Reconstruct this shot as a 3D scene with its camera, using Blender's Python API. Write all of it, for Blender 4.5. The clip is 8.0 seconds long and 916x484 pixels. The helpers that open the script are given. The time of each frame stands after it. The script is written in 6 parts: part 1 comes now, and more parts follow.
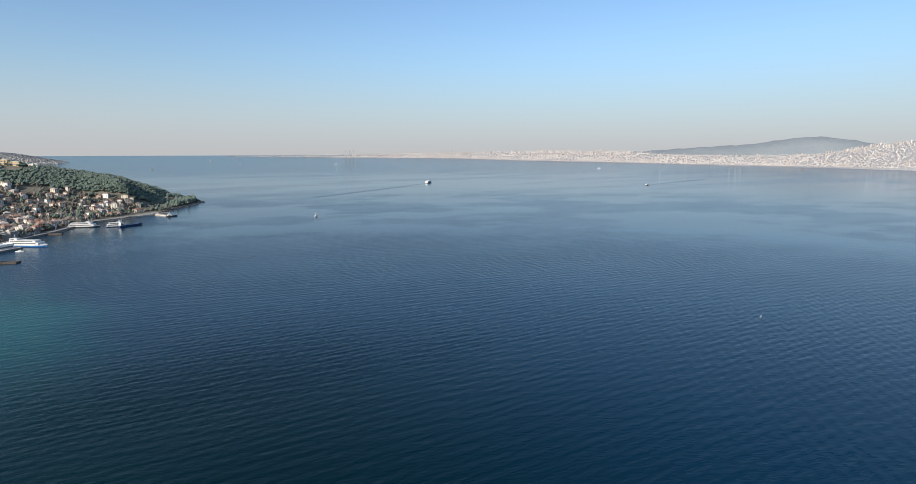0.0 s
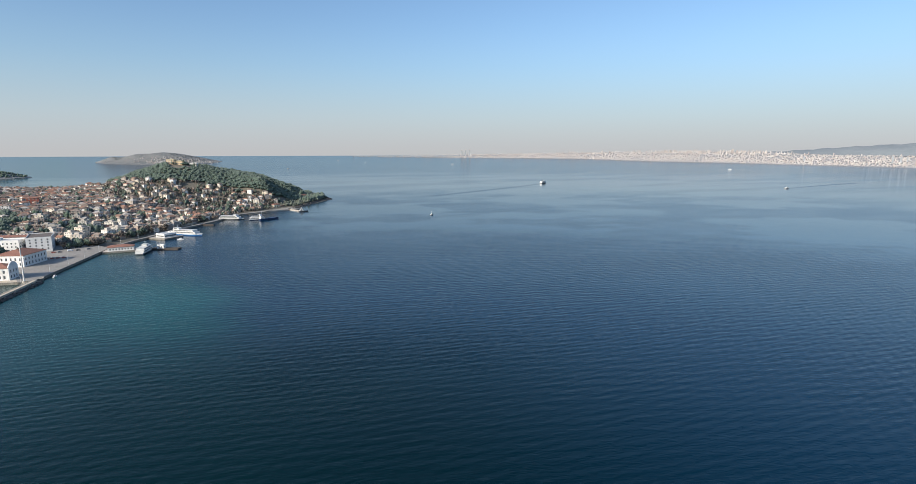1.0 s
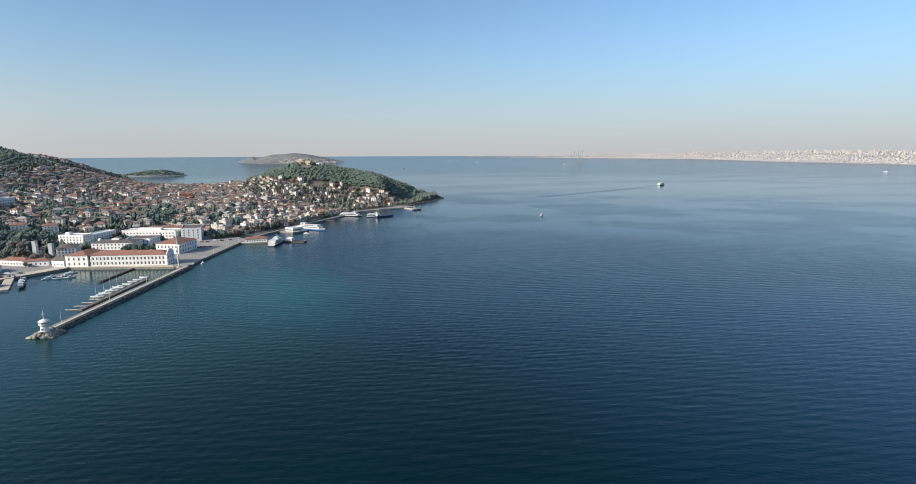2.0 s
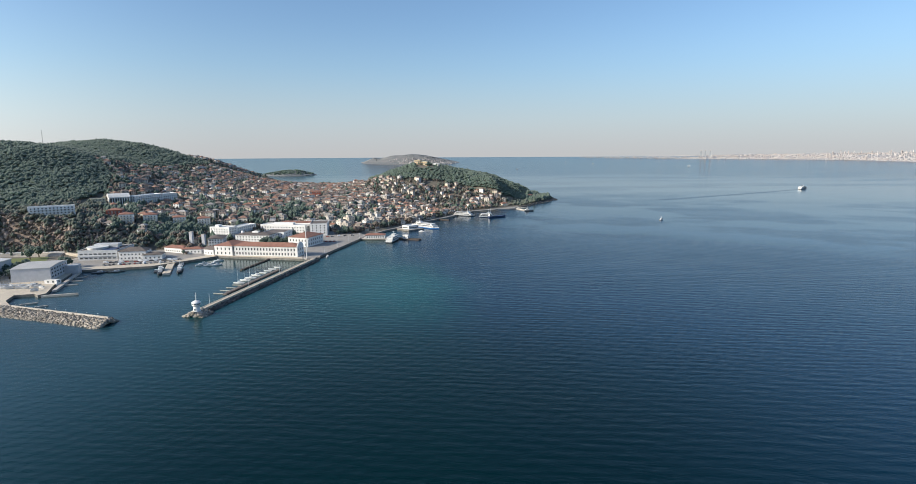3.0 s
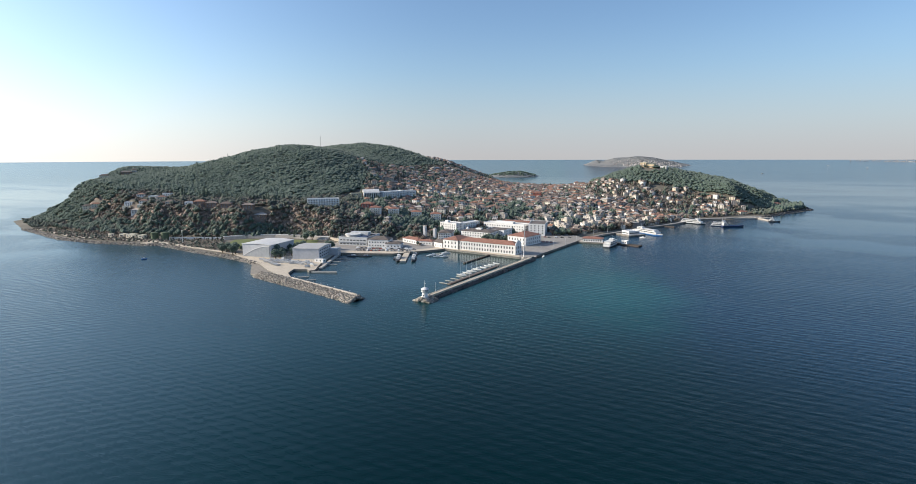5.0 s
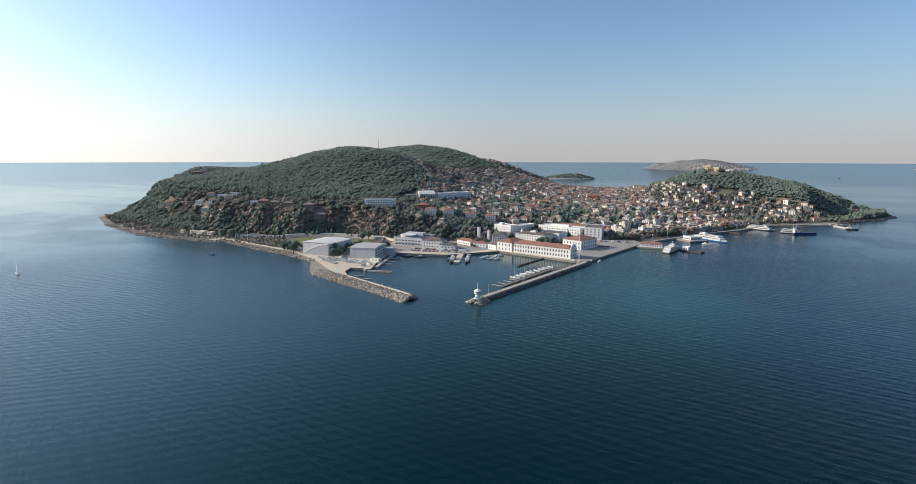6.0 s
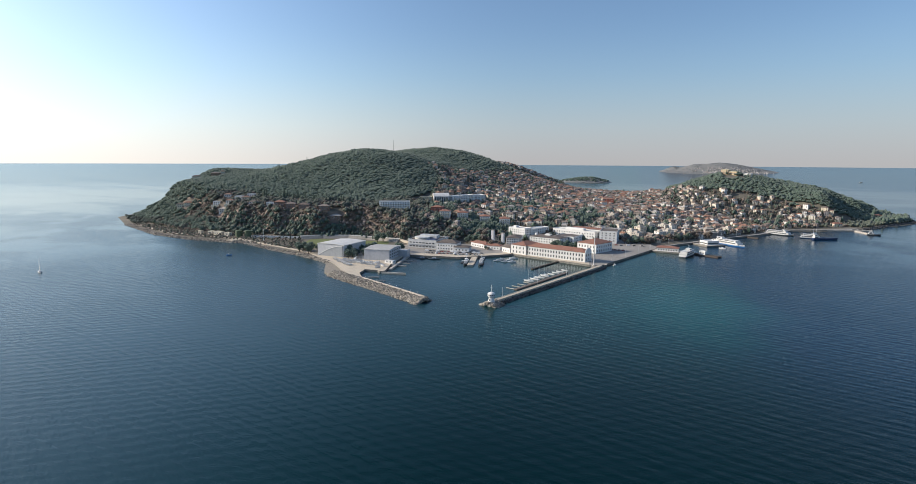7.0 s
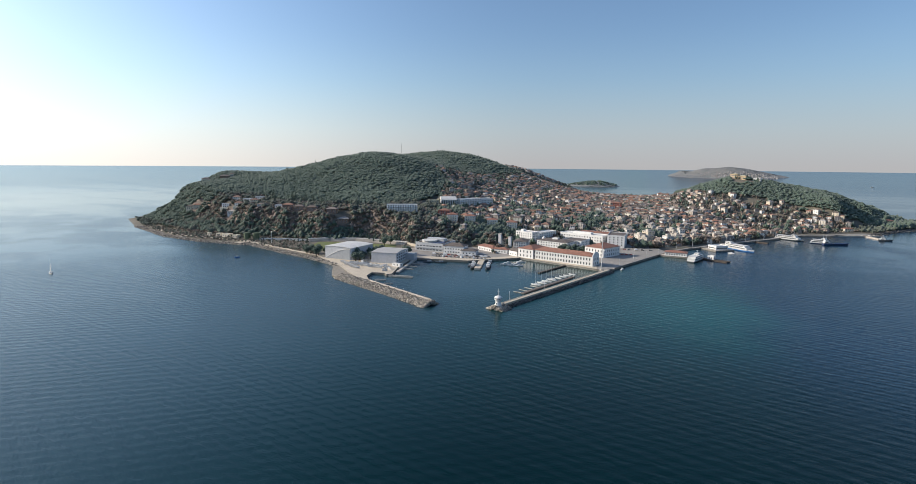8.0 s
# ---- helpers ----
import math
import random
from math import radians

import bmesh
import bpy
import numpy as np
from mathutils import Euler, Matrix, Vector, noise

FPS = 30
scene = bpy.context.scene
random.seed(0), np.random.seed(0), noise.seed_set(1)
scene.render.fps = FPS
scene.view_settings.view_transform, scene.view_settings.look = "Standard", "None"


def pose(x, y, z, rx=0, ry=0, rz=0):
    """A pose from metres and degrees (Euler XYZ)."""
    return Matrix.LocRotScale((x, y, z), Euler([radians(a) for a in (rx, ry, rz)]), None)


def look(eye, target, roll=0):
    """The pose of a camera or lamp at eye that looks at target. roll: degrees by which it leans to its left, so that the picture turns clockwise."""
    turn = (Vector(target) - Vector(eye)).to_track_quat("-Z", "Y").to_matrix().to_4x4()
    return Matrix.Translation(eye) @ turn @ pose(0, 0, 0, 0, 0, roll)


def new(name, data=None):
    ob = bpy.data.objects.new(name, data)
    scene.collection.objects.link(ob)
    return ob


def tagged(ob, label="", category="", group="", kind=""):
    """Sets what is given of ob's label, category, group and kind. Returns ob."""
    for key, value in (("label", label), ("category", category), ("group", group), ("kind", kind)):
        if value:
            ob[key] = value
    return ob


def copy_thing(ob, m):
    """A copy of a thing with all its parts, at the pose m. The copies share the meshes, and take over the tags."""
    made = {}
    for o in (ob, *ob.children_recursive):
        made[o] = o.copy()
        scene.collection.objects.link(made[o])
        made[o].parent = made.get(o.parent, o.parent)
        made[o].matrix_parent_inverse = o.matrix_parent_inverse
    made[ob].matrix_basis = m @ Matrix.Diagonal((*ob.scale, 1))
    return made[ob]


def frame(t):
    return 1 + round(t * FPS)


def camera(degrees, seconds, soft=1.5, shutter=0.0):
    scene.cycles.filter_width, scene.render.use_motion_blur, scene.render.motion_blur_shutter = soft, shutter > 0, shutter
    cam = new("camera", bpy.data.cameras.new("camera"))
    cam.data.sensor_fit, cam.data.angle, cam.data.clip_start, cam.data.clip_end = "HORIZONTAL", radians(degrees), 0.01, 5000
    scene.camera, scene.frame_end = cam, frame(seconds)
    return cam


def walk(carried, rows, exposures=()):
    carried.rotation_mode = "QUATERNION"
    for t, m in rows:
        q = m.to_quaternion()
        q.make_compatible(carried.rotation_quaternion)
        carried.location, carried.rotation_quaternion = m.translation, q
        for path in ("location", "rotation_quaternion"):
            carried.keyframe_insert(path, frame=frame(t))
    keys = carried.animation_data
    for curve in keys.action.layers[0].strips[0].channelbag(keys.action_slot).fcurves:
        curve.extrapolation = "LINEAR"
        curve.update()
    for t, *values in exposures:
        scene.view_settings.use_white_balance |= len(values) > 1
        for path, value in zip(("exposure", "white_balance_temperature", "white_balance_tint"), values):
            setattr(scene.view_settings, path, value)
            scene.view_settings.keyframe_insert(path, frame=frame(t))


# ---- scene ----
from collections import defaultdict

# ---------------------------------------------------------------- camera
EYE_Z = 110.0          # a drone hovering over the sea, turning to its left
cam = camera(80.82, 8.0, soft=0.5)
TURNS = [              # seconds, heading to the left, pitch, lean (degrees)
    (0.0, -0.000, -9.545, 0.013),
    (0.5, 6.034, -9.528, -0.019),
    (1.0, 12.071, -9.516, -0.052),
    (1.5, 17.870, -9.495, -0.092),
    (3.0, 35.724, -9.335, -0.284),
    (3.5, 41.608, -9.270, -0.278),
    (4.0, 47.256, -9.203, -0.257),
    (4.5, 52.909, -9.125, -0.220),
    (5.0, 58.783, -9.043, -0.168),
    (5.2, 60.650, -9.005, -0.130),
    (5.6, 63.130, -8.920, -0.040),
    (6.0, 64.590, -8.830, 0.070),
    (6.3, 65.270, -8.760, 0.150),
    (6.5, 65.649, -8.707, 0.203),
    (7.0, 66.101, -8.568, 0.307),
    (7.5, 66.542, -8.403, 0.405),
    (8.0, 66.871, -8.212, 0.500),
]
walk(cam, [(t, pose(0, 0, EYE_Z, 0, 0, yaw) @ pose(0, 0, 0, 90 + pitch) @ pose(0, 0, 0, 0, 0, lean))
           for t, yaw, pitch, lean in TURNS],
     exposures=[(0.0, 0.17, 6450, 8), (3.0, 0.22, 6420, 7), (4.5, 0.24, 6450, 8), (6.3, 0.04, 6500, 9), (8.0, 0.02, 6500, 9)])

# ---------------------------------------------------------------- light
SUN_LEFT, SUN_UP = 148.0, 25.0
world = bpy.data.worlds.new("sky")
scene.world = world
world.use_nodes = True
wn, wl = world.node_tree.nodes, world.node_tree.links
sky = wn.new("ShaderNodeTexSky")
sky.sky_type, sky.sun_disc = "NISHITA", False
sky.sun_elevation, sky.sun_rotation = radians(SUN_UP), radians(-SUN_LEFT)
sky.air_density, sky.dust_density, sky.ozone_density, sky.altitude = 1.0, 1.6, 4.0, 0.0
# a winter haze lies along the whole horizon and thins out upwards
way = wn.new("ShaderNodeTexCoord")
split = wn.new("ShaderNodeSeparateXYZ")
wl.new(way.outputs["Generated"], split.inputs[0])
thin = wn.new("ShaderNodeMapRange")
thin.interpolation_type = "SMOOTHERSTEP"
for key, value in (("From Min", -0.02), ("From Max", 0.26), ("To Min", 0.85), ("To Max", 0.0)):
    thin.inputs[key].default_value = value
wl.new(split.outputs["Z"], thin.inputs["Value"])
haze = wn.new("ShaderNodeMix")
haze.data_type = "RGBA"
tint = wn.new("ShaderNodeValToRGB")
for stop in (0.06, 0.15):
    tint.color_ramp.elements.new(stop)
for element, colour in zip(tint.color_ramp.elements, ((3.5, 3.45, 3.55, 1), (3.15, 3.55, 3.95, 1), (2.4, 3.35, 4.25, 1), (1.6, 2.7, 4.3, 1))):
    element.color = colour
wl.new(split.outputs["Z"], tint.inputs[0])
# the haze glows towards the sun
flat = wn.new("ShaderNodeVectorMath")
flat.operation = "DOT_PRODUCT"
flat.inputs[1].default_value = (-math.sin(radians(SUN_LEFT)), math.cos(radians(SUN_LEFT)), 0)
wl.new(way.outputs["Generated"], flat.inputs[0])
glow = wn.new("ShaderNodeMapRange")
glow.interpolation_type = "SMOOTHSTEP"
for key, value in (("From Min", -0.04), ("From Max", 1.0), ("To Min", 0.0), ("To Max", 1.0)):
    glow.inputs[key].default_value = value
wl.new(flat.outputs["Value"], glow.inputs["Value"])
warm = wn.new("ShaderNodeVectorMath")
warm.operation = "SCALE"
warm.inputs[0].default_value = (0.88, 0.80, 0.63)
wl.new(glow.outputs[0], warm.inputs["Scale"])
gain = wn.new("ShaderNodeVectorMath")
gain.operation = "ADD"
gain.inputs[1].default_value = (1, 1, 1)
wl.new(warm.outputs[0], gain.inputs[0])
lit = wn.new("ShaderNodeVectorMath")
lit.operation = "MULTIPLY"
wl.new(tint.outputs[0], lit.inputs[0])
wl.new(gain.outputs[0], lit.inputs[1])
wl.new(lit.outputs[0], haze.inputs["B"])
wl.new(thin.outputs[0], haze.inputs["Factor"])
wl.new(sky.outputs[0], haze.inputs["A"])
# and the whole sky brightens gently round the sun
aureole = wn.new("ShaderNodeMapRange")
aureole.interpolation_type = "SMOOTHSTEP"
for key, value in (("From Min", 0.0), ("From Max", 1.02), ("To Min", 1.0), ("To Max", 1.36)):
    aureole.inputs[key].default_value = value
wl.new(flat.outputs["Value"], aureole.inputs["Value"])
bright = wn.new("ShaderNodeVectorMath")
bright.operation = "SCALE"
wl.new(haze.outputs["Result"], bright.inputs[0])
wl.new(aureole.outputs[0], bright.inputs["Scale"])
wl.new(bright.outputs[0], wn["Background"].inputs[0])
wn["Background"].inputs[1].default_value = 0.15

sun = new("sun", bpy.data.lights.new("sun", "SUN"))
sun.data.energy, sun.data.angle, sun.data.color = 5.0, radians(0.6), (1.0, 0.88, 0.73)
_a, _e = radians(SUN_LEFT), radians(SUN_UP)
sun.matrix_world = look((-math.sin(_a) * math.cos(_e) * 900, math.cos(_a) * math.cos(_e) * 900, math.sin(_e) * 900), (0, 0, 0))


# ---------------------------------------------------------------- materials
def mat(name, a, b, scale=0.3, rough=0.8, metal=0.0, vary=0.0, island=0.0, bump=0.0, fine=4.0, extra=None, spec=0.5):
    """Two colours broken up by noise at two scales, with relief; vary: by object, island: by loose piece."""
    m = bpy.data.materials.new(name)
    m.use_nodes = True
    n, l = m.node_tree.nodes, m.node_tree.links
    p = n["Principled BSDF"]
    geo = n.new("ShaderNodeNewGeometry")
    n1, n2 = n.new("ShaderNodeTexNoise"), n.new("ShaderNodeTexNoise")
    n1.inputs["Scale"].default_value, n1.inputs["Detail"].default_value = scale, 4
    n2.inputs["Scale"].default_value, n2.inputs["Detail"].default_value = scale * fine, 3
    for k in (n1, n2):
        l.new(geo.outputs["Position"], k.inputs["Vector"])
    add = n.new("ShaderNodeMath")
    add.operation = "ADD"
    l.new(n1.outputs["Fac"], add.inputs[0])
    l.new(n2.outputs["Fac"], add.inputs[1])
    ramp = n.new("ShaderNodeMapRange")
    ramp.inputs["From Min"].default_value, ramp.inputs["From Max"].default_value = 0.7, 1.3
    l.new(add.outputs[0], ramp.inputs["Value"])
    mix = n.new("ShaderNodeMix")
    mix.data_type = "RGBA"
    mix.inputs["A"].default_value, mix.inputs["B"].default_value = (*a, 1), (*b, 1)
    l.new(ramp.outputs[0], mix.inputs["Factor"])
    out = mix.outputs["Result"]
    if extra:                                   # a list of colours, picked by object or by loose piece
        cr = n.new("ShaderNodeValToRGB")
        cr.color_ramp.interpolation = "CONSTANT"
        while len(cr.color_ramp.elements) < len(extra):
            cr.color_ramp.elements.new(0.5)
        for i, (e, c) in enumerate(zip(cr.color_ramp.elements, extra)):
            e.position, e.color = i / len(extra), (*c, 1)
        if island:
            l.new(geo.outputs["Random Per Island"], cr.inputs[0])
        else:
            oi = n.new("ShaderNodeObjectInfo")
            l.new(oi.outputs["Random"], cr.inputs[0])
        mul = n.new("ShaderNodeMix")
        mul.data_type, mul.blend_type = "RGBA", "MULTIPLY"
        mul.inputs["Factor"].default_value = 1.0
        l.new(out, mul.inputs["A"])
        l.new(cr.outputs[0], mul.inputs["B"])
        out = mul.outputs["Result"]
    if vary or (island and not extra):
        hsv = n.new("ShaderNodeHueSaturation")
        mr = n.new("ShaderNodeMapRange")
        s = vary or island
        mr.inputs["To Min"].default_value, mr.inputs["To Max"].default_value = 1 - s, 1 + s
        if island:
            l.new(geo.outputs["Random Per Island"], mr.inputs["Value"])
        else:
            oi = n.new("ShaderNodeObjectInfo")
            l.new(oi.outputs["Random"], mr.inputs["Value"])
        l.new(mr.outputs[0], hsv.inputs["Value"])
        l.new(out, hsv.inputs["Color"])
        out = hsv.outputs["Color"]
    l.new(out, p.inputs["Base Color"])
    p.inputs["Roughness"].default_value, p.inputs["Metallic"].default_value = rough, metal
    p.inputs["Specular IOR Level"].default_value = spec
    if bump:
        bp = n.new("ShaderNodeBump")
        bp.inputs["Strength"].default_value, bp.inputs["Distance"].default_value = 1.0, bump
        l.new(n2.outputs["Fac"], bp.inputs["Height"])
        l.new(bp.outputs[0], p.inputs["Normal"])
    return m


WHITE = mat("white_plaster", (0.64, 0.63, 0.61), (0.75, 0.74, 0.715), 0.15, 0.8, bump=0.02)
CREAM = mat("cream_plaster", (0.62, 0.55, 0.42), (0.72, 0.66, 0.54), 0.15, 0.85)
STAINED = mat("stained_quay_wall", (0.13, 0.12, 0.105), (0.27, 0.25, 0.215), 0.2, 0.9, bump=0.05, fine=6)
PALEGREY = mat("pale_grey_panels", (0.42, 0.435, 0.445), (0.52, 0.53, 0.54), 0.1, 0.6)
GREYROOF = mat("grey_sheet_roof", (0.36, 0.35, 0.335), (0.46, 0.45, 0.43), 0.12, 0.6, fine=8)
GREYWALL = mat("grey_cladding", (0.40, 0.41, 0.43), (0.48, 0.49, 0.51), 0.1, 0.6)
HOUSEWALL = mat("house_plaster", (0.70, 0.69, 0.67), (0.86, 0.86, 0.86), 0.2, 0.85, extra=[
    (0.84, 0.82, 0.77), (0.54, 0.49, 0.43), (0.74, 0.70, 0.63), (0.36, 0.31, 0.28), (0.86, 0.85, 0.82),
    (0.44, 0.34, 0.28), (0.76, 0.67, 0.52), (0.34, 0.32, 0.31), (0.64, 0.58, 0.50), (0.52, 0.50, 0.48)])
TOWNWALL = mat("town_plaster", (0.78, 0.77, 0.75), (0.92, 0.92, 0.92), 0.2, 0.85, island=1, extra=[
    (0.84, 0.82, 0.78), (0.56, 0.52, 0.46), (0.74, 0.69, 0.60), (0.42, 0.37, 0.33), (0.82, 0.80, 0.76),
    (0.40, 0.32, 0.27), (0.68, 0.60, 0.47), (0.34, 0.32, 0.31), (0.62, 0.56, 0.48), (0.80, 0.79, 0.77)])
TILE = mat("roof_tile", (0.20, 0.095, 0.068), (0.30, 0.150, 0.108), 0.25, 0.9, bump=0.05, fine=8)
HOUSEROOF = mat("house_roof_tile", (0.75, 0.72, 0.7), (1.0, 1.0, 1.0), 0.3, 0.9, fine=6, extra=[
    (0.265, 0.165, 0.125), (0.185, 0.145, 0.125), (0.295, 0.185, 0.14), (0.15, 0.125, 0.11), (0.27, 0.225, 0.195), (0.31, 0.17, 0.12), (0.40, 0.38, 0.36), (0.21, 0.17, 0.15)])
TOWNROOF = mat("town_roof_tile", (0.75, 0.72, 0.7), (1.0, 1.0, 1.0), 0.3, 0.9, fine=6, island=1, extra=[
    (0.265, 0.165, 0.125), (0.185, 0.145, 0.125), (0.295, 0.185, 0.14), (0.15, 0.125, 0.11), (0.27, 0.225, 0.195), (0.31, 0.17, 0.12), (0.40, 0.38, 0.36), (0.21, 0.17, 0.15)])
DARKROOF = mat("dark_roof", (0.095, 0.08, 0.07), (0.15, 0.125, 0.11), 0.2, 0.85)
PALEROOF = mat("pale_sheet_roof", (0.55, 0.54, 0.51), (0.66, 0.65, 0.62), 0.12, 0.5)
GLASS = mat("window_glass", (0.055, 0.063, 0.07), (0.115, 0.125, 0.135), 0.5, 0.12, vary=0.3)
CONCRETE = mat("concrete", (0.34, 0.31, 0.27), (0.48, 0.44, 0.39), 0.08, 0.9, bump=0.03, fine=10)
SANDY = mat("sandy_paving", (0.42, 0.36, 0.28), (0.56, 0.49, 0.39), 0.06, 0.95, fine=12)
PEBBLE = mat("pebble_beach", (0.19, 0.168, 0.138), (0.32, 0.285, 0.235), 0.5, 0.95, bump=0.15, fine=6)
PLAZA = mat("plaza_paving", (0.22, 0.205, 0.185), (0.31, 0.29, 0.265), 0.05, 0.9, fine=12)
ROCK = mat("rubble_rock", (0.140, 0.124, 0.104), (0.315, 0.283, 0.238), 0.4, 0.95, island=0.6, bump=0.1)
WETROCK = mat("wet_rock", (0.035, 0.033, 0.03), (0.09, 0.085, 0.08), 0.5, 0.6, island=0.4, bump=0.1)
TIMBER = mat("dark_timber", (0.05, 0.04, 0.032), (0.10, 0.08, 0.065), 0.5, 0.9)
STEEL = mat("painted_steel", (0.55, 0.56, 0.57), (0.68, 0.69, 0.70), 0.3, 0.45, metal=0.2)
DARKSTEEL = mat("dark_steel", (0.07, 0.08, 0.085), (0.12, 0.13, 0.135), 0.3, 0.5, metal=0.3)
SHIPWHITE = mat("ship_white", (0.50, 0.50, 0.49), (0.62, 0.62, 0.61), 0.2, 0.4)
SHIPBLUE = mat("ship_blue", (0.03, 0.13, 0.36), (0.05, 0.18, 0.44), 0.2, 0.35)
SHIPNAVY = mat("ship_navy", (0.015, 0.03, 0.08), (0.03, 0.05, 0.12), 0.2, 0.4)
SHIPDARK = mat("ship_hull_dark", (0.03, 0.035, 0.04), (0.06, 0.065, 0.07), 0.3, 0.5)
PINE = mat("pine_foliage", (0.064, 0.100, 0.076), (0.092, 0.128, 0.096), 0.5, 0.95, island=0.12, fine=5, spec=0.1, bump=0.15)
OLIVE = mat("garden_foliage", (0.066, 0.084, 0.066), (0.108, 0.122, 0.092), 0.5, 0.95, island=0.35, fine=5, spec=0.1, bump=0.3)
BROWNLEAF = mat("autumn_foliage", (0.115, 0.095, 0.078), (0.195, 0.158, 0.128), 0.5, 0.95, island=0.35, fine=5, spec=0.1, bump=0.3)
for leaf in (PINE, OLIVE, BROWNLEAF):                   # soft fuzz of needles and twigs
    leaf.node_tree.nodes["Principled BSDF"].inputs["Sheen Weight"].default_value = 0.14
    leaf.node_tree.nodes["Principled BSDF"].inputs["Sheen Roughness"].default_value = 0.6
BARK = mat("bark", (0.06, 0.045, 0.03), (0.11, 0.085, 0.06), 2.0, 0.95)
BRICKISH = mat("weathered_boards", (0.16, 0.10, 0.075), (0.27, 0.18, 0.13), 0.3, 0.9)
GREYBOARD = mat("pontoon_boards", (0.11, 0.09, 0.078), (0.19, 0.155, 0.135), 0.4, 0.9)
OCHRE = mat("ochre_plaster", (0.50, 0.37, 0.23), (0.60, 0.46, 0.30), 0.2, 0.85)
PANEL = mat("shaded_panel", (0.27, 0.29, 0.31), (0.34, 0.36, 0.38), 0.1, 0.6)
OCHREPALE = mat("pale_ochre_plaster", (0.48, 0.42, 0.28), (0.57, 0.51, 0.36), 0.2, 0.85)
REDBRICK = mat("red_brick", (0.20, 0.065, 0.05), (0.30, 0.10, 0.075), 0.4, 0.9)
TANKGREEN = mat("tank_green", (0.07, 0.10, 0.055), (0.11, 0.14, 0.08), 0.3, 0.7)
GRASS = mat("pitch_grass", (0.10, 0.13, 0.04), (0.15, 0.17, 0.06), 0.1, 0.95)


EDGE_AT, EDGE_TURN, SHOAL_AT = (-230, 294), 48.7, (-296, 326)      # where the pale shallows end


def water_material():
    m = bpy.data.materials.new("sea_water")
    m.use_nodes = True
    n, l = m.node_tree.nodes, m.node_tree.links
    p = n["Principled BSDF"]
    geo = n.new("ShaderNodeNewGeometry")

    def mapped(long, short, turn, place=(0, 0, 0)):
        """Coordinates in units of long by short metres; turn: where the short side points, degrees to the left of y."""
        mp = n.new("ShaderNodeMapping")
        mp.vector_type = "TEXTURE"
        mp.inputs["Location"].default_value = place
        mp.inputs["Rotation"].default_value = (0, 0, radians(turn))
        mp.inputs["Scale"].default_value = (long, short, 50)
        l.new(geo.outputs["Position"], mp.inputs["Vector"])
        return mp.outputs[0]

    def noise_at(long, short, turn, detail=3.0, rough=0.5):
        t = n.new("ShaderNodeTexNoise")
        t.inputs["Scale"].default_value, t.inputs["Detail"].default_value, t.inputs["Roughness"].default_value = 1.0, detail, rough
        l.new(mapped(long, short, turn), t.inputs["Vector"])
        return t.outputs["Fac"]

    def swell(length, turn, bend=2.5, size=0.35):
        """A train of even waves, length metres from crest to crest, whose crests wander a little."""
        t = n.new("ShaderNodeTexWave")
        t.wave_type, t.bands_direction, t.wave_profile = "BANDS", "Y", "SIN"
        for key, value in (("Scale", 1.0), ("Distortion", bend), ("Detail", 2.0), ("Detail Scale", size), ("Detail Roughness", 0.5)):
            t.inputs[key].default_value = value
        l.new(mapped(length * 10 / math.pi * 2.2, length * 10 / math.pi, turn), t.inputs["Vector"])
        return t.outputs["Fac"]

    def math_node(op, a, b):
        k = n.new("ShaderNodeMath")
        k.operation = op
        for i, v in enumerate((a, b)):
            if isinstance(v, (int, float)):
                k.inputs[i].default_value = v
            else:
                l.new(v, k.inputs[i])
        return k.outputs[0]

    def remap(v, a, b, c, d):
        k = n.new("ShaderNodeMapRange")
        k.interpolation_type = "SMOOTHSTEP"
        for i, x in zip(("From Min", "From Max", "To Min", "To Max"), (a, b, c, d)):
            k.inputs[i].default_value = x
        l.new(v, k.inputs["Value"])
        return k.outputs[0]

    def length(v):
        k = n.new("ShaderNodeVectorMath")
        k.operation = "LENGTH"
        l.new(v, k.inputs[0])
        return k.outputs["Value"]

    def blend(fac, a, b):
        k = n.new("ShaderNodeMix")
        k.data_type = "RGBA"
        for key, v in (("A", a), ("B", b)):
            if isinstance(v, tuple):
                k.inputs[key].default_value = (*v, 1)
            else:
                l.new(v, k.inputs[key])
        l.new(fac, k.inputs["Factor"])
        return k.outputs["Result"]

    # depth by colour: green shallows along the harbour side of an edge that runs off the mole, blue water beyond
    wander = math_node("MULTIPLY", math_node("SUBTRACT", noise_at(70, 60, 0), 0.5), 60.0)
    sep = n.new("ShaderNodeSeparateXYZ")
    l.new(mapped(1, 1, EDGE_TURN, (*EDGE_AT, 0)), sep.inputs[0])
    shallow = remap(math_node("ADD", sep.outputs["X"], wander), -35, 30, 1.0, 0.0)
    reach = remap(math_node("ADD", sep.outputs["X"], wander), -420, -60, 0.25, 1.0)
    shallow = math_node("MULTIPLY", shallow, reach)
    col = blend(shallow, (0.0, 0.0175, 0.0400), (0.0, 0.037, 0.0385))
    # sunward water paled: the bright sky it mirrors is put into the colour
    col = blend(remap(sep.outputs["X"], -330, -90, 1.0, 0.0), col, (0.020, 0.050, 0.063))
    wob = math_node("ADD", length(mapped(62, 118, EDGE_TURN, (*SHOAL_AT, 0))), math_node("MULTIPLY", math_node("SUBTRACT", noise_at(60, 50, 0), 0.5), 1.0))
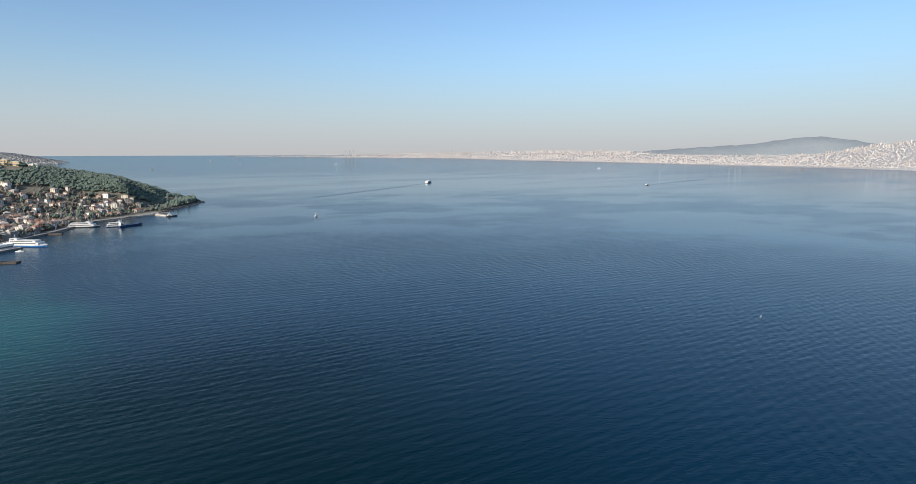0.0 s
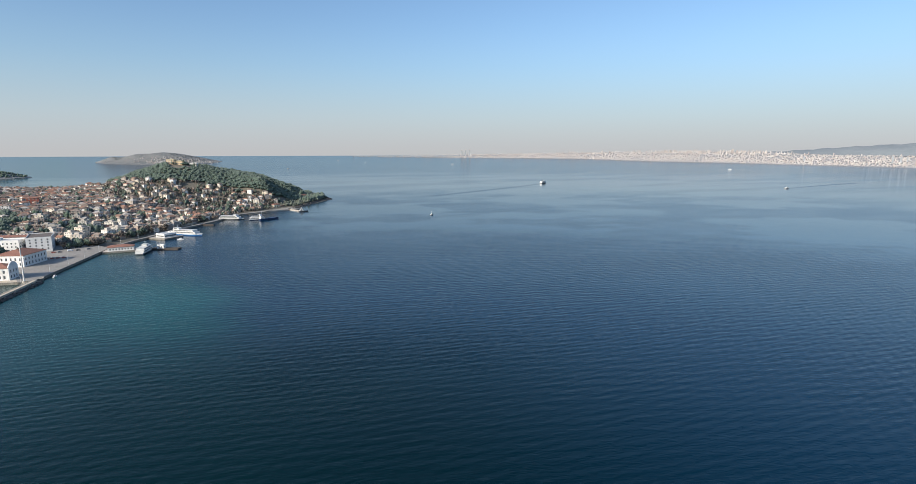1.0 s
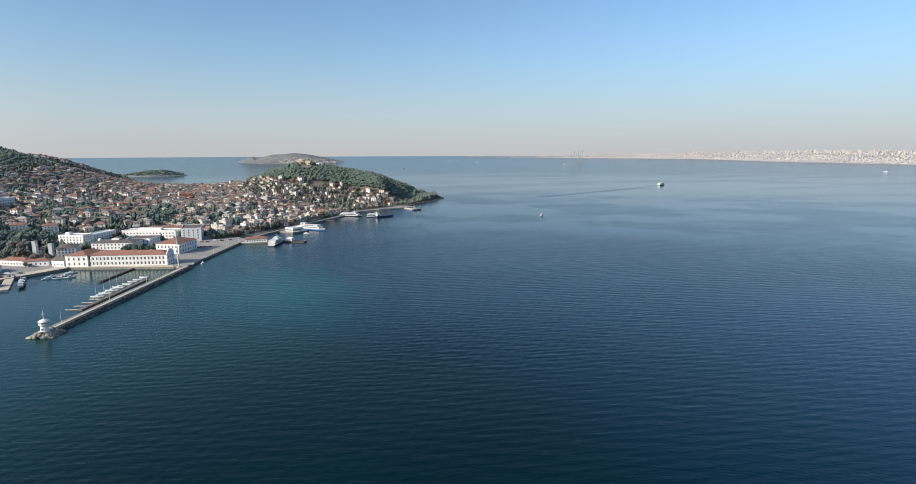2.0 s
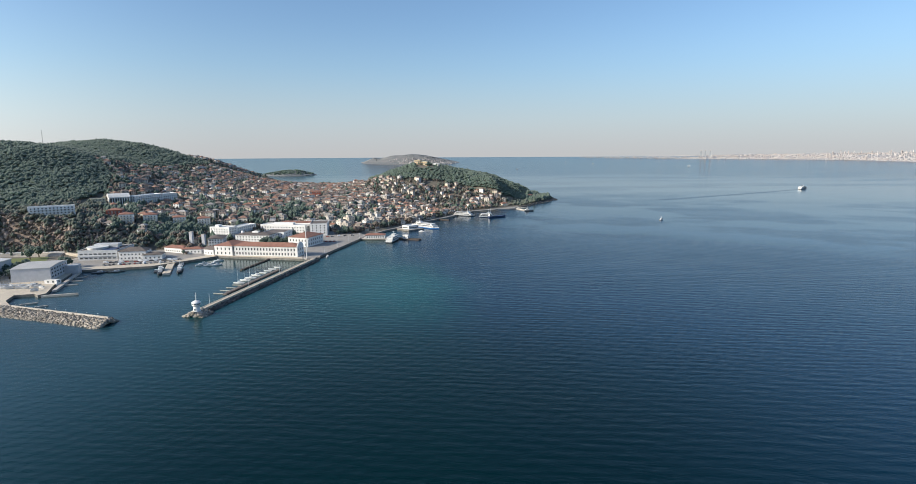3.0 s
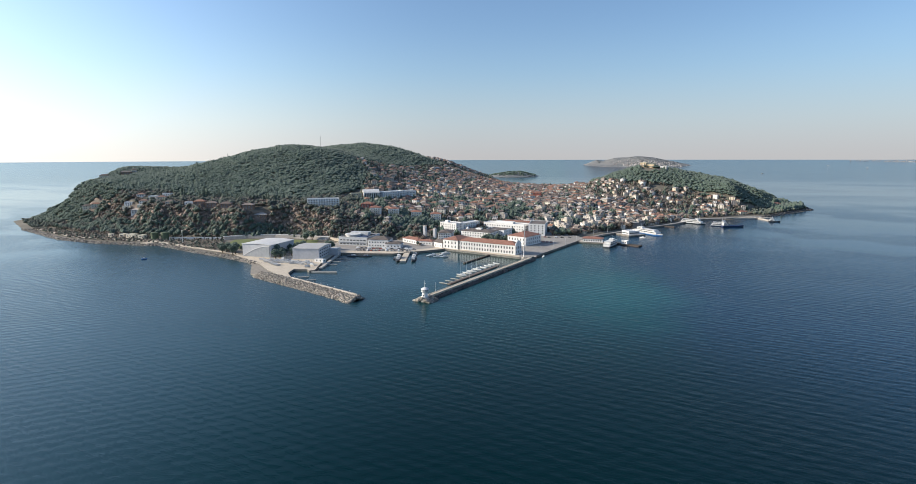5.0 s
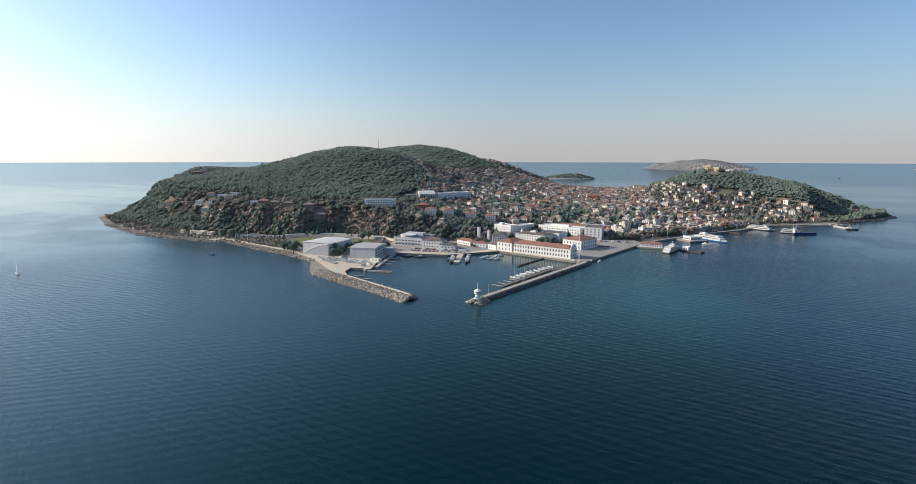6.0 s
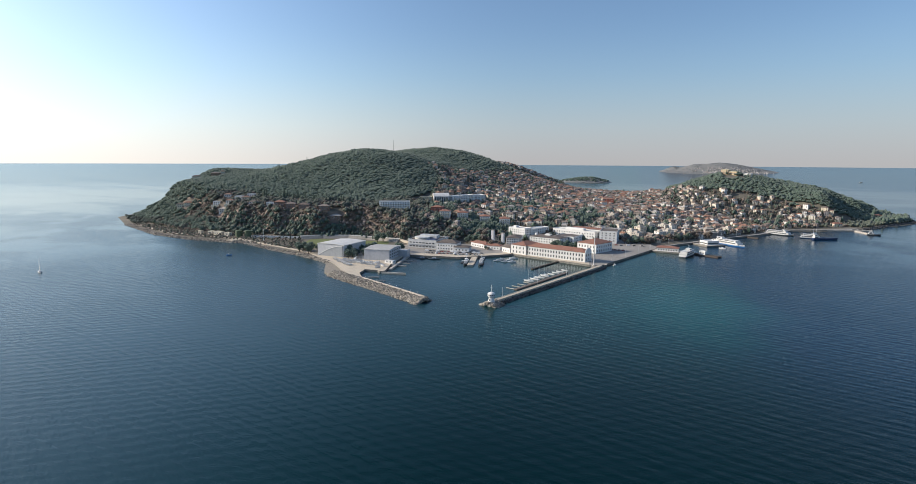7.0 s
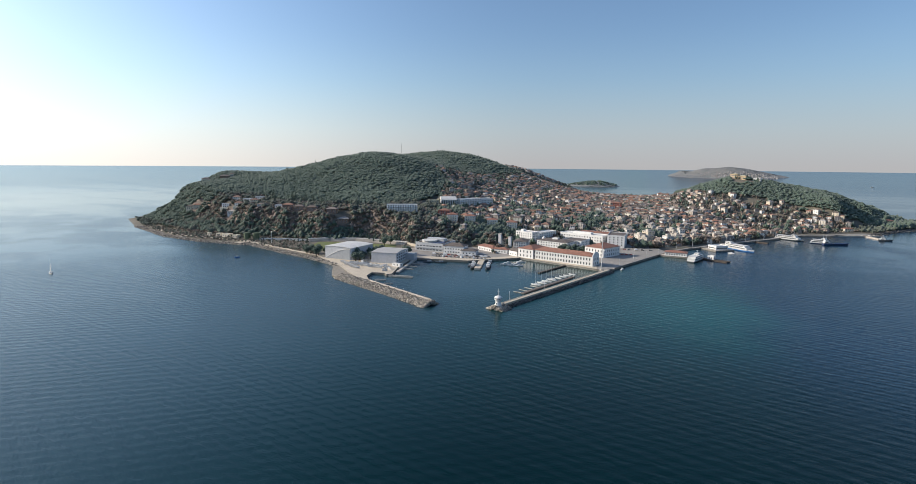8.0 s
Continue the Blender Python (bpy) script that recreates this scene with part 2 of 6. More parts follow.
    col = blend(remap(wob, 0.2, 1.25, 1.0, 0.0), col, (0.0, 0.057, 0.056))
    # near water darkened in an oval: weaker sky reflection painted into the colour
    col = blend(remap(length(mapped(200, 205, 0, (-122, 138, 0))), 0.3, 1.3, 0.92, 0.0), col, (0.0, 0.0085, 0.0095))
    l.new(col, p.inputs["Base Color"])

    # wind on the water: ruffled near by, in patches further out, glassy with long streaks towards the horizon
    dist = length(geo.outputs["Position"])
    patch = remap(noise_at(260, 190, 20, 4.0, 0.55), 0.45, 0.55, 0.30, 0.72)
    streak = remap(noise_at(700, 210, 35, 4.0, 0.55), 0.42, 0.60, 0.0, 1.0)
    near = remap(dist, 620, 900, 1.0, 0.0)
    far_off = remap(dist, 1150, 1900, 0.0, 1.0)
    ruffle = math_node("MAXIMUM", near, math_node("ADD", math_node("MULTIPLY", patch, math_node("SUBTRACT", 1.0, far_off)),
                                                  math_node("MULTIPLY", math_node("MULTIPLY", streak, 0.45), far_off)))
    ruffle = math_node("MULTIPLY", ruffle, remap(dist, 2400, 4300, 1.0, 0.12))
    ruffle = math_node("MULTIPLY", ruffle, remap(noise_at(150, 80, 40, 3.0), 0.3, 0.7, 0.72, 1.0))
    basin = remap(length(mapped(82, 140, 26, (-478, 262, 0))), 0.6, 1.15, 0.30, 1.0)       # sheltered water behind the mole
    ruffle = math_node("MULTIPLY", ruffle, basin)
    h = math_node("ADD", math_node("ADD", math_node("MULTIPLY", swell(9.0, 16, 4.0, 0.5), 0.17), math_node("MULTIPLY", swell(6.5, 84, 4.0, 0.5), 0.13)),
                  math_node("ADD", math_node("MULTIPLY", swell(5.2, 33, 5.0, 0.6), 0.16),
                            math_node("ADD", math_node("MULTIPLY", noise_at(9, 3.2, 30, 3.0), 0.62),
                                      math_node("ADD", math_node("MULTIPLY", noise_at(3.4, 1.5, 22, 4.0, 0.6), 0.52), math_node("MULTIPLY", noise_at(1.3, 0.8, 60, 3.0), 0.15)))))
    bp = n.new("ShaderNodeBump")
    bp.inputs["Distance"].default_value = 0.42
    l.new(math_node("MULTIPLY", ruffle, remap(dist, 400, 1900, 0.88, 0.24)), bp.inputs["Strength"])
    l.new(h, bp.inputs["Height"])
    up = n.new("ShaderNodeCombineXYZ")
    up.inputs[2].default_value = 1.0
    l.new(up.outputs[0], bp.inputs["Normal"])
    l.new(bp.outputs[0], p.inputs["Normal"])
    # mirroring set by distance: boosted far out in place of haze, damped near by
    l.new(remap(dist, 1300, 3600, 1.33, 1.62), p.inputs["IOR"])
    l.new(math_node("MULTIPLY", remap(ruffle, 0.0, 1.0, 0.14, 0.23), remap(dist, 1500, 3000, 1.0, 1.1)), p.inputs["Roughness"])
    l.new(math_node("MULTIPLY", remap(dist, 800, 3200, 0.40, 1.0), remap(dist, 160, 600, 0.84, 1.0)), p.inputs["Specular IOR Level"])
    p.inputs["Specular Tint"].default_value = (0.26, 0.80, 0.95, 1)
    return m


def land_material():
    """Dry grass and earth, with rusty bare rock where the ground is steep."""
    m = mat("island_ground", (0.095, 0.088, 0.068), (0.18, 0.158, 0.12), 0.03, 0.95, bump=0.4, fine=9)
    n, l = m.node_tree.nodes, m.node_tree.links
    p = n["Principled BSDF"]
    old = p.inputs["Base Color"].links[0].from_socket
    geo = n.new("ShaderNodeNewGeometry")
    sep = n.new("ShaderNodeSeparateXYZ")
    l.new(geo.outputs["Normal"], sep.inputs[0])
    mr = n.new("ShaderNodeMapRange")
    mr.inputs["From Min"].default_value, mr.inputs["From Max"].default_value = 0.80, 0.66
    l.new(sep.outputs["Z"], mr.inputs["Value"])
    t = n.new("ShaderNodeTexNoise")
    t.inputs["Scale"].default_value, t.inputs["Detail"].default_value = 0.09, 6
    l.new(geo.outputs["Position"], t.inputs["Vector"])
    cr = n.new("ShaderNodeValToRGB")
    cr.color_ramp.elements[0].position, cr.color_ramp.elements[0].color = 0.40, (0.13, 0.105, 0.085, 1)
    cr.color_ramp.elements[1].position, cr.color_ramp.elements[1].color = 0.62, (0.29, 0.215, 0.17, 1)
    l.new(t.outputs["Fac"], cr.inputs[0])
    mix = n.new("ShaderNodeMix")
    mix.data_type = "RGBA"
    l.new(mr.outputs[0], mix.inputs["Factor"])
    l.new(old, mix.inputs["A"])
    l.new(cr.outputs[0], mix.inputs["B"])
    l.new(mix.outputs["Result"], p.inputs["Base Color"])
    return m


# ---------------------------------------------------------------- mesh kit
class Shape:
    """Collects faces of several materials and links them as one mesh object."""

    def __init__(self):
        self.v, self.f, self.m = [], [], []

    def poly(self, pts, k=0):
        i = len(self.v)
        self.v += [tuple(p) for p in pts]
        self.f.append(tuple(range(i, i + len(pts))))
        self.m.append(k)
        return self

    def faces(self, verts, faces, k=0):
        i = len(self.v)
        self.v += [tuple(p) for p in verts]
        self.f += [tuple(a + i for a in f) for f in faces]
        self.m += [k] * len(faces)
        return self

    def prism(self, low, high, k=0, cap=True):
        """Between two rings of equal length, counter-clockwise from above."""
        n = len(low)
        fs = [(i, (i + 1) % n, n + (i + 1) % n, n + i) for i in range(n)]
        if cap:
            fs += [tuple(range(n, 2 * n)), tuple(reversed(range(n)))]
        return self.faces(list(low) + list(high), fs, k)

    def box(self, x0, x1, y0, y1, z0, z1, k=0):
        r = [(x0, y0), (x1, y0), (x1, y1), (x0, y1)]
        return self.prism([(x, y, z0) for x, y in r], [(x, y, z1) for x, y in r], k)

    def tube(self, cx, cy, z0, z1, r0, r1, n=12, k=0):
        c = [(math.cos(2 * math.pi * i / n), math.sin(2 * math.pi * i / n)) for i in range(n)]
        return self.prism([(cx + r0 * a, cy + r0 * b, z0) for a, b in c], [(cx + r1 * a, cy + r1 * b, z1) for a, b in c], k)

    def hip(self, x0, x1, y0, y1, z, rise, over=0.5, k=0, thick=0.3):
        x0, x1, y0, y1 = x0 - over, x1 + over, y0 - over, y1 + over
        w, d = x1 - x0, y1 - y0
        s = min(w, d) / 2
        if w >= d:
            a, b = (x0 + s * 0.98, (y0 + y1) / 2, z + rise), (x1 - s * 0.98, (y0 + y1) / 2, z + rise)
        else:
            a, b = ((x0 + x1) / 2, y0 + s * 0.98, z + rise), ((x0 + x1) / 2, y1 - s * 0.98, z + rise)
        v = [(x0, y0, z), (x1, y0, z), (x1, y1, z), (x0, y1, z)]
        u = [(x, y, z - thick) for x, y, _ in v]
        fs = [(0, 1, 5, 4), (1, 2, 5), (2, 3, 4, 5), (3, 0, 4)] if w >= d else [(0, 1, 4), (1, 2, 5, 4), (2, 3, 5), (3, 0, 4, 5)]
        fs += [(6, 7, 1, 0), (7, 8, 2, 1), (8, 9, 3, 2), (9, 6, 0, 3), (9, 8, 7, 6)]
        return self.faces(v + [a, b] + u, fs, k)

    def gable(self, x0, x1, y0, y1, z, rise, over=0.5, k=0, wall=None):
        """Ridge along x."""
        ym = (y0 + y1) / 2
        if wall is not None:
            for x, s in ((x0, 1), (x1, -1)):
                p = [(x, y0, z), (x, ym, z + rise), (x, y1, z)]
                self.poly(p if s > 0 else p[::-1], wall)
        xa, xb, ya, yb = x0 - over, x1 + over, y0 - over, y1 + over
        dz = rise * over / ((y1 - y0) / 2)
        t = 0.25
        ring = [(ya, z - dz), (ym, z + rise), (yb, z - dz), (yb, z - dz + t), (ym, z + rise + t), (ya, z - dz + t)]
        v = [(xa, y, q) for y, q in ring] + [(xb, y, q) for y, q in ring]
        fs = [(i, (i + 1) % 6, 6 + (i + 1) % 6, 6 + i) for i in range(6)]
        fs += [(5, 4, 1, 0), (4, 3, 2, 1), (6, 7, 10, 11), (7, 8, 9, 10)]
        return self.faces(v, fs, k)

    def move(self, m):
        self.v = [tuple(m @ Vector(p)) for p in self.v]
        return self

    def data(self, name, mats, smooth=False):
        me = bpy.data.meshes.new(name)
        me.from_pydata(self.v, [], self.f)
        for q in mats:
            me.materials.append(q)
        if len(mats) > 1:
            me.polygons.foreach_set("material_index", self.m)
        if smooth:
            me.polygons.foreach_set("use_smooth", [True] * len(me.polygons))
        me.update()
        return me

    def link(self, name, mats, parent=None, label="", smooth=False):
        ob = new(name, self.data(name, mats if isinstance(mats, (list, tuple)) else [mats], smooth))
        ob.parent = parent
        if label:
            ob["label"] = label
        return ob


def thing(name, m, label, category, group=""):
    ob = new(name)
    ob.empty_display_size = 1.0
    ob.matrix_world = m
    return tagged(ob, label, category, group)


def front(p, q, z=0.0):
    """The pose at the middle of a front edge that runs from p to q, with y pointing away behind it."""
    p, q = Vector(p), Vector(q)
    return pose((p.x + q.x) / 2, (p.y + q.y) / 2, z, 0, 0, math.degrees(math.atan2(q.y - p.y, q.x - p.x))), (q - p).length


def placed(parent, name, me, m):
    pane = None
    if isinstance(me, tuple):
        me, pane = me
    ob = new(name, me)
    ob.parent = parent
    ob.matrix_local = m
    if pane:
        new("pane", pane).parent = ob
    return ob


def window_mesh(name, w, h, frame_mat=None):
    """A framed pane, standing a little proud of the wall; faces -y, stands on z 0."""
    s = Shape()
    s.box(-w / 2 - 0.12, w / 2 + 0.12, -0.10, 0.05, -0.12, 0.0, 0)
    s.box(-w / 2 - 0.12, w / 2 + 0.12, -0.06, 0.05, h, h + 0.1, 0)
    s.box(-w / 2 - 0.1, -w / 2, -0.06, 0.05, 0, h, 0)
    s.box(w / 2, w / 2 + 0.1, -0.06, 0.05, 0, h, 0)
    if frame_mat:
        s.box(-w / 2, w / 2, -0.03, 0.05, 0, h, 1)
        return s.data(name, [frame_mat, GLASS])
    return s.data(name, [WHITE]), Shape().box(-w / 2, w / 2, -0.03, 0.05, 0, h).data("pane", [GLASS])


def windows(parent, me, w, d, rows, nf, ns, margin=2.0, back=False):
    """Rows of windows on the front and both sides of a block w wide and d deep."""
    def spread(n, length):
        return [((i + 0.5) / n - 0.5) * (length - margin) for i in range(n)]
    for z in rows:
        for x in spread(nf, w) if nf else []:
            placed(parent, "window", me, pose(x, 0, z))
            if back:
                placed(parent, "window", me, pose(x, d, z, 0, 0, 180))
        for y in spread(ns, d) if ns else []:
            placed(parent, "window", me, pose(w / 2, d / 2 + y, z, 0, 0, 90))
            placed(parent, "window", me, pose(-w / 2, d / 2 + y, z, 0, 0, -90))


# ---------------------------------------------------------------- the lie of the land
COAST = [
    (-1056, -143), (-903, -85), (-832, -38), (-781, 11), (-773, 29), (-686, 63), (-631, 90), (-597, 103), (-550, 126),
    (-594, 199), (-553, 249), (-552, 314), (-463, 362), (-460, 376), (-524, 508), (-540, 520), (-543, 590), (-551,
    632), (-555, 739), (-573, 839), (-554, 886), (-539, 962), (-552, 1058), (-562, 1178), (-638, 1275), (-764, 1341),
    (-908, 1320), (-994, 1185), (-1099, 1126), (-1292, 1201), (-1648, 1092), (-1884, 656), (-1783, 127), (-1444,
    -101), (-1202, -175)]
FOOT = [
    (-1053, -116), (-953, -67), (-892, -23), (-829, 50), (-773, 108), (-753, 181), (-671, 230), (-619, 312), (-582,
    418), (-573, 515), (-584, 669), (-605, 832), (-586, 890), (-568, 958), (-573, 1044), (-579, 1165), (-638, 1255),
    (-764, 1322), (-898, 1301), (-984, 1170), (-1099, 1107), (-1292, 1172), (-1628, 1063), (-1855, 647), (-1754, 147),
    (-1434, -72), (-1202, -151)]
HILLS = [  # x, y, spread, rise
    (-1136, 299, 150, 88), (-1009, 231, 150, -8), (-869, 213, 150, 32), (-963, 39, 150, -7), (-1107, -68, 150, 33),
    (-1223, 162, 150, 4), (-1301, 45, 150, 5), (-1435, 561, 150, 31), (-1393, 657, 150, 19), (-1208, 451, 150, 8),
    (-1346, 748, 150, 24), (-822, 377, 240, -16), (-1016, 530, 240, 4), (-844, 618, 240, 11), (-1163, 807, 240, 6),
    (-1379, 881, 150, -23), (-1068, 953, 240, -8), (-848, 1027, 150, 46), (-876, 916, 150, 1), (-714, 1101, 150, -15),
    (-637, 1150, 150, 32), (-740, 831, 150, -14), (-1589, 967, 150, 23), (-1643, 562, 240, 75), (-1543, 178, 240, 27),
    (-690, 1010, 90, -37), (-640, 1080, 90, 33), (-800, 980, 90, 29), (-1020, -40, 90, 6), (-1000, 880, 90, -16), (-826, 1022, 48, 7), (-1600, 872, 80, 23), (-1390, -8, 85, 31), (-640, 1235, 55, 9), (-712, 1138, 45, -4), (-764, 1102, 40, 4), (-636, 1222, 30, 40), (-745, 1118, 55, -6), (-668, 1232, 26, 9), (-612, 1206, 22, 12), (-1556, 925, 75, 8), (-684, 1180, 42, 5), (-640, 1195, 30, 4)]


def inside_by(poly, x, y):
    """How far inside a polygon points lie, in metres (negative: outside)."""
    p = np.array(poly, float)
    x, y = np.asarray(x, float), np.asarray(y, float)
    d, odd = np.full(x.shape, 1e18), np.zeros(x.shape, bool)
    for a, b in zip(p, np.roll(p, -1, axis=0)):
        e = b - a
        t = np.clip(((x - a[0]) * e[0] + (y - a[1]) * e[1]) / (e @ e), 0, 1)
        d = np.minimum(d, (x - a[0] - t * e[0]) ** 2 + (y - a[1] - t * e[1]) ** 2)
        if a[1] != b[1]:
            odd ^= ((a[1] > y) != (b[1] > y)) & (x < (b[0] - a[0]) * (y - a[1]) / (b[1] - a[1]) + a[0])
    return np.where(odd, 1, -1) * np.sqrt(d)


def smooth(a, b, v):
    t = np.clip((v - a) / (b - a), 0, 1)
    return t * t * (3 - 2 * t)


def ripple(x, y, size):
    """Cheap rolling relief, about -1 to 1."""
    u, v = x / size, y / size
    return (np.sin(u * 1.7 + 1.3 * np.sin(v * 1.1)) + np.sin(v * 2.1 + 1.7 * np.sin(u * 0.7 + 2)) + np.sin((u + v) * 2.9 + 0.4)) / 3


def height(x, y):
    x, y = np.asarray(x, float), np.asarray(y, float)
    up = inside_by(FOOT, x, y) + 7 * ripple(x, y, 22)
    wide = 32 + 110 * smooth(200, 420, y) * (1 - 0.75 * smooth(940, 1040, y)) + 110 * smooth(1000, 1110, y) + 60 * smooth(60, -60, y)
    k = smooth(0, 1, up / wide)
    h = 19 + sum(r * np.exp(-((x - a) ** 2 + (y - b) ** 2) / (2 * s * s)) for a, b, s, r in HILLS)
    c = inside_by(COAST, x, y)
    return 2.0 * smooth(-5, 6, c) - 3.0 * smooth(-4, -24, c) + k * (h + 1.6 * ripple(x, y, 30) + 0.8 * ripple(x, y, 11))


def ground(x, y):
    return float(height(np.array([x]), np.array([y]))[0])


def far(left, reach):
    """A place on the sea at a true distance: from 2.5 km on the sea is drawn in towards a rim at eye height, so that it ends in the horizon."""
    d = reach if reach < 2500 else 2500 + 2400 * (1 - 2500 / reach)
    a = radians(left)
    return Vector((-d * math.sin(a), d * math.cos(a), EYE_Z * (1 - d / reach) if reach > 2500 else 0.0))


def sea_level(x, y):
    d = math.hypot(x, y)
    return 0.0 if d < 2500 else EYE_Z * (1 - d * (1 - (d - 2500) / 2400) / 2500)


# the sea, one sheet out to the horizon
rings = [0, 40, 120, 300, 600, 1000, 1500, 2000, 2400, 2500] + [2500 * k for k in (1.06, 1.14, 1.24, 1.36, 1.5, 1.7, 2, 2.4, 3, 4, 5.2, 6.6)]
N = 144
s = Shape()
vs = [far(360 * j / N, max(r, 0.01)) for r in rings for j in range(N)]
s.faces(vs, [(i * N + j, (i + 1) * N + j, (i + 1) * N + (j + 1) % N, i * N + (j + 1) % N) for i in range(len(rings) - 1) for j in range(N)])
s.f = [f[::-1] for f in s.f]
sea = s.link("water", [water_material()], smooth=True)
tagged(sea, "deep blue rippled sea with calmer slicks and a turquoise shoal", "sea", kind="structure")

# the island
CELL = 9.0
gx, gy = np.arange(-1925, -415, CELL), np.arange(-225, 1375, CELL)
X, Y = np.meshgrid(gx, gy)
Z = height(X, Y)
keep = inside_by(COAST, X, Y) > -26
idx = np.where(keep, np.cumsum(keep.ravel()).reshape(keep.shape) - 1, -1)
verts = np.stack([X[keep], Y[keep], Z[keep]], -1).tolist()
quads = np.stack([idx[:-1, :-1], idx[:-1, 1:], idx[1:, 1:], idx[1:, :-1]], -1).reshape(-1, 4)
quads = quads[(quads >= 0).all(1)].tolist()
s = Shape().faces(verts, quads)
island = s.link("ground", [land_material()], smooth=True)
tagged(island, "hilly island of dry earth and rusty cliffs rising from the sea", "island", kind="structure")


# ---------------------------------------------------------------- far shores
def level(table, left):
    a = np.array(table, float)
    return float(np.interp(left, a[:, 0], a[:, 1]))


SHORE_DIP = [(-70, -1.8), (-40, -1.52), (-33.5, -1.40), (-27.6, -1.33), (-21.5, -1.23), (-16, -1.10), (-7, -0.95), (0, -0.72), (8, -0.65), (21, -0.51), (26, -0.46)]
LAND_TOP = [(-70, 1.0), (-40, 0.85), (-37.6, 0.6), (-34, -0.02), (-31, -0.15), (-27, -0.22), (-21, -0.18), (-16, -0.02), (-7, -0.04), (0, -0.12), (8, -0.22), (15, -0.34), (26, -0.45)]


def mainland_point(left, u):
    """u: 0 at the shore, 1 at the skyline."""
    dip, top = level(SHORE_DIP, left), level(LAND_TOP, left)
    p = far(left, EYE_Z / math.tan(radians(-dip)))
    d0 = math.hypot(p.x, p.y)
    d = d0 + (4780 - d0) * u
    el = dip + (top - dip) * u ** 0.75
    a = radians(left)
    return Vector((-d * math.sin(a), d * math.cos(a), EYE_Z + d * math.tan(radians(el))))


# far ground, city, woods and scrub: distance haze mixed into the base colours
MAINLAND = mat("hazed_mainland_ground", (0.29, 0.288, 0.29), (0.38, 0.372, 0.365), 0.012, 0.95, fine=6)
CITY = mat("hazed_city_plaster", (0.82, 0.80, 0.78), (1, 1, 1), 0.03, 0.9, island=1, fine=7, extra=[
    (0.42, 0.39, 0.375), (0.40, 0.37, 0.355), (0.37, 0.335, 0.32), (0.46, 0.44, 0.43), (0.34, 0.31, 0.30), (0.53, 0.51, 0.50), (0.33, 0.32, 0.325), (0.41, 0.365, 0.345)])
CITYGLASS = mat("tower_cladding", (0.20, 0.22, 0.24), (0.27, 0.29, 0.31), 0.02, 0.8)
FARWOOD = mat("hazed_far_woodland", (0.175, 0.205, 0.225), (0.215, 0.24, 0.255), 0.006, 0.95, fine=8)
FARBUSH = mat("hazed_far_bushes", (0.160, 0.178, 0.182), (0.195, 0.204, 0.203), 0.03, 0.95, island=0.15)
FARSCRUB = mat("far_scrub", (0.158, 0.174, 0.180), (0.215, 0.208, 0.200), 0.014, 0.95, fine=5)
s = Shape()
lefts = [26 - 0.5 * i for i in range(170)]
us = [0, 0.04, 0.1, 0.2, 0.3, 0.4, 0.5, 0.6, 0.7, 0.8, 0.9, 1.0]
vs = [mainland_point(a, u) for a in lefts for u in us]
for i, v in enumerate(vs):
    if i % len(us) > 1:
        v.z += 2.5 * math.sin(v.x * 0.011) * math.sin(v.y * 0.013)
K = len(us)
s.faces(vs, [(i * K + j, (i + 1) * K + j, (i + 1) * K + j + 1, i * K + j + 1) for i in range(len(lefts) - 1) for j in range(K - 1)])
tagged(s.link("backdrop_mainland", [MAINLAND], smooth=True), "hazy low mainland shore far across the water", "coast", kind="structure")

# the wooded hill behind the city
s = Shape()
ridge = [(-14, -0.3), (-19, 0.05), (-23, 0.35), (-26, 0.55), (-28, 0.65), (-30, 0.95), (-31.2, 1.15), (-33.3, 1.32), (-35.4, 1.05), (-37.4, 0.64), (-41, 0.4), (-46, -0.2)]
ridge_xy = sorted(ridge)
cols = np.arange(-46, -13.9, 0.5)
vs = []
for a in cols:
    e = level(ridge_xy, a) + 0.03 * math.sin(a * 3.1) + 0.02 * math.sin(a * 7.3)
    for d, k in ((4550, 0.0), (4700, 0.6), (4850, 1.0), (4950, 0.9)):
        z = EYE_Z + d * math.tan(radians(-0.6 + (e + 0.6) * k))
        vs.append((-d * math.sin(radians(a)), d * math.cos(radians(a)), z))
s.faces(vs, [(i * 4 + j, i * 4 + j + 1, (i + 1) * 4 + j + 1, (i + 1) * 4 + j) for i in range(len(cols) - 1) for j in range(3)])
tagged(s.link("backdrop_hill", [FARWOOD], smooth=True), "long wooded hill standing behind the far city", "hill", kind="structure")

rng = random.Random(11)
s = Shape()


def city_block(s, left, u, w, d, h, k=0):
    p = mainland_point(left, u)
    t = radians(left + rng.uniform(-35, 35))
    c, sn = math.cos(t), math.sin(t)
    r = [(p.x + c * x - sn * y, p.y + sn * x + c * y) for x, y in ((-w / 2, -d / 2), (w / 2, -d / 2), (w / 2, d / 2), (-w / 2, d / 2))]
    s.prism([(x, y, p.z - 6) for x, y in r], [(x, y, p.z + h) for x, y in r], k)


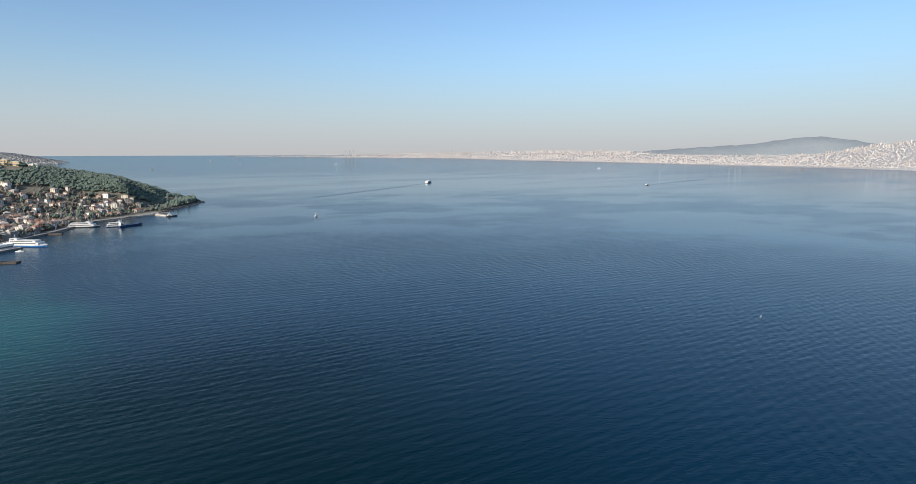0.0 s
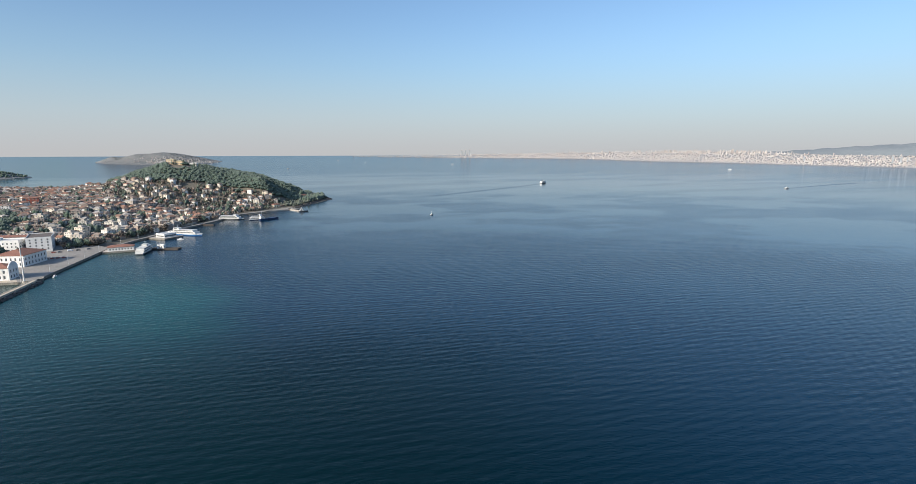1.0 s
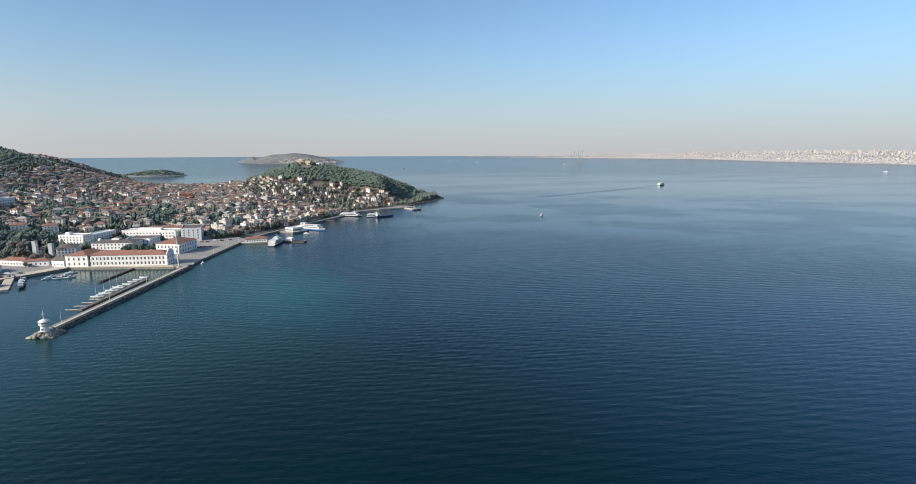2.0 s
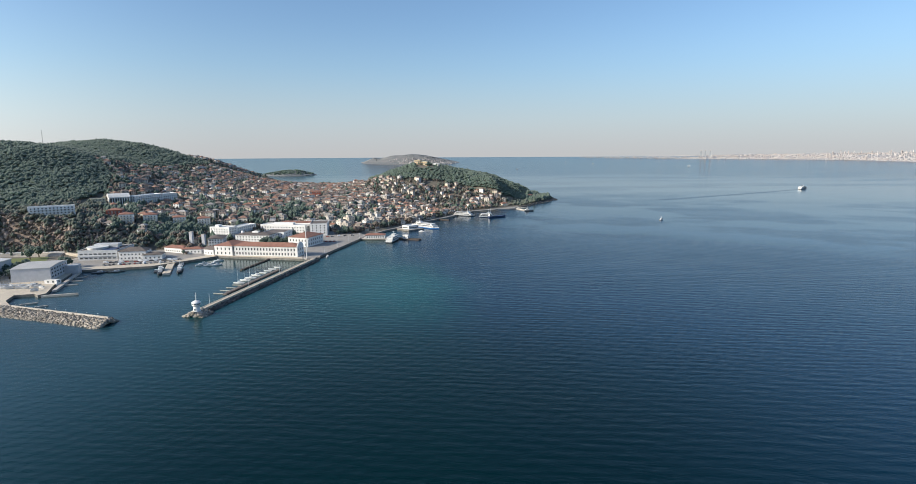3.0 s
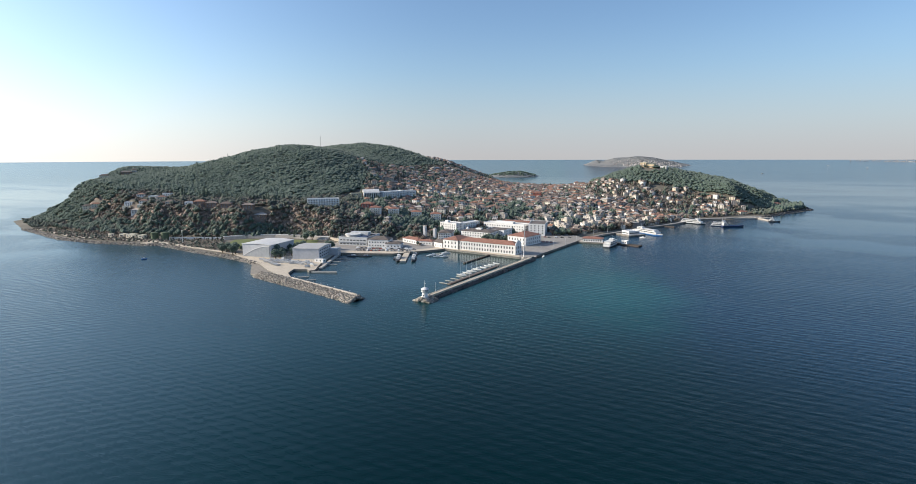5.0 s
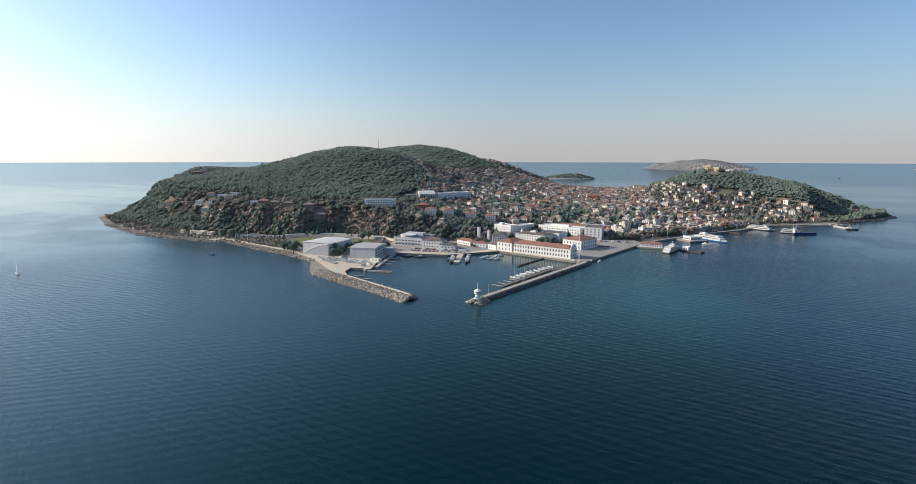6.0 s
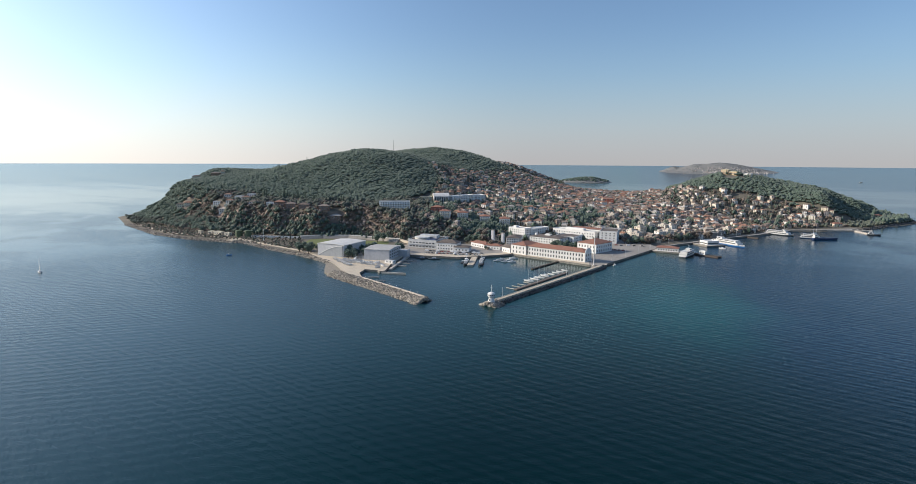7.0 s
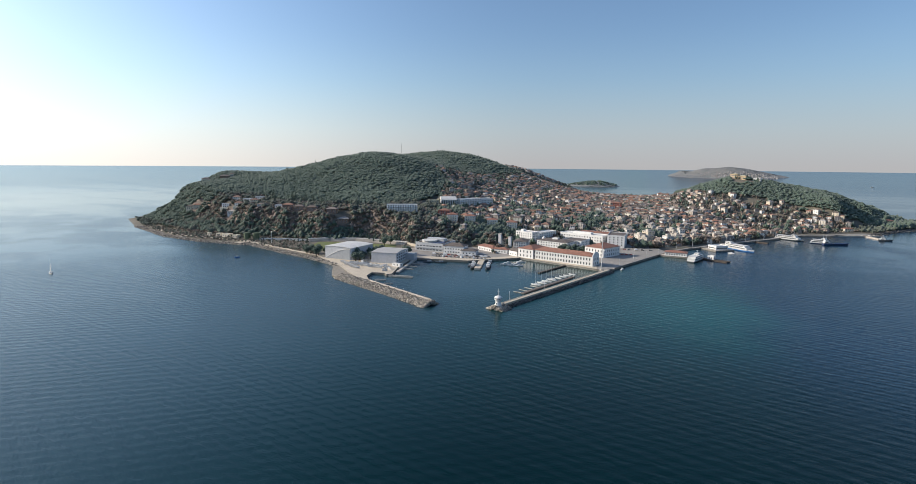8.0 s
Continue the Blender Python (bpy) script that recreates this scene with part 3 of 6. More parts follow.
for i in range(11000):
    left = 23 - 66 * rng.random()
    u = 0.03 + 0.95 * rng.random() ** 1.4
    near = level([(-60, 1.0), (-20, 1.0), (0, 0.85), (23, 0.45)], left)
    if rng.random() > near + 0.15:
        continue
    tall = rng.random() < 0.05
    h = (rng.uniform(9, 15) if tall else rng.uniform(2.5, 6)) * (0.3 + 0.7 * near)
    if u < 0.1:
        h *= 0.7
    city_block(s, left, u, rng.uniform(2.5, 7), rng.uniform(2.5, 6), h)
for i in range(420):      # the row of towers on the skyline
    left = rng.choice((rng.uniform(-21, 3), rng.uniform(-17, -8), rng.uniform(-44, -34)))
    city_block(s, left, rng.uniform(0.75, 0.98), rng.uniform(3, 5.5), rng.uniform(3, 5.5), rng.uniform(8, 24))
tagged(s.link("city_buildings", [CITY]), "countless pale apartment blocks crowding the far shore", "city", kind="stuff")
for left, u, w, h in ((11.27, 0.5, 12, 46), (10.85, 0.5, 12, 46), (11.65, 0.5, 11, 42), (-26.56, 0.25, 8, 40), (-27.1, 0.25, 9, 36), (-27.5, 0.3, 7, 30), (-37.1, 0.14, 10, 36), (-20.4, 0.25, 9, 30)):
    p = mainland_point(left, u)
    ob = thing("tower_block", pose(p.x, p.y, p.z, 0, 0, left), "slim grey tower block above the far city", "building", "towers of the far city")
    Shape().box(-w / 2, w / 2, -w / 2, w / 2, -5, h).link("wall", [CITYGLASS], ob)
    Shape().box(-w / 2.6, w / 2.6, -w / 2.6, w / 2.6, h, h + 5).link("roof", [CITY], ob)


def mound(name, left, reach, half, deep, top, mats, label, humps, seed):
    """A small island: an oval of ground with a few humps. Also gives the height of its ground."""
    c = far(left, reach)
    m = pose(c.x, c.y, c.z, 0, 0, left)
    rr, nn = 20, 64

    def lie(x, y):
        k = min(1.0, math.hypot(x / half, y / deep))
        w = m @ Vector((x, y, 0))
        z = -4 + 6 * min(1.0, (1 - k) * 10) + sum(h * top * math.exp(-((x / half - a) ** 2 + (y / deep) ** 2 * 0.6) / (2 * b * b)) for a, b, h in humps) * (1 - k ** 6)
        return z + sea_level(w.x, w.y) - c.z + 0.03 * top * math.sin(x * 0.06 + seed) * math.sin(y * 0.08)
    vs = []
    for i in range(rr + 1):
        for j in range(nn):
            t = 2 * math.pi * j / nn
            k = i / rr * (1 + 0.06 * math.sin(3 * t + seed) + 0.04 * math.sin(7 * t + 2 * seed))
            x, y = half * k * math.cos(t), deep * k * math.sin(t)
            vs.append((x, y, lie(x, y)))
    s = Shape().faces(vs, [(i * nn + j, (i + 1) * nn + j, (i + 1) * nn + (j + 1) % nn, i * nn + (j + 1) % nn) for i in range(rr) for j in range(nn)])
    ob = s.link(name, mats, smooth=True)
    ob.matrix_world = m
    tagged(ob, label, "island", kind="structure")
    return m, lie


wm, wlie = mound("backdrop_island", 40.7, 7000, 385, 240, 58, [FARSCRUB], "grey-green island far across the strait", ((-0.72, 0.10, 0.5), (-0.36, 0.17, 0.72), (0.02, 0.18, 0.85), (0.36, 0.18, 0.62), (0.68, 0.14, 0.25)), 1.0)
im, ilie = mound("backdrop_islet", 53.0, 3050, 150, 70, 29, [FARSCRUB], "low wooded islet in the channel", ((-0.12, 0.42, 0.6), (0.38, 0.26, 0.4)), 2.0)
s = Shape()
for i in range(300):
    x, y = rng.gauss(90, 115), -rng.uniform(60, 195) * (1 - 0.12 * rng.random())
    if abs(x) > 350 or math.hypot(x / 385, y / 240) > 0.95:
        continue
    p = wm @ Vector((x, y, wlie(x, y)))
    w, h = rng.uniform(3.0, 5.5), rng.uniform(2.5, 4.5)
    s.box(p.x - w / 2, p.x + w / 2, p.y - w / 2, p.y + w / 2, p.z - 4, p.z + h)
tagged(s.link("island_houses", [CITY]), "pale houses scattered over the far island", "houses", kind="stuff")


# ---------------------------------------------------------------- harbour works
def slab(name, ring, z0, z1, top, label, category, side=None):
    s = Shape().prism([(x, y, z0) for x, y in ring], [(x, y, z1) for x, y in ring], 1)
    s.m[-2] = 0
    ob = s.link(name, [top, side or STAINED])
    return tagged(ob, label, category, kind="structure")


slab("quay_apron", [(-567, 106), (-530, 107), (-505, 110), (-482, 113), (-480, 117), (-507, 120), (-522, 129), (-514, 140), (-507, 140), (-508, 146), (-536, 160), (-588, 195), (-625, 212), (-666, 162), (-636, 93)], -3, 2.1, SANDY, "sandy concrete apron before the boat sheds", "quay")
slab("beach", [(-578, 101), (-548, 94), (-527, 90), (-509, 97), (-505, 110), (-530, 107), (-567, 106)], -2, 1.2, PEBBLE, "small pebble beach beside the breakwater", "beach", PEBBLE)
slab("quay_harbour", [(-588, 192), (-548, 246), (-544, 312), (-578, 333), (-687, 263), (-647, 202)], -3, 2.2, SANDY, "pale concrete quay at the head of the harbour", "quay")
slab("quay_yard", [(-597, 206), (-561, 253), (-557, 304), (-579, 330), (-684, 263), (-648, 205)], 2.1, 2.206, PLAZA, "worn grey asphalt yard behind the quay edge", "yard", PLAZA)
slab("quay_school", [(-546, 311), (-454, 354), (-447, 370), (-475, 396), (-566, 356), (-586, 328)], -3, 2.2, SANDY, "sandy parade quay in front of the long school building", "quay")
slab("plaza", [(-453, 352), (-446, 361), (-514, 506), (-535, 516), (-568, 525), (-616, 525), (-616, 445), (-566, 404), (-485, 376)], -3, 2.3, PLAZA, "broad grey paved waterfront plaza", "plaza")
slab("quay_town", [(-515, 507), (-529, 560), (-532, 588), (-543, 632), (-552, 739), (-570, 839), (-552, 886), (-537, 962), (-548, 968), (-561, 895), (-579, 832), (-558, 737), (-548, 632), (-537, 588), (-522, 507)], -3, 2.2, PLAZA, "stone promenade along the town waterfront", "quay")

TAU = 2 * math.pi


def icosphere(sub):
    """sub 0: an eight-sided clump, for fine foliage."""
    if sub == 0:
        v = np.array([(1, 0, 0), (0, 1, 0), (-1, 0, 0), (0, -1, 0), (0, 0, 1), (0, 0, -1)], float)
        return v, np.array([(0, 1, 4), (1, 2, 4), (2, 3, 4), (3, 0, 4), (1, 0, 5), (2, 1, 5), (3, 2, 5), (0, 3, 5)])
    bm = bmesh.new()
    bmesh.ops.create_icosphere(bm, subdivisions=sub, radius=1.0)
    v = np.array([q.co[:] for q in bm.verts])
    f = np.array([[q.index for q in p.verts] for p in bm.faces])
    bm.free()
    return v, f


def lumps(name, spots, mats, sub=1, rough=0.25, seed=3, flat=0.0):
    """One mesh of many uneven lumps: rows of x, y, z, rx, ry, rz (radii)."""
    r = np.random.RandomState(seed)
    v0, f0 = icosphere(sub)
    n, k = len(spots), len(v0)
    sp = np.array(spots, float)
    v = v0[None] * (1 + rough * (r.rand(n, k, 1) - 0.5) * 2)
    t = r.rand(n) * TAU
    c, sn = np.cos(t)[:, None], np.sin(t)[:, None]
    v = np.stack([v[..., 0] * c - v[..., 1] * sn, v[..., 0] * sn + v[..., 1] * c, v[..., 2]], -1)
    if flat:
        v[..., 2] = np.maximum(v[..., 2], -flat)
    v = v * sp[:, None, 3:6] + sp[:, None, 0:3]
    f = (f0[None] + (np.arange(n) * k)[:, None, None]).reshape(-1, 3)
    me = bpy.data.meshes.new(name)
    me.vertices.add(n * k)
    me.vertices.foreach_set("co", v.reshape(-1))
    me.loops.add(f.size)
    me.loops.foreach_set("vertex_index", f.reshape(-1).astype(np.int32))
    me.polygons.add(len(f))
    me.polygons.foreach_set("loop_start", np.arange(0, f.size, 3, dtype=np.int32))
    me.update(calc_edges=True)
    for q in mats:
        me.materials.append(q)
    return me


def rubble(name, line, width, crest, size, count, material, label, seed, side=0):
    """Tipped rock along a line: a mound of boulders that slopes down into the water."""
    r = random.Random(seed)
    pts = [Vector((x, y)) for x, y in line]
    seg = [(a, b, (b - a).length) for a, b in zip(pts, pts[1:])]
    total = sum(q[2] for q in seg)
    spots = []
    for i in range(count):
        d = r.random() * total
        for a, b, n in seg:
            if d <= n:
                break
            d -= n
        t = (b - a) / n
        o = r.uniform(-1, 1)
        w = o * width
        p = a + t * d + Vector((-t.y, t.x)) * w
        e = abs(o) if side == 0 else max(0.0, side * o)
        z = crest * (1 - e ** 1.3) - 0.7 + r.uniform(-0.55, 0.55)
        q = size * r.choice((0.55, 0.75, 0.95, 1.15, 1.6)) * r.uniform(0.85, 1.15)
        spots.append((p.x, p.y, z, q * r.uniform(0.8, 1.3), q * r.uniform(0.8, 1.2), q * r.uniform(0.55, 0.9)))
    ob = new(name, lumps(name, spots, [material], 1, 0.28, seed))
    return tagged(ob, label, "rubble", kind="stuff")


def strip(name, p, q, w, z0, z1, m, label, category="jetty", kind="structure", side=None):
    p, q = Vector(p), Vector(q)
    t = (q - p).normalized()
    n = Vector((-t.y, t.x)) * w / 2
    ring = [p - n, q - n, q + n, p + n]
    s = Shape().prism([(a.x, a.y, z0) for a in ring], [(a.x, a.y, z1) for a in ring], 1)
    s.m[-2] = 0
    ob = s.link(name, [m, side or m])
    return tagged(ob, label, category, kind=kind)


# the mole with the light: concrete deck, parapet, dark rock on the sea side
A, B = Vector((-360, 190)), Vector((-443, 358))
T = (B - A).normalized()
NRM = Vector((T.y, -T.x))          # towards the open sea
strip("mole_deck", A - NRM * 1.0, B + T * 4 - NRM * 1.0, 3.8, -3, 2.6, SANDY, "long straight concrete mole deck", "mole", side=CONCRETE)
strip("mole_parapet", A + NRM * 1.2 + T * 4, B + NRM * 1.2, 0.6, -1, 3.0, SANDY, "low concrete parapet along the mole", "parapet")
strip("mole_kerb", A - NRM * 2.8 + T * 6, B - NRM * 2.8, 0.5, -1, 2.85, SANDY, "low kerb along the inner side of the mole", "kerb")
rubble("rubble_mole", [A + NRM * 2.9 - T * 2, B + NRM * 2.9 + T * 4], 2.3, 1.6, 0.85, 2300, WETROCK, "dark wet boulders along the sea side of the mole", 5)
rubble("rubble_mole_head", [A - T * 8 + NRM * 0.5, A + T * 4], 7.5, 3.0, 0.95, 1100, ROCK, "boulders heaped round the head of the mole", 6)
# the western breakwater of pale tipped rock
rubble("rubble_breakwater", [(-517, 97), (-482, 108.5), (-453, 119), (-427, 128), (-388, 140)], 7.6, 2.7, 0.8, 6000, ROCK, "pale tipped boulders of the breakwater", 7, -1)
rubble("rubble_breakwater_root", [(-521, 98), (-512, 100)], 8, 2.8, 0.9, 420, ROCK, "pale boulders rounding the landward end of the breakwater", 18)
rubble("rubble_breakwater_head", [(-392, 139), (-386, 142)], 9, 3.0, 0.95, 800, ROCK, "pale boulders rounding the end of the breakwater", 17)
strip("breakwater_wall", (-480, 116.5), (-391, 144.5), 0.7, -1, 3.9, CONCRETE, "concrete wall along the inner side of the breakwater", "wall")
strip("breakwater_path", (-481, 119), (-392, 147), 3.0, -1, 1.9, CONCRETE, "walkway behind the breakwater wall", "path")
rubble("rubble_shore", [(-1058, -145), (-903, -87), (-832, -40), (-784, 8), (-770, 28), (-686, 62), (-631, 89), (-596, 101), (-570, 108)], 5.5, 1.9, 0.95, 6200, ROCK, "boulders strewn along the shore road", 8)
rubble("rubble_point", [(-538, 965), (-552, 1058), (-560, 1120), (-563, 1182), (-600, 1230)], 5.0, 2.0, 1.3, 900, WETROCK, "dark rocks round the wooded point", 9)
# jetties and pontoons
strip("pontoon", (-394, 229), (-437, 312), 3.2, -0.3, 0.9, GREYBOARD, "weathered grey-brown floating pontoon for sailing boats", "pontoon")
for k in (0.02, 0.12, 0.22, 0.32):
    p = Vector((-394, 229)).lerp(Vector((-437, 312)), k)
    strip("pontoon_finger", p - NRM * 1.5, p - NRM * 11, 0.55, 0.1, 0.55, CONCRETE, "narrow pontoon finger", "pontoon")
strip("floating_boom", (-465, 289), (-490, 338), 2.2, -0.4, 1.1, TIMBER, "dark floating boom across the basin", "pontoon")
strip("jetty", (-506, 142), (-491, 162), 1.6, -2, 1.5, CONCRETE, "short concrete jetty off the apron")
strip("jetty", (-491, 124), (-487, 134), 1.3, -1, 0.9, CONCRETE, "low floating landing inside the breakwater")
strip("jetty", (-474, 128), (-472, 136), 1.1, -1, 0.8, CONCRETE, "small floating landing inside the breakwater")
for k in (0.3, 0.5, 0.7):
    p = Vector((-517, 154)).lerp(Vector((-580, 194)), k)
    strip("jetty_finger", p, p + Vector((6.5, 9.5)), 1.2, -0.4, 0.8, CONCRETE, "thin grey floating finger off the landing", "pontoon")
strip("jetty", (-517, 154), (-580, 194), 3.0, -2, 1.7, CONCRETE, "concrete landing along the apron")
strip("harbour_pier", (-548, 264), (-505, 238), 6.5, -2, 1.7, SANDY, "stubby concrete pier in the harbour", side=CONCRETE)
strip("ferry_pier", (-470, 521), (-440, 528), 9.0, -2, 1.5, TIMBER, "dark timber ferry pier")
strip("ferry_bridge", (-490, 524), (-468, 522), 3.0, -2, 1.5, CONCRETE, "concrete walkway behind the moored ferry")
strip("ferry_gangway", (-490, 512), (-481, 520), 3.5, -2, 1.6, CONCRETE, "narrow concrete gangway to the ferry pier")
strip("ferry_jetty", (-556, 711), (-532, 715), 3.5, -2, 1.6, TIMBER, "dark narrow landing stage")
strip("ferry_landing", (-573, 783), (-545, 790), 12, -2, 1.7, CONCRETE, "concrete landing beside the ferry quay")
strip("marina_mole", (-553, 897), (-520, 965), 5, -2, 2.2, SANDY, "low mole of the small boat harbour", side=CONCRETE)
strip("east_jetty", (-534, 943), (-500, 922), 6, -2, 1.6, SANDY, "low jetty near the wooded point", side=CONCRETE)
spots = []
for i in range(700):                       # pines that cover the islet down to its pale shore
    x, y = rng.uniform(-128, 128), rng.uniform(-60, 60)
    if math.hypot(x / 150, y / 70) < 0.84:
        p = im @ Vector((x, y, ilie(x, y)))
        q = rng.uniform(2.2, 4.4)
        spots.append((p.x, p.y, p.z + q * 0.7, q, q, q * 0.9))
tagged(new("islet_wood", lumps("islet_wood", spots, [PINE], 1, 0.35, 13)), "dark pines covering the low islet", "woods", kind="stuff")
spots = []
for i in range(2200):                      # scrub on the far island
    x, y = rng.uniform(-350, 350), rng.uniform(-215, 60)
    if math.hypot(x / 385, y / 240) < 0.86:
        p = wm @ Vector((x, y, wlie(x, y)))
        q = rng.uniform(1.2, 2.8)
        spots.append((p.x, p.y, p.z - q * 0.1, q * 2.2, q * 2.2, q * 0.45))
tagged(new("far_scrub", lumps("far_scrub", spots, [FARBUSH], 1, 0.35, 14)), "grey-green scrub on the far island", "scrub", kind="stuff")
strip("slipway", (-783, 8), (-800, 30), 12, -1.5, 2.3, SANDY, "pale concrete slipway on the shore", "slipway")


# ---------------------------------------------------------------- buildings
WIN_TALL = window_mesh("tall_window", 1.5, 2.6)
WIN_MID = window_mesh("window", 1.4, 1.6)
WIN_BAND = window_mesh("window_band", 3.2, 1.6)
TAKEN = []     # x, y, radius where no house or tree may stand


def take(m, w, d):
    n = max(1, int(w / max(d, 8)))
    for i in range(n):
        c = m @ Vector(((i + 0.5) / n * w - w / 2, d / 2, 0))
        TAKEN.append((c.x, c.y, max(w / n, d) * 0.6 + 3))


def block(name, p, q, d, h, z, rows, nf, ns, wall, roof, label, category="building", rise=0.0, win=None, group="", base=3.0, parapet=True, gable=False):
    """A plain building: walls, roof and rows of windows, its front edge from p to q."""
    m, w = front(p, q, z)
    ob = thing(name, m, label, category, group)
    s = Shape().box(-w / 2, w / 2, 0, d, -base, h)
    s.link("wall", [wall], ob)
    r = Shape()
    if gable:
        r.gable(-w / 2, w / 2, 0, d, h, rise, 0.6, 0, wall=1)
        r.link("roof", [roof, wall], ob)
    elif rise:
        r.hip(-w / 2, w / 2, 0, d, h + 0.3, rise, 0.7)
        r.link("roof", [roof], ob)
    else:
        r.box(-w / 2 + 0.3, w / 2 - 0.3, 0.3, d - 0.3, h, h + 0.15)
        r.link("roof", [roof], ob)
        if parapet:
            e = Shape()
            for a in ((-w / 2, w / 2, -0.05, 0.3), (-w / 2, w / 2, d - 0.3, d + 0.05), (-w / 2 - 0.05, -w / 2 + 0.3, 0.3, d - 0.3), (w / 2 - 0.3, w / 2 + 0.05, 0.3, d - 0.3)):
                e.box(*a, h + 0.004, h + 0.9)
            e.link("parapet", [wall], ob)
    windows(ob, win or WIN_MID, w, d, rows, nf, ns)
    take(m, w, d)
    return ob, w


def chimney(ob, x, y, z, h=1.6):
    Shape().box(x - 0.45, x + 0.45, y - 0.45, y + 0.45, z, z + h).link("chimney", [CREAM], ob)


# the naval school by the basin
SCHOOL = [(-531, 324), (-468, 357)]
ob, w = block("school_building", *SCHOOL, 15, 10.5, 2.2, (1.3, 6.0), 20, 3, WHITE, TILE, "long white two-storey school with red tiled hip roof and tall windows", rise=3.4, win=WIN_TALL)
e = Shape().box(-w / 2 - 0.2, w / 2 + 0.2, -0.25, 0.0, 4.9, 5.3)
e.link("cornice", [WHITE], ob)
for i in range(21):
    x = (i / 20 - 0.5) * (w - 1.0)
    Shape().box(x - 0.35, x + 0.35, -0.22, 0.0, -0.5, 10.3).link("pilaster", [WHITE], ob)
for x in (-26, -12, 4, 18):
    chimney(ob, x, 8, 12.8)
crest = [(-0.4 + 15.8 * i / 12, 10.8 + 4.6 * math.sin(math.pi * i / 12) ** 0.8) for i in range(13)]
ring = [(-0.4, -2.0)] + crest + [(15.4, -2.0)]
g = Shape().prism([(w / 2 + 0.9, y, z) for y, z in ring], [(w / 2 + 0.1, y, z) for y, z in ring])
g.link("gable_wall", [WHITE], ob, "white curved gable wall at the end of the school")
for y in (3.0, 7.5, 12.0):
    for z in (1.3, 6.0):
        placed(ob, "window", WIN_TALL, pose(w / 2 + 0.9, y, z, 0, 0, 90))
ob, w = block("school_wing", (-551, 313), (-532, 322), 30, 10.5, 2.2, (1.3, 6.0), 4, 6, WHITE, TILE, "white two-storey corner wing with red tiled roof", rise=3.4, win=WIN_TALL)
ob, w = block("school_pavilion", (-532, 394.5), (-507, 402.6), 34, 11.0, 2.3, (1.6, 6.2), 6, 7, WHITE, TILE, "white two-storey pavilion with broad red hip roof", rise=4.2, win=WIN_TALL)
for z in (5.0, 10.3):
    Shape().box(-w / 2 - 0.2, w / 2 + 0.2, -0.25, 0.0, z, z + 0.35).link("cornice", [WHITE], ob)
ob, w = block("school_dormitory", (-604, 371), (-566, 392), 24, 10.5, 2.2, (1.0, 4.2, 7.4), 11, 5, WHITE, DARKROOF, "white three-storey dormitory with dark low-pitched roof", rise=2.2)
Shape().box(-4, 4, 8, 14, 11.6, 14).link("roof_cabin", [WHITE], ob)
d = Shape()
for k in range(5):
    a0, a1 = math.pi / 2 * k / 5, math.pi / 2 * (k + 1) / 5
    d.tube(-17, 10, 12.2 + 2.3 * math.sin(a0), 12.2 + 2.3 * math.sin(a1), 2.3 * math.cos(a0), 2.3 * math.cos(a1) + 0.02, 18)
d.tube(-17, 10, 10.4, 12.2, 2.1, 2.1, 18)
d.link("radar_dome", [WHITE], ob, "white radar dome on the roof")
ob, w = block("school_annexe", (-596, 404), (-572, 418), 30, 10, 2.2, (1.0, 4.2, 7.2), 6, 6, WHITE, DARKROOF, "white annexe block with a dark flat roof")
ob, w = block("barracks", (-641, 432), (-582, 459.5), 17, 11.8, 4.0, (1.0, 4.6, 8.2), 16, 4, WHITE, PALEROOF, "long white four-storey barracks with many small windows")
Shape().box(-16, 12, 6, 13, 12.0, 14.6).link("roof_cabin", [WHITE], ob)
ob, w = block("barracks_wing", (-577, 463), (-561, 479), 40, 13.6, 4.0, (1.0, 4.4, 7.8, 10.8), 4, 9, WHITE, DARKROOF, "white four-storey barracks wing with a flat roof")
ob, w = block("rear_barracks", (-640, 463), (-584, 492), 18, 11.0, 5.0, (1.0, 4.6, 7.6), 15, 4, WHITE, TILE, "white rear barracks block with low red roof", rise=1.2)
ob, w = block("school_house", (-605, 336), (-594, 349), 26, 9.5, 2.5, (1.0, 4.2, 7.0), 5, 8, WHITE, DARKROOF, "white three-storey school house with dark hip roof", rise=2.4)
ob, w = block("staff_flats", (-652, 366), (-625, 376), 15, 10, 9.0, (1.0, 4.2, 7.2), 7, 4, WHITE, PALEROOF, "white three-storey flats with pale flat roof")
Shape().box(-9, -4, 4, 10, 10.2, 13).link("roof_cabin", [WHITE], ob)
ob, w = block("staff_flats", (-628, 383), (-646, 428), 14, 9.5, 7.5, (1.0, 4.2, 7.2), 11, 3, WHITE, PALEROOF, "long white flats stepping up the slope")

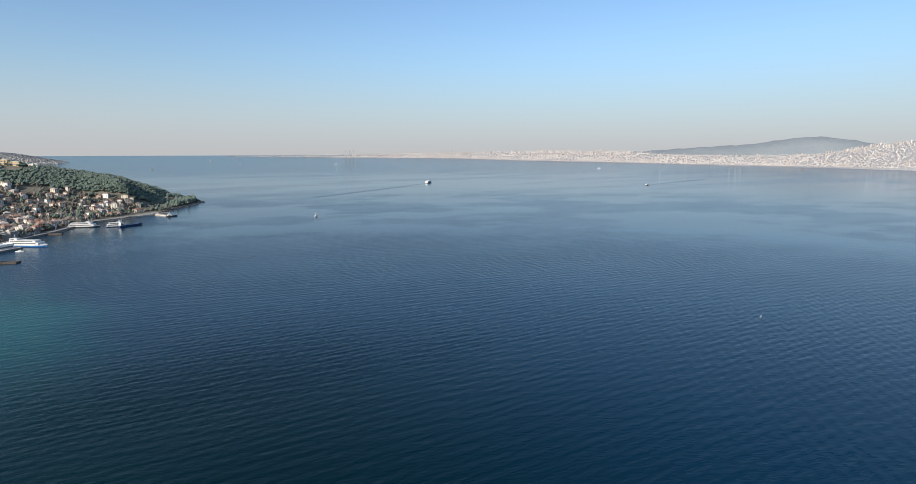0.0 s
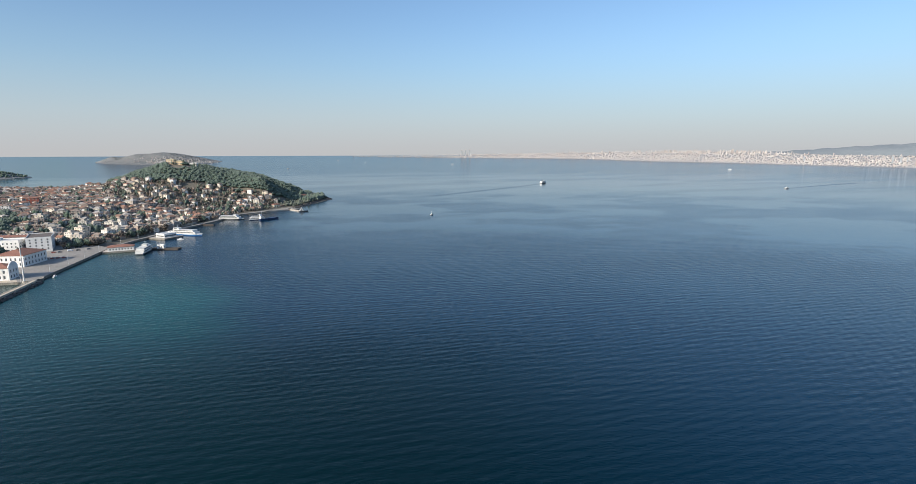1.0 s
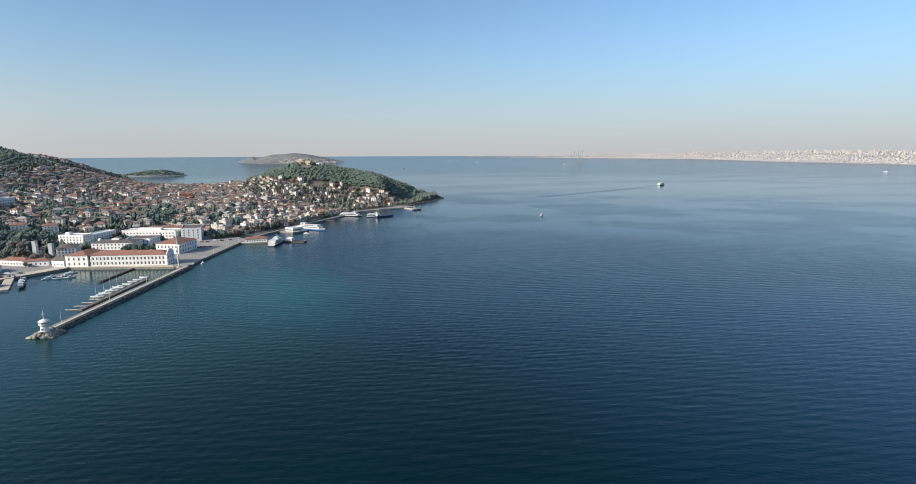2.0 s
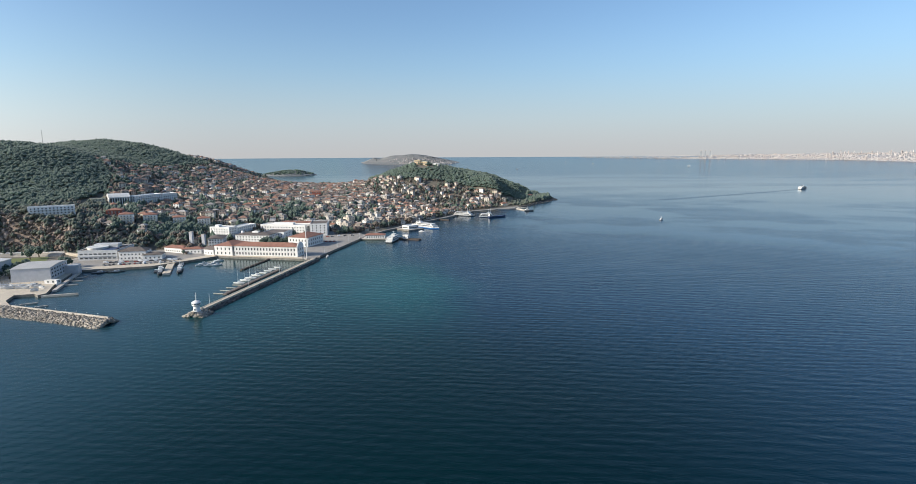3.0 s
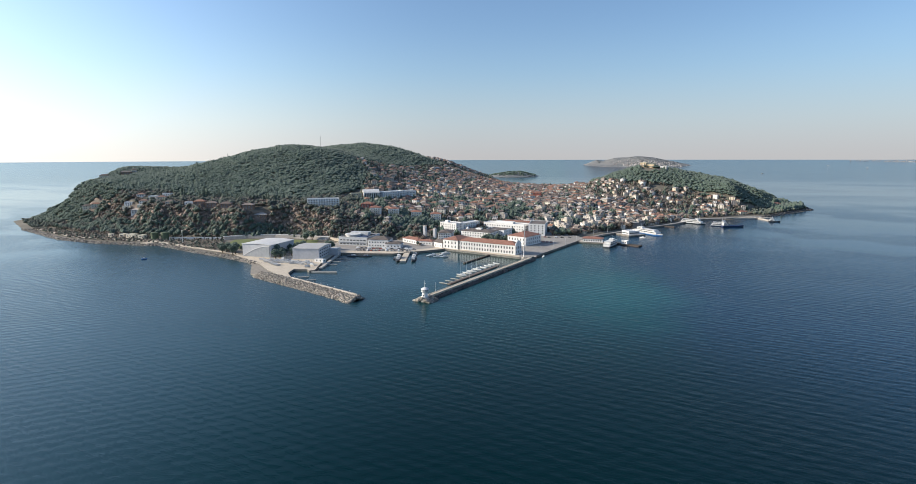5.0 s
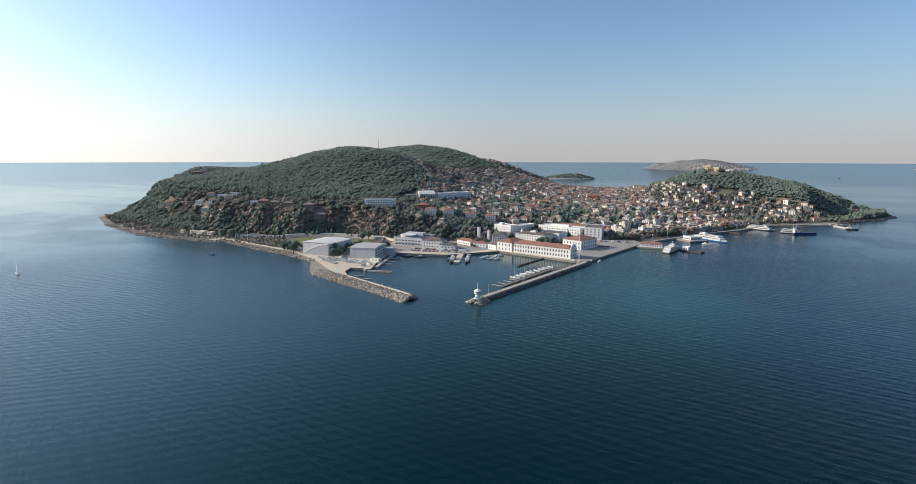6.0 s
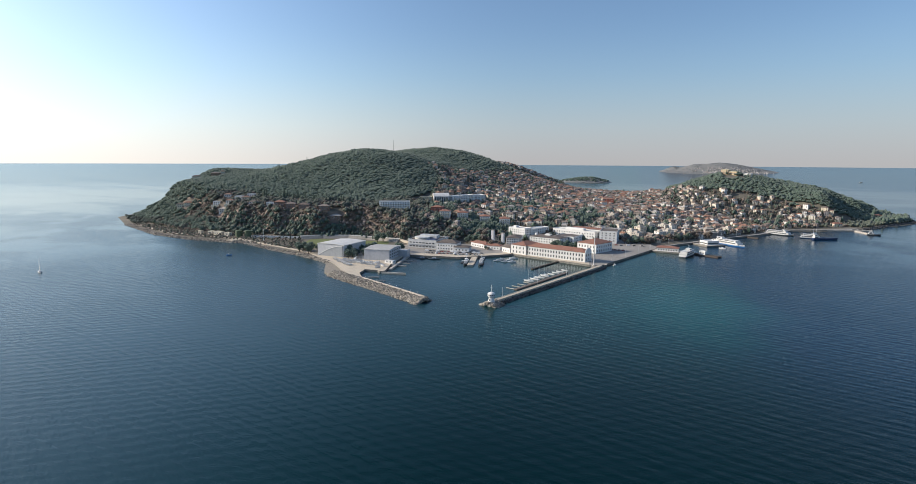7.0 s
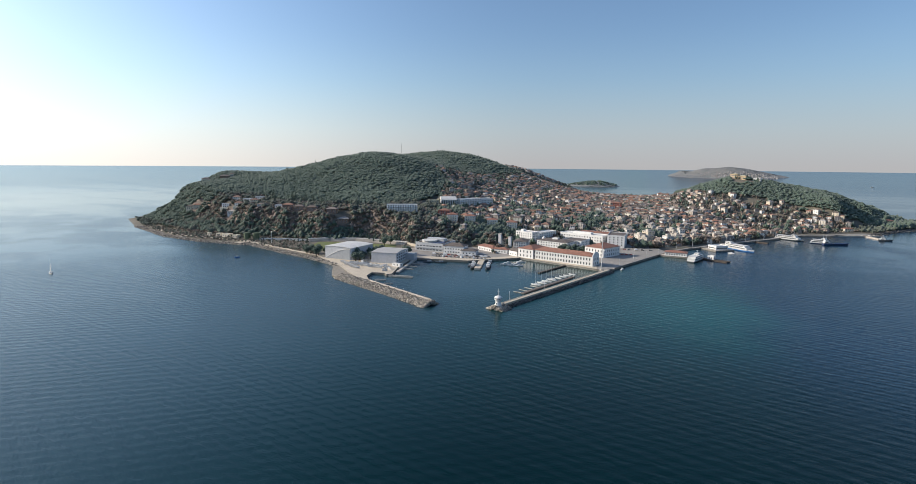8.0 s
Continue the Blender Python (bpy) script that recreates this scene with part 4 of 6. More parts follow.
# boat hall with the arched front
m, w = front((-624, 100), (-596, 124), 2.1)
hall = thing("boat_hall", m, "large pale grey boat hall with arched front panel and white roof", "hall")
D = 42
Shape().box(-w / 2, w / 2, 0, D, -2, 13.6).link("wall", [GREYWALL], hall)
r = Shape()
n = 10
arc = [(-w / 2 - 0.5 + (w + 1) * i / n, 13.7 + 0.9 * math.sin(math.pi * i / n)) for i in range(n + 1)]
ring = arc + [(x, z - 0.5) for x, z in reversed(arc)]
vs = [(x, -0.6, z) for x, z in ring] + [(x, D + 0.6, z) for x, z in ring]
k = len(ring)
r.faces(vs, [(i, k + i, k + (i + 1) % k, (i + 1) % k) for i in range(k)] + [tuple(range(k)), tuple(reversed(range(k, 2 * k)))])
r.link("roof", [PALEROOF], hall, "white curved sheet roof")
a = Shape()
arch = [(-w / 2 + 1.5 + (w - 3) * i / 16, 12.2 * math.sin(math.pi * (0.04 + 0.96 * i / 16) * 0.5)) for i in range(17)]
ring = arch + [(w / 2 - 1.5, 0.0), (-w / 2 + 1.5, 0.0)]
vs = [(x, -0.5, z) for x, z in ring] + [(x, 0.0, z) for x, z in ring]
k = len(ring)
a.faces(vs, [(i, k + i, k + (i + 1) % k, (i + 1) % k) for i in range(k)] + [tuple(reversed(range(k)))])
a.link("arched_panel", [PANEL], hall, "grey arched front panel")
rim = Shape()
for (x0, z0), (x1, z1) in zip(arch, arch[1:]):
    rim.prism([(x0, -0.8, z0 - 0.05), (x1, -0.8, z1 - 0.05), (x1, 0, z1 - 0.05), (x0, 0, z0 - 0.05)], [(x0, -0.8, z0 + 0.5), (x1, -0.8, z1 + 0.5), (x1, 0, z1 + 0.5), (x0, 0, z0 + 0.5)])
rim.link("arch_rim", [WHITE], hall, "white arch rim")
take(m, w, D)
m, w = front((-575, 142), (-557, 165), 2.1)
shed = thing("boat_shed", m, "grey boxy boat shed with low pitched pale roof", "shed")
Shape().box(-w / 2, w / 2, 0, 36, -2, 11.5).link("wall", [GREYWALL], shed)
Shape().gable(-w / 2, w / 2, 0, 36, 11.5, 1.2, 0.5, 0, wall=1).link("roof", [GREYROOF, GREYWALL], shed)
windows(shed, WIN_BAND, w, 36, (2.0, 5.2, 8.4), 0, 6)
take(m, w, 36)
block("store", (-584, 198), (-596, 180), 12, 6, 2.2, (3.2,), 3, 2, GREYWALL, PALEROOF, "small grey store beside the boat shed")
block("portacabin", (-547, 157), (-538, 163), 5, 3, 2.2, (1.0,), 2, 1, WHITE, PALEROOF, "small white cabin on the apron", "cabin", parapet=False)

# modern quarters with the round roof light
ob, w = block("quarters", (-640, 215), (-612, 241), 38, 9.6, 2.2, (1.2, 5.6), 8, 7, PALEGREY, DARKROOF, "modern pale grey quarters with ribbon windows and flat roof", win=WIN_BAND)
Shape().box(-w / 2 - 0.4, w / 2 + 0.4, -0.8, 0.0, 4.0, 5.0).link("balcony", [PALEGREY], ob)
Shape().box(4, 15, 2, 18, 9.8, 10.3).link("solar_array", [SHIPNAVY], ob, "dark blue roof panels")
Shape().tube(-6, 14, 9.75, 11.4, 9.5, 9.5, 28).tube(-6, 14, 11.4, 12.3, 10.2, 10.2, 28).link("roof_drum", [PALEROOF], ob, "round pale rooftop hall")
Shape().box(-14, 10, 22, 32, 9.75, 13.4).link("roof_cabin", [PALEGREY], ob)
ob, w = block("office", (-607, 240), (-589, 259), 16, 9, 2.2, (1.0, 4.9), 7, 4, WHITE, DARKROOF, "white two-storey office with dark hip roof", rise=3.2)
ob, w = block("office_wing", (-588, 255), (-576, 269), 13, 5, 2.2, (1.2,), 4, 3, WHITE, DARKROOF, "low white office wing with dark roof", rise=2.0)
ob, w = block("workshop", (-618, 292), (-590, 299), 12, 5.2, 2.2, (1.2,), 8, 2, WHITE, TILE, "long low white workshop with red tiled roof", rise=2.2)
ob, w = block("workshop", (-590, 297), (-573, 310), 11, 4.8, 2.2, (1.2,), 5, 2, WHITE, TILE, "low white workshop with brown-red roof", rise=2.0)
ob, w = block("gatehouse", (-566, 309), (-552, 312), 11, 6.0, 2.2, (1.2,), 3, 2, WHITE, DARKROOF, "small white gabled house on the quay", rise=2.6, gable=True)
for x, y, h in ((-622, 326, 18), (-604, 331, 16)):
    ob = thing("concrete_tower", pose(x, y, 2.2, 0, 0, 30), "bare square concrete tower", "tower", "concrete towers")
    Shape().box(-1.8, 1.8, -1.8, 1.8, -1, h).link("shaft", [GREYWALL], ob)
    Shape().box(-2.0, 2.0, -2.0, 2.0, h, h + 0.6).link("cap", [CONCRETE], ob)
    TAKEN.append((x, y, 5))

# buildings on the slope
ob, w = block("hillside_block", (-766, 213), (-753, 256), 14, 12.6, 37.5, (1.3, 4.5, 7.7, 10.4), 12, 3, WHITE, PALEROOF, "white four-storey hillside block with balcony bands", base=8)
for z in (3.2, 6.4, 9.5):
    Shape().box(-w / 2, w / 2, -1.5, 0, z - 0.2, z + 0.7).link("balcony", [WHITE], ob)
m, w = front((-822, 321), (-815, 345), 40.5)
hall2 = thing("assembly_hall", m, "white hall with barrel roof and tall front columns", "hall")
Shape().box(-w / 2, w / 2, 2, 26, -8, 12).link("wall", [WHITE], hall2)
r = Shape()
arc = [(1 + 26 * i / 10, 12 + 4.6 * math.sin(math.pi * i / 10)) for i in range(11)]
ring = arc + [(27, 11.6), (1, 11.6)]
k = len(ring)
vs = [(-w / 2 - 0.5, y, z) for y, z in ring] + [(w / 2 + 0.5, y, z) for y, z in ring]
r.faces(vs, [(i, (i + 1) % k, k + (i + 1) % k, k + i) for i in range(k)] + [tuple(range(k)), tuple(reversed(range(k, 2 * k)))])
r.link("roof", [PALEROOF], hall2, "pale barrel roof")
Shape().box(-w / 2 + 1.5, w / 2 - 1.5, 1.9, 2.0, -3, 10.6).link("glazing", [GLASS], hall2, "dark glazing behind the columns")
for i in range(9):
    x = (i / 8 - 0.5) * (w - 1.5)
    Shape().box(x - 0.5, x + 0.5, 0.6, 2.0, -4, 11.6).link("column", [WHITE], hall2)
take(m, w, 26)
ob, w = block("sanatorium", (-818, 353), (-842, 403), 16, 13.4, 38.5, (1.0, 4.4, 7.8, 11.0), 12, 4, WHITE, PALEROOF, "long white four-storey block with balconies on the hillside", base=8)
for z in (3.4, 6.8, 10.0):
    Shape().box(-w / 2 + 2, w / 2 - 2, -1.3, 0, z - 0.2, z + 0.8).link("balcony", [WHITE], ob)
ob, w = block("sanatorium_wing", (-850, 404), (-856, 432), 16, 12, 38.5, (1.0, 4.4, 7.8), 8, 4, WHITE, PALEROOF, "white corner wing of the hillside block", base=8)
ob, w = block("villa", (-821, 298), (-816, 315), 14, 9.5, 42.0, (1.0, 4.4, 7.6), 4, 4, OCHREPALE, PALEROOF, "pale yellow three-storey villa with flat roof", base=8)
for x, y in ((-706, 292), (-702, 318), (-694, 350), (-682, 376)):
    z = ground(x, y) + 1.5
    m = Matrix.Translation((x, y, z)) @ pose(0, 0, 0, 0, 0, 62)
    p, q = m @ Vector((-7.5, 0, 0)), m @ Vector((7.5, 0, 0))
    ob, w = block("apartment_house", (p.x, p.y), (q.x, q.y), 14, 10.5, z, (1.4, 4.4, 7.4), 4, 3, WHITE, TILE, "white four-storey apartment house with tiled hip roof", rise=2.4, group="apartment houses under the hill", base=10)
    for zz in (1.0, 4.0, 7.0):
        Shape().box(-w / 2 + 1, w / 2 - 1, -1.2, 0, zz, zz + 0.8).link("balcony", [CREAM], ob)
for (x, y), rot in (((-945, -5), 60), ((-926, 3), 70), ((-922, 14), 66), ((-934, 27), 60), ((-920, 38), 75), ((-884, 46), 66), ((-867, 70), 60), ((-940, 46), 60), ((-955, 12), 70), ((-1030, -62), 80), ((-1022, -50), 80)):
    z = ground(x, y)
    m = Matrix.Translation((x, y, z)) @ pose(0, 0, 0, 0, 0, rot)
    p, q = m @ Vector((-6, 0, 0)), m @ Vector((6, 0, 0))
    block("cliff_villa", (p.x, p.y), (q.x, q.y), 9, 5.6, z, (0.8, 3.4), 3, 3, WHITE if rot < 72 else CREAM, HOUSEROOF if rot > 64 else PALEROOF, "white two-storey villa among pines above the cliff", rise=2.0 if rot > 64 else 0.0, group="villas above the cliff", base=8)
    if rot < 68:
        strip("villa_terrace", (p.x + 2.5, p.y - 1.8), (q.x + 2.5, q.y - 1.8), 4.5, z - 5, z + 0.3, CONCRETE, "pale walled terrace in front of the villa", "terrace", side=CREAM)
ob, w = block("red_villa", (-741, 284), (-731, 298), 14, 10, ground(-740, 290) - 1, (1.2, 4.4, 7.2), 4, 3, REDBRICK, TILE, "large red-walled villa with a tiled roof on the slope", rise=2.4, base=8)
# brown ruinous houses along the cliff edge
for x, y in ((-850, 82), (-834, 96), (-816, 112), (-796, 138), (-784, 152)):
    z = ground(x, y)
    m = Matrix.Translation((x, y, z)) @ pose(0, 0, 0, 0, 0, 66)
    p, q = m @ Vector((-8, 0, 0)), m @ Vector((8, 0, 0))
    block("old_house", (p.x, p.y), (q.x, q.y), 10, 6.0, z, (0.9, 3.7), 4, 2, BRICKISH, HOUSEROOF, "weathered brown house on the cliff edge", rise=2.4, group="old houses on the cliff", base=8)
# the ridge buildings over the cape
for left, dip, reach, w, h in ((91.9, -1.85, 1215, 16, 9), (90.2, -1.55, 1265, 20, 8), (89.6, -1.45, 1275, 10, 9)):
    x, y = -reach * math.sin(radians(left)), reach * math.cos(radians(left))
    z = ground(x, y) + 1
    m = pose(x, y, z, 0, 0, left)
    p, q = m @ Vector((-w / 2, 0, 0)), m @ Vector((w / 2, 0, 0))
    block("ridge_house", (p.x, p.y), (q.x, q.y), 10, h, z, (1.5, 5.0), 4, 2, CREAM if w < 20 else BRICKISH, HOUSEROOF, "large house on the wooded ridge", rise=2.5, base=8)
# the monastery on the second hill
TAKEN += [(-812, 986, 17), (-800, 1000, 14), (-826, 992, 12)]
for x, y, w, d, h, wall, roof, lab in ((-838, 1000, 15, 14, 8.5, OCHRE, OCHREPALE, "tall ochre monastery wing on the hilltop"), (-823, 1006, 17, 12, 6.2, OCHRE, OCHREPALE, "lower ochre monastery wing on the hilltop"), (-800, 1022, 15, 9, 5, WHITE, PALEROOF, "low white house beside the hilltop monastery")):
    z = ground(x, y) + 1.5
    m = Matrix.Translation((x, y, z)) @ pose(0, 0, 0, 0, 0, 18)
    p, q = m @ Vector((-w / 2, 0, 0)), m @ Vector((w / 2, 0, 0))
    block("monastery_wing", (p.x, p.y), (q.x, q.y), d, h, z, (1.5, 5.0, 8.5)[:1 if h < 7 else 2 if h < 12 else 3], 6, 3, wall, roof, lab, rise=1.6, base=6, group="monastery")
# red church-like block in the town saddle
ob, w = block("red_building", (-856, 697), (-844, 708), 12, 12, ground(-850, 704), (2, 6, 10), 3, 3, REDBRICK, TILE, "tall dark red brick building in the saddle", rise=2.0, base=6)

ob, w = block("point_house", (-601, 1120), (-597, 1134), 10, 6.0, ground(-604, 1128), (0.8, 3.4), 4, 2, OCHRE, TILE, "old ochre house with a red roof on the wooded point", rise=2.2, base=6)
block("shore_house", (-575, 958), (-570, 972), 9, 5.0, 2.2, (0.8, 3.0), 4, 2, CREAM, TILE, "low cream house by the small boat harbour", rise=2.0)
# ferry terminals
ob, w = block("ferry_terminal", (-499, 489), (-480, 505), 14, 4.2, 1.8, (1.2,), 8, 4, WHITE, TILE, "low white ferry terminal with red roof", rise=1.8, base=3)
slab("terminal_base", [(-503, 485), (-476, 507), (-488, 521), (-514, 500)], -2, 1.8, CONCRETE, "concrete base of the ferry terminal", "quay")
ob, w = block("ferry_hall", (-510, 587), (-507, 605), 15, 4.0, 1.8, (0.9,), 5, 4, WHITE, PALEROOF, "low white ferry hall over the water", win=WIN_BAND)
slab("hall_base", [(-504, 580), (-500, 609), (-526, 612), (-530, 583)], -2, 1.8, CONCRETE, "concrete base of the ferry hall", "quay")
ob, w = block("pier_kiosk", (-462, 519), (-455, 521), 5, 3.4, 1.5, (1.0,), 2, 1, WHITE, PALEROOF, "small white kiosk on the ferry pier", "kiosk")

# stadium: green pitch, stands and the long wall under the cliff
slab("pitch", [(-697, 86), (-647, 131), (-668, 196), (-690, 205), (-718, 172), (-748, 128), (-753, 112)], 1.4, 2.2, GRASS, "worn green sports pitch", "pitch")
STAND = [(-766, 100), (-766, 130), (-750, 164), (-729, 188), (-690, 220)]
for p, q in zip(STAND, STAND[1:]):
    strip("stand_wall", p, q, 3.0, 1, 6.0, PALEROOF, "long curved pale concrete wall under the cliff", "wall")
    for i in range(4):
        t = (Vector(q) - Vector(p)).normalized()
        off = Vector((t.y, -t.x)) * (2.6 + 1.6 * i)
        strip("stand_step", Vector(p) + off, Vector(q) + off, 1.5, 1, 5.2 - 0.8 * i, CONCRETE, "concrete terrace step of the stadium stand", "stand")
strip("stand_wall", (-690, 220), (-655, 228), 3.0, 1, 5.0, SANDY, "pale yellow wall end beside the quarters", "wall")
for p, q in (((-803, 38), (-787, 70)), ((-787, 70), (-768, 99))):
    strip("boundary_wall", p, q, 0.8, 1, 4.8, WHITE, "white boundary wall beside the storage tanks", "wall")
strip("shore_road", (-1035, -128), (-905, -74), 5, 1.4, 2.2, SANDY, "sandy shore road", "road")
strip("shore_road", (-905, -74), (-790, 24), 5, 1.4, 2.2, SANDY, "sandy shore road", "road")
strip("shore_road", (-790, 24), (-640, 96), 5, 1.4, 2.2, SANDY, "sandy shore road", "road")
for x, y in ((-815, 22), (-809, 34)):
    ob = thing("storage_tank", pose(x, y, 2.2), "dark green cylindrical storage tank", "tank", "storage tanks")
    Shape().tube(0, 0, -0.5, 9.0, 4.6, 4.6, 20).link("shell", [TANKGREEN], ob)
    Shape().tube(0, 0, 9.0, 10.0, 4.7, 0.6, 20).link("roof", [TANKGREEN], ob)
    TAKEN.append((x, y, 7))

# flagstaff at the root of the mole, radio mast on the hill
ob = thing("flagstaff", pose(-448, 354, 2.2), "tall white flagstaff at the root of the mole", "mast")
Shape().tube(0, 0, -0.3, 31, 0.6, 0.38, 10).link("pole", [SHIPWHITE], ob)
Shape().box(-4.5, 4.5, -0.12, 0.12, 21, 21.35).link("yard", [SHIPWHITE], ob)
Shape().tube(0, 0, -0.5, 1.2, 1.8, 1.5, 12).link("plinth", [CONCRETE], ob)
x, y = -1285 * math.sin(radians(72.87)), 1285 * math.cos(radians(72.87))
ob = thing("radio_mast", pose(x, y, ground(x, y)), "thin lattice radio mast on the wooded hilltop", "mast")
top = EYE_Z + 1285 * math.tan(radians(2.1)) - ground(x, y)
s = Shape()
for a, b in ((-0.7, -0.6), (0.7, -0.6), (0, 0.8)):
    s.tube(a * 0.6, b * 0.6, -2, top, 0.13, 0.08, 6)
s.link("leg", [DARKSTEEL], ob)
s = Shape()
for i in range(1, 14):
    z = top * i / 14
    s.box(-0.45, 0.45, -0.4, 0.5, z, z + 0.12)
s.link("bracing", [DARKSTEEL], ob)

# the harbour light
ob = thing("lighthouse", pose(-357, 186.5, 3.0, 0, 0, 25), "small white harbour lighthouse with a wide round gallery and a mast", "lighthouse")
Shape().tube(0, 0, -3.0, -0.6, 3.6, 3.6, 20).tube(0, 0, -0.6, 0.5, 2.9, 2.7, 20).link("base", [CONCRETE], ob)
Shape().tube(0, 0, 0.5, 2.0, 2.6, 2.2, 20).tube(0, 0, 2.0, 3.6, 2.2, 2.0, 20).link("tower", [WHITE], ob)
Shape().tube(0, 0, 3.6, 4.6, 2.0, 2.9, 24).tube(0, 0, 4.6, 5.3, 2.9, 3.0, 24).link("gallery", [WHITE], ob)
Shape().tube(0, 0, 5.3, 6.2, 2.7, 2.7, 20).link("lantern_room", [GLASS], ob)
for i in range(10):
    Shape().box(-0.14, 0.14, -2.82, -2.66, 5.3, 6.2).move(pose(0, 0, 0, 0, 0, 36 * i)).link("mullion", [WHITE], ob)
Shape().tube(0, 0, 6.2, 6.7, 3.05, 3.0, 24).tube(0, 0, 6.7, 7.4, 2.95, 2.1, 24).tube(0, 0, 7.4, 7.9, 2.1, 0.8, 24).link("roof", [WHITE], ob, "white domed roof")
Shape().tube(0, 0, 7.9, 13.4, 0.28, 0.1, 8).link("mast", [SHIPWHITE], ob)
Shape().box(-0.9, 0.9, -0.1, 0.1, 11.0, 11.2).link("yard", [STEEL], ob)
Shape().box(-0.5, 0.5, -2.35, -1.8, 0.5, 2.5).link("door", [DARKSTEEL], ob)


# ---------------------------------------------------------------- ships and boats
def hull_shape(L, B, H, sheer=0.6, bluff=0.5, stern=0.85):
    """A hull along x, bow at +x, waterline at z 0."""
    n = 14
    s = Shape()
    rings = []
    for i in range(n + 1):
        u = i / n
        x = (u - 0.5) * L
        f = stern + (1 - stern) * min(1, u / 0.25) if u < 0.25 else (1.0 if u < bluff else max(0.03, 1 - ((u - bluff) / (1 - bluff)) ** 2.2))
        b = B / 2 * f
        top = H + sheer * max(0, (u - 0.55) / 0.45) ** 2
        lean = 0.06 * L * max(0, (u - 0.8) / 0.2) ** 1.5
        rings.append([(x + lean, -b, top), (x, -b * 0.92, 0.2), (x, -b * 0.6, -1.0), (x, b * 0.6, -1.0), (x, b * 0.92, 0.2), (x + lean, b, top)])
    vs = [p for r in rings for p in r]
    fs = [(i * 6 + j, i * 6 + j + 1, (i + 1) * 6 + j + 1, (i + 1) * 6 + j) for i in range(n) for j in range(5)]
    fs += [((i + 1) * 6, (i + 1) * 6 + 5, i * 6 + 5, i * 6) for i in range(n)]
    fs += [(5, 4, 3, 2, 1, 0), tuple(n * 6 + j for j in range(6))]
    return s.faces(vs, fs)


def deckhouse(x0, x1, b, z0, z1, rake=0.8, fine=0.0):
    """A superstructure tier with a raked, narrowed front."""
    lo = [(x0, -b), (x1 - 2 * fine, -b), (x1, -b * (1 - fine)), (x1, b * (1 - fine)), (x1 - 2 * fine, b), (x0, b)]
    hi = [(x + (0 if x == x0 else -rake), y) for x, y in lo]
    return Shape().prism([(x, y, z0) for x, y in lo], [(x, y, z1) for x, y in hi])


def ship(name, p, q, B, H, tiers, hull, label, stripe=None, funnel=None, mast=5.0, group=""):
    """p: stern, q: bow. tiers: (from, to, half width, height) along the length, stacked."""
    p, q = Vector(p), Vector(q)
    L = (q - p).length
    c = (p + q) / 2
    ob = thing(name, pose(c.x, c.y, 0, 0, 0, math.degrees(math.atan2(q.y - p.y, q.x - p.x))), label, "ship", group)
    hull_shape(L, B, H, 0.5, 0.7).link("hull", [hull], ob)
    if stripe:
        s = hull_shape(L * 1.004, B * 1.012, H * 0.55, 0.2, 0.7)
        s.link("waterline_band", [stripe], ob)
    z = H
    for i, (a, b, hb, h) in enumerate(tiers):
        x0, x1 = (a - 0.5) * L, (b - 0.5) * L
        tier = deckhouse(x0, x1, hb, z, z + h, 0.45, 0.12).link("deckhouse", [SHIPWHITE], ob)
        n = max(3, int((x1 - x0) / 2.4))
        for j in range(n):
            u = x0 + 1.0 + (x1 - x0 - 4.5) * (j + 0.5) / n
            for sgn in (-1, 1):
                w2 = Shape().box(u - 0.95, u + 0.95, sgn * hb - 0.04, sgn * hb + 0.04, z + h * 0.30, z + h * 0.80)
                w2.link("window", [GLASS], tier)
        Shape().box(x0 - 0.5, x1 - 0.4, -hb - 0.35, hb + 0.35, z + h, z + h + 0.2).link("deck", [PALEROOF], ob)
        z += h + 0.2
    if funnel:
        x = (funnel - 0.5) * L
        Shape().prism([(x - 2, -1.1, z - 0.1), (x + 1.6, -1.1, z - 0.1), (x + 1.6, 1.1, z - 0.1), (x - 2, 1.1, z - 0.1)],
                      [(x - 2.6, -0.8, z + 3), (x + 0.8, -0.8, z + 3), (x + 0.8, 0.8, z + 3), (x - 2.6, 0.8, z + 3)]).link("funnel", [stripe or SHIPWHITE], ob)
    a, b, hb, h = tiers[-1]
    x = ((a + b) / 2 - 0.5) * L
    pole = Shape().tube(x, 0, z, z + mast, 0.22, 0.1, 8).link("mast", [STEEL], ob)
    Shape().box(x - 0.08, x + 0.08, -1.5, 1.5, z + mast * 0.7, z + mast * 0.7 + 0.15).link("yard", [STEEL], pole)
    return ob


ship("ferry", (-457, 487), (-474, 522), 9.5, 2.2, [(0.06, 0.86, 4.3, 2.1), (0.12, 0.78, 4.0, 2.0), (0.5, 0.68, 2.4, 1.8)], SHIPWHITE, "white double-deck passenger ferry moored at the pier", SHIPDARK, None, 4)
ship("ferry", (-530, 625), (-483, 621), 10.0, 2.8, [(0.05, 0.90, 4.6, 2.3), (0.12, 0.82, 4.2, 2.0), (0.10, 0.3, 2.6, 1.7)], SHIPWHITE, "white passenger ferry with a bright blue band along the hull", SHIPBLUE, None, 5)
ship("ferry", (-570, 780), (-532, 789), 9.5, 2.2, [(0.06, 0.90, 4.8, 2.3), (0.12, 0.80, 4.4, 2.0), (0.62, 0.74, 2.4, 1.7)], SHIPWHITE, "long white passenger ferry alongside the quay", SHIPDARK, 0.42, 5)
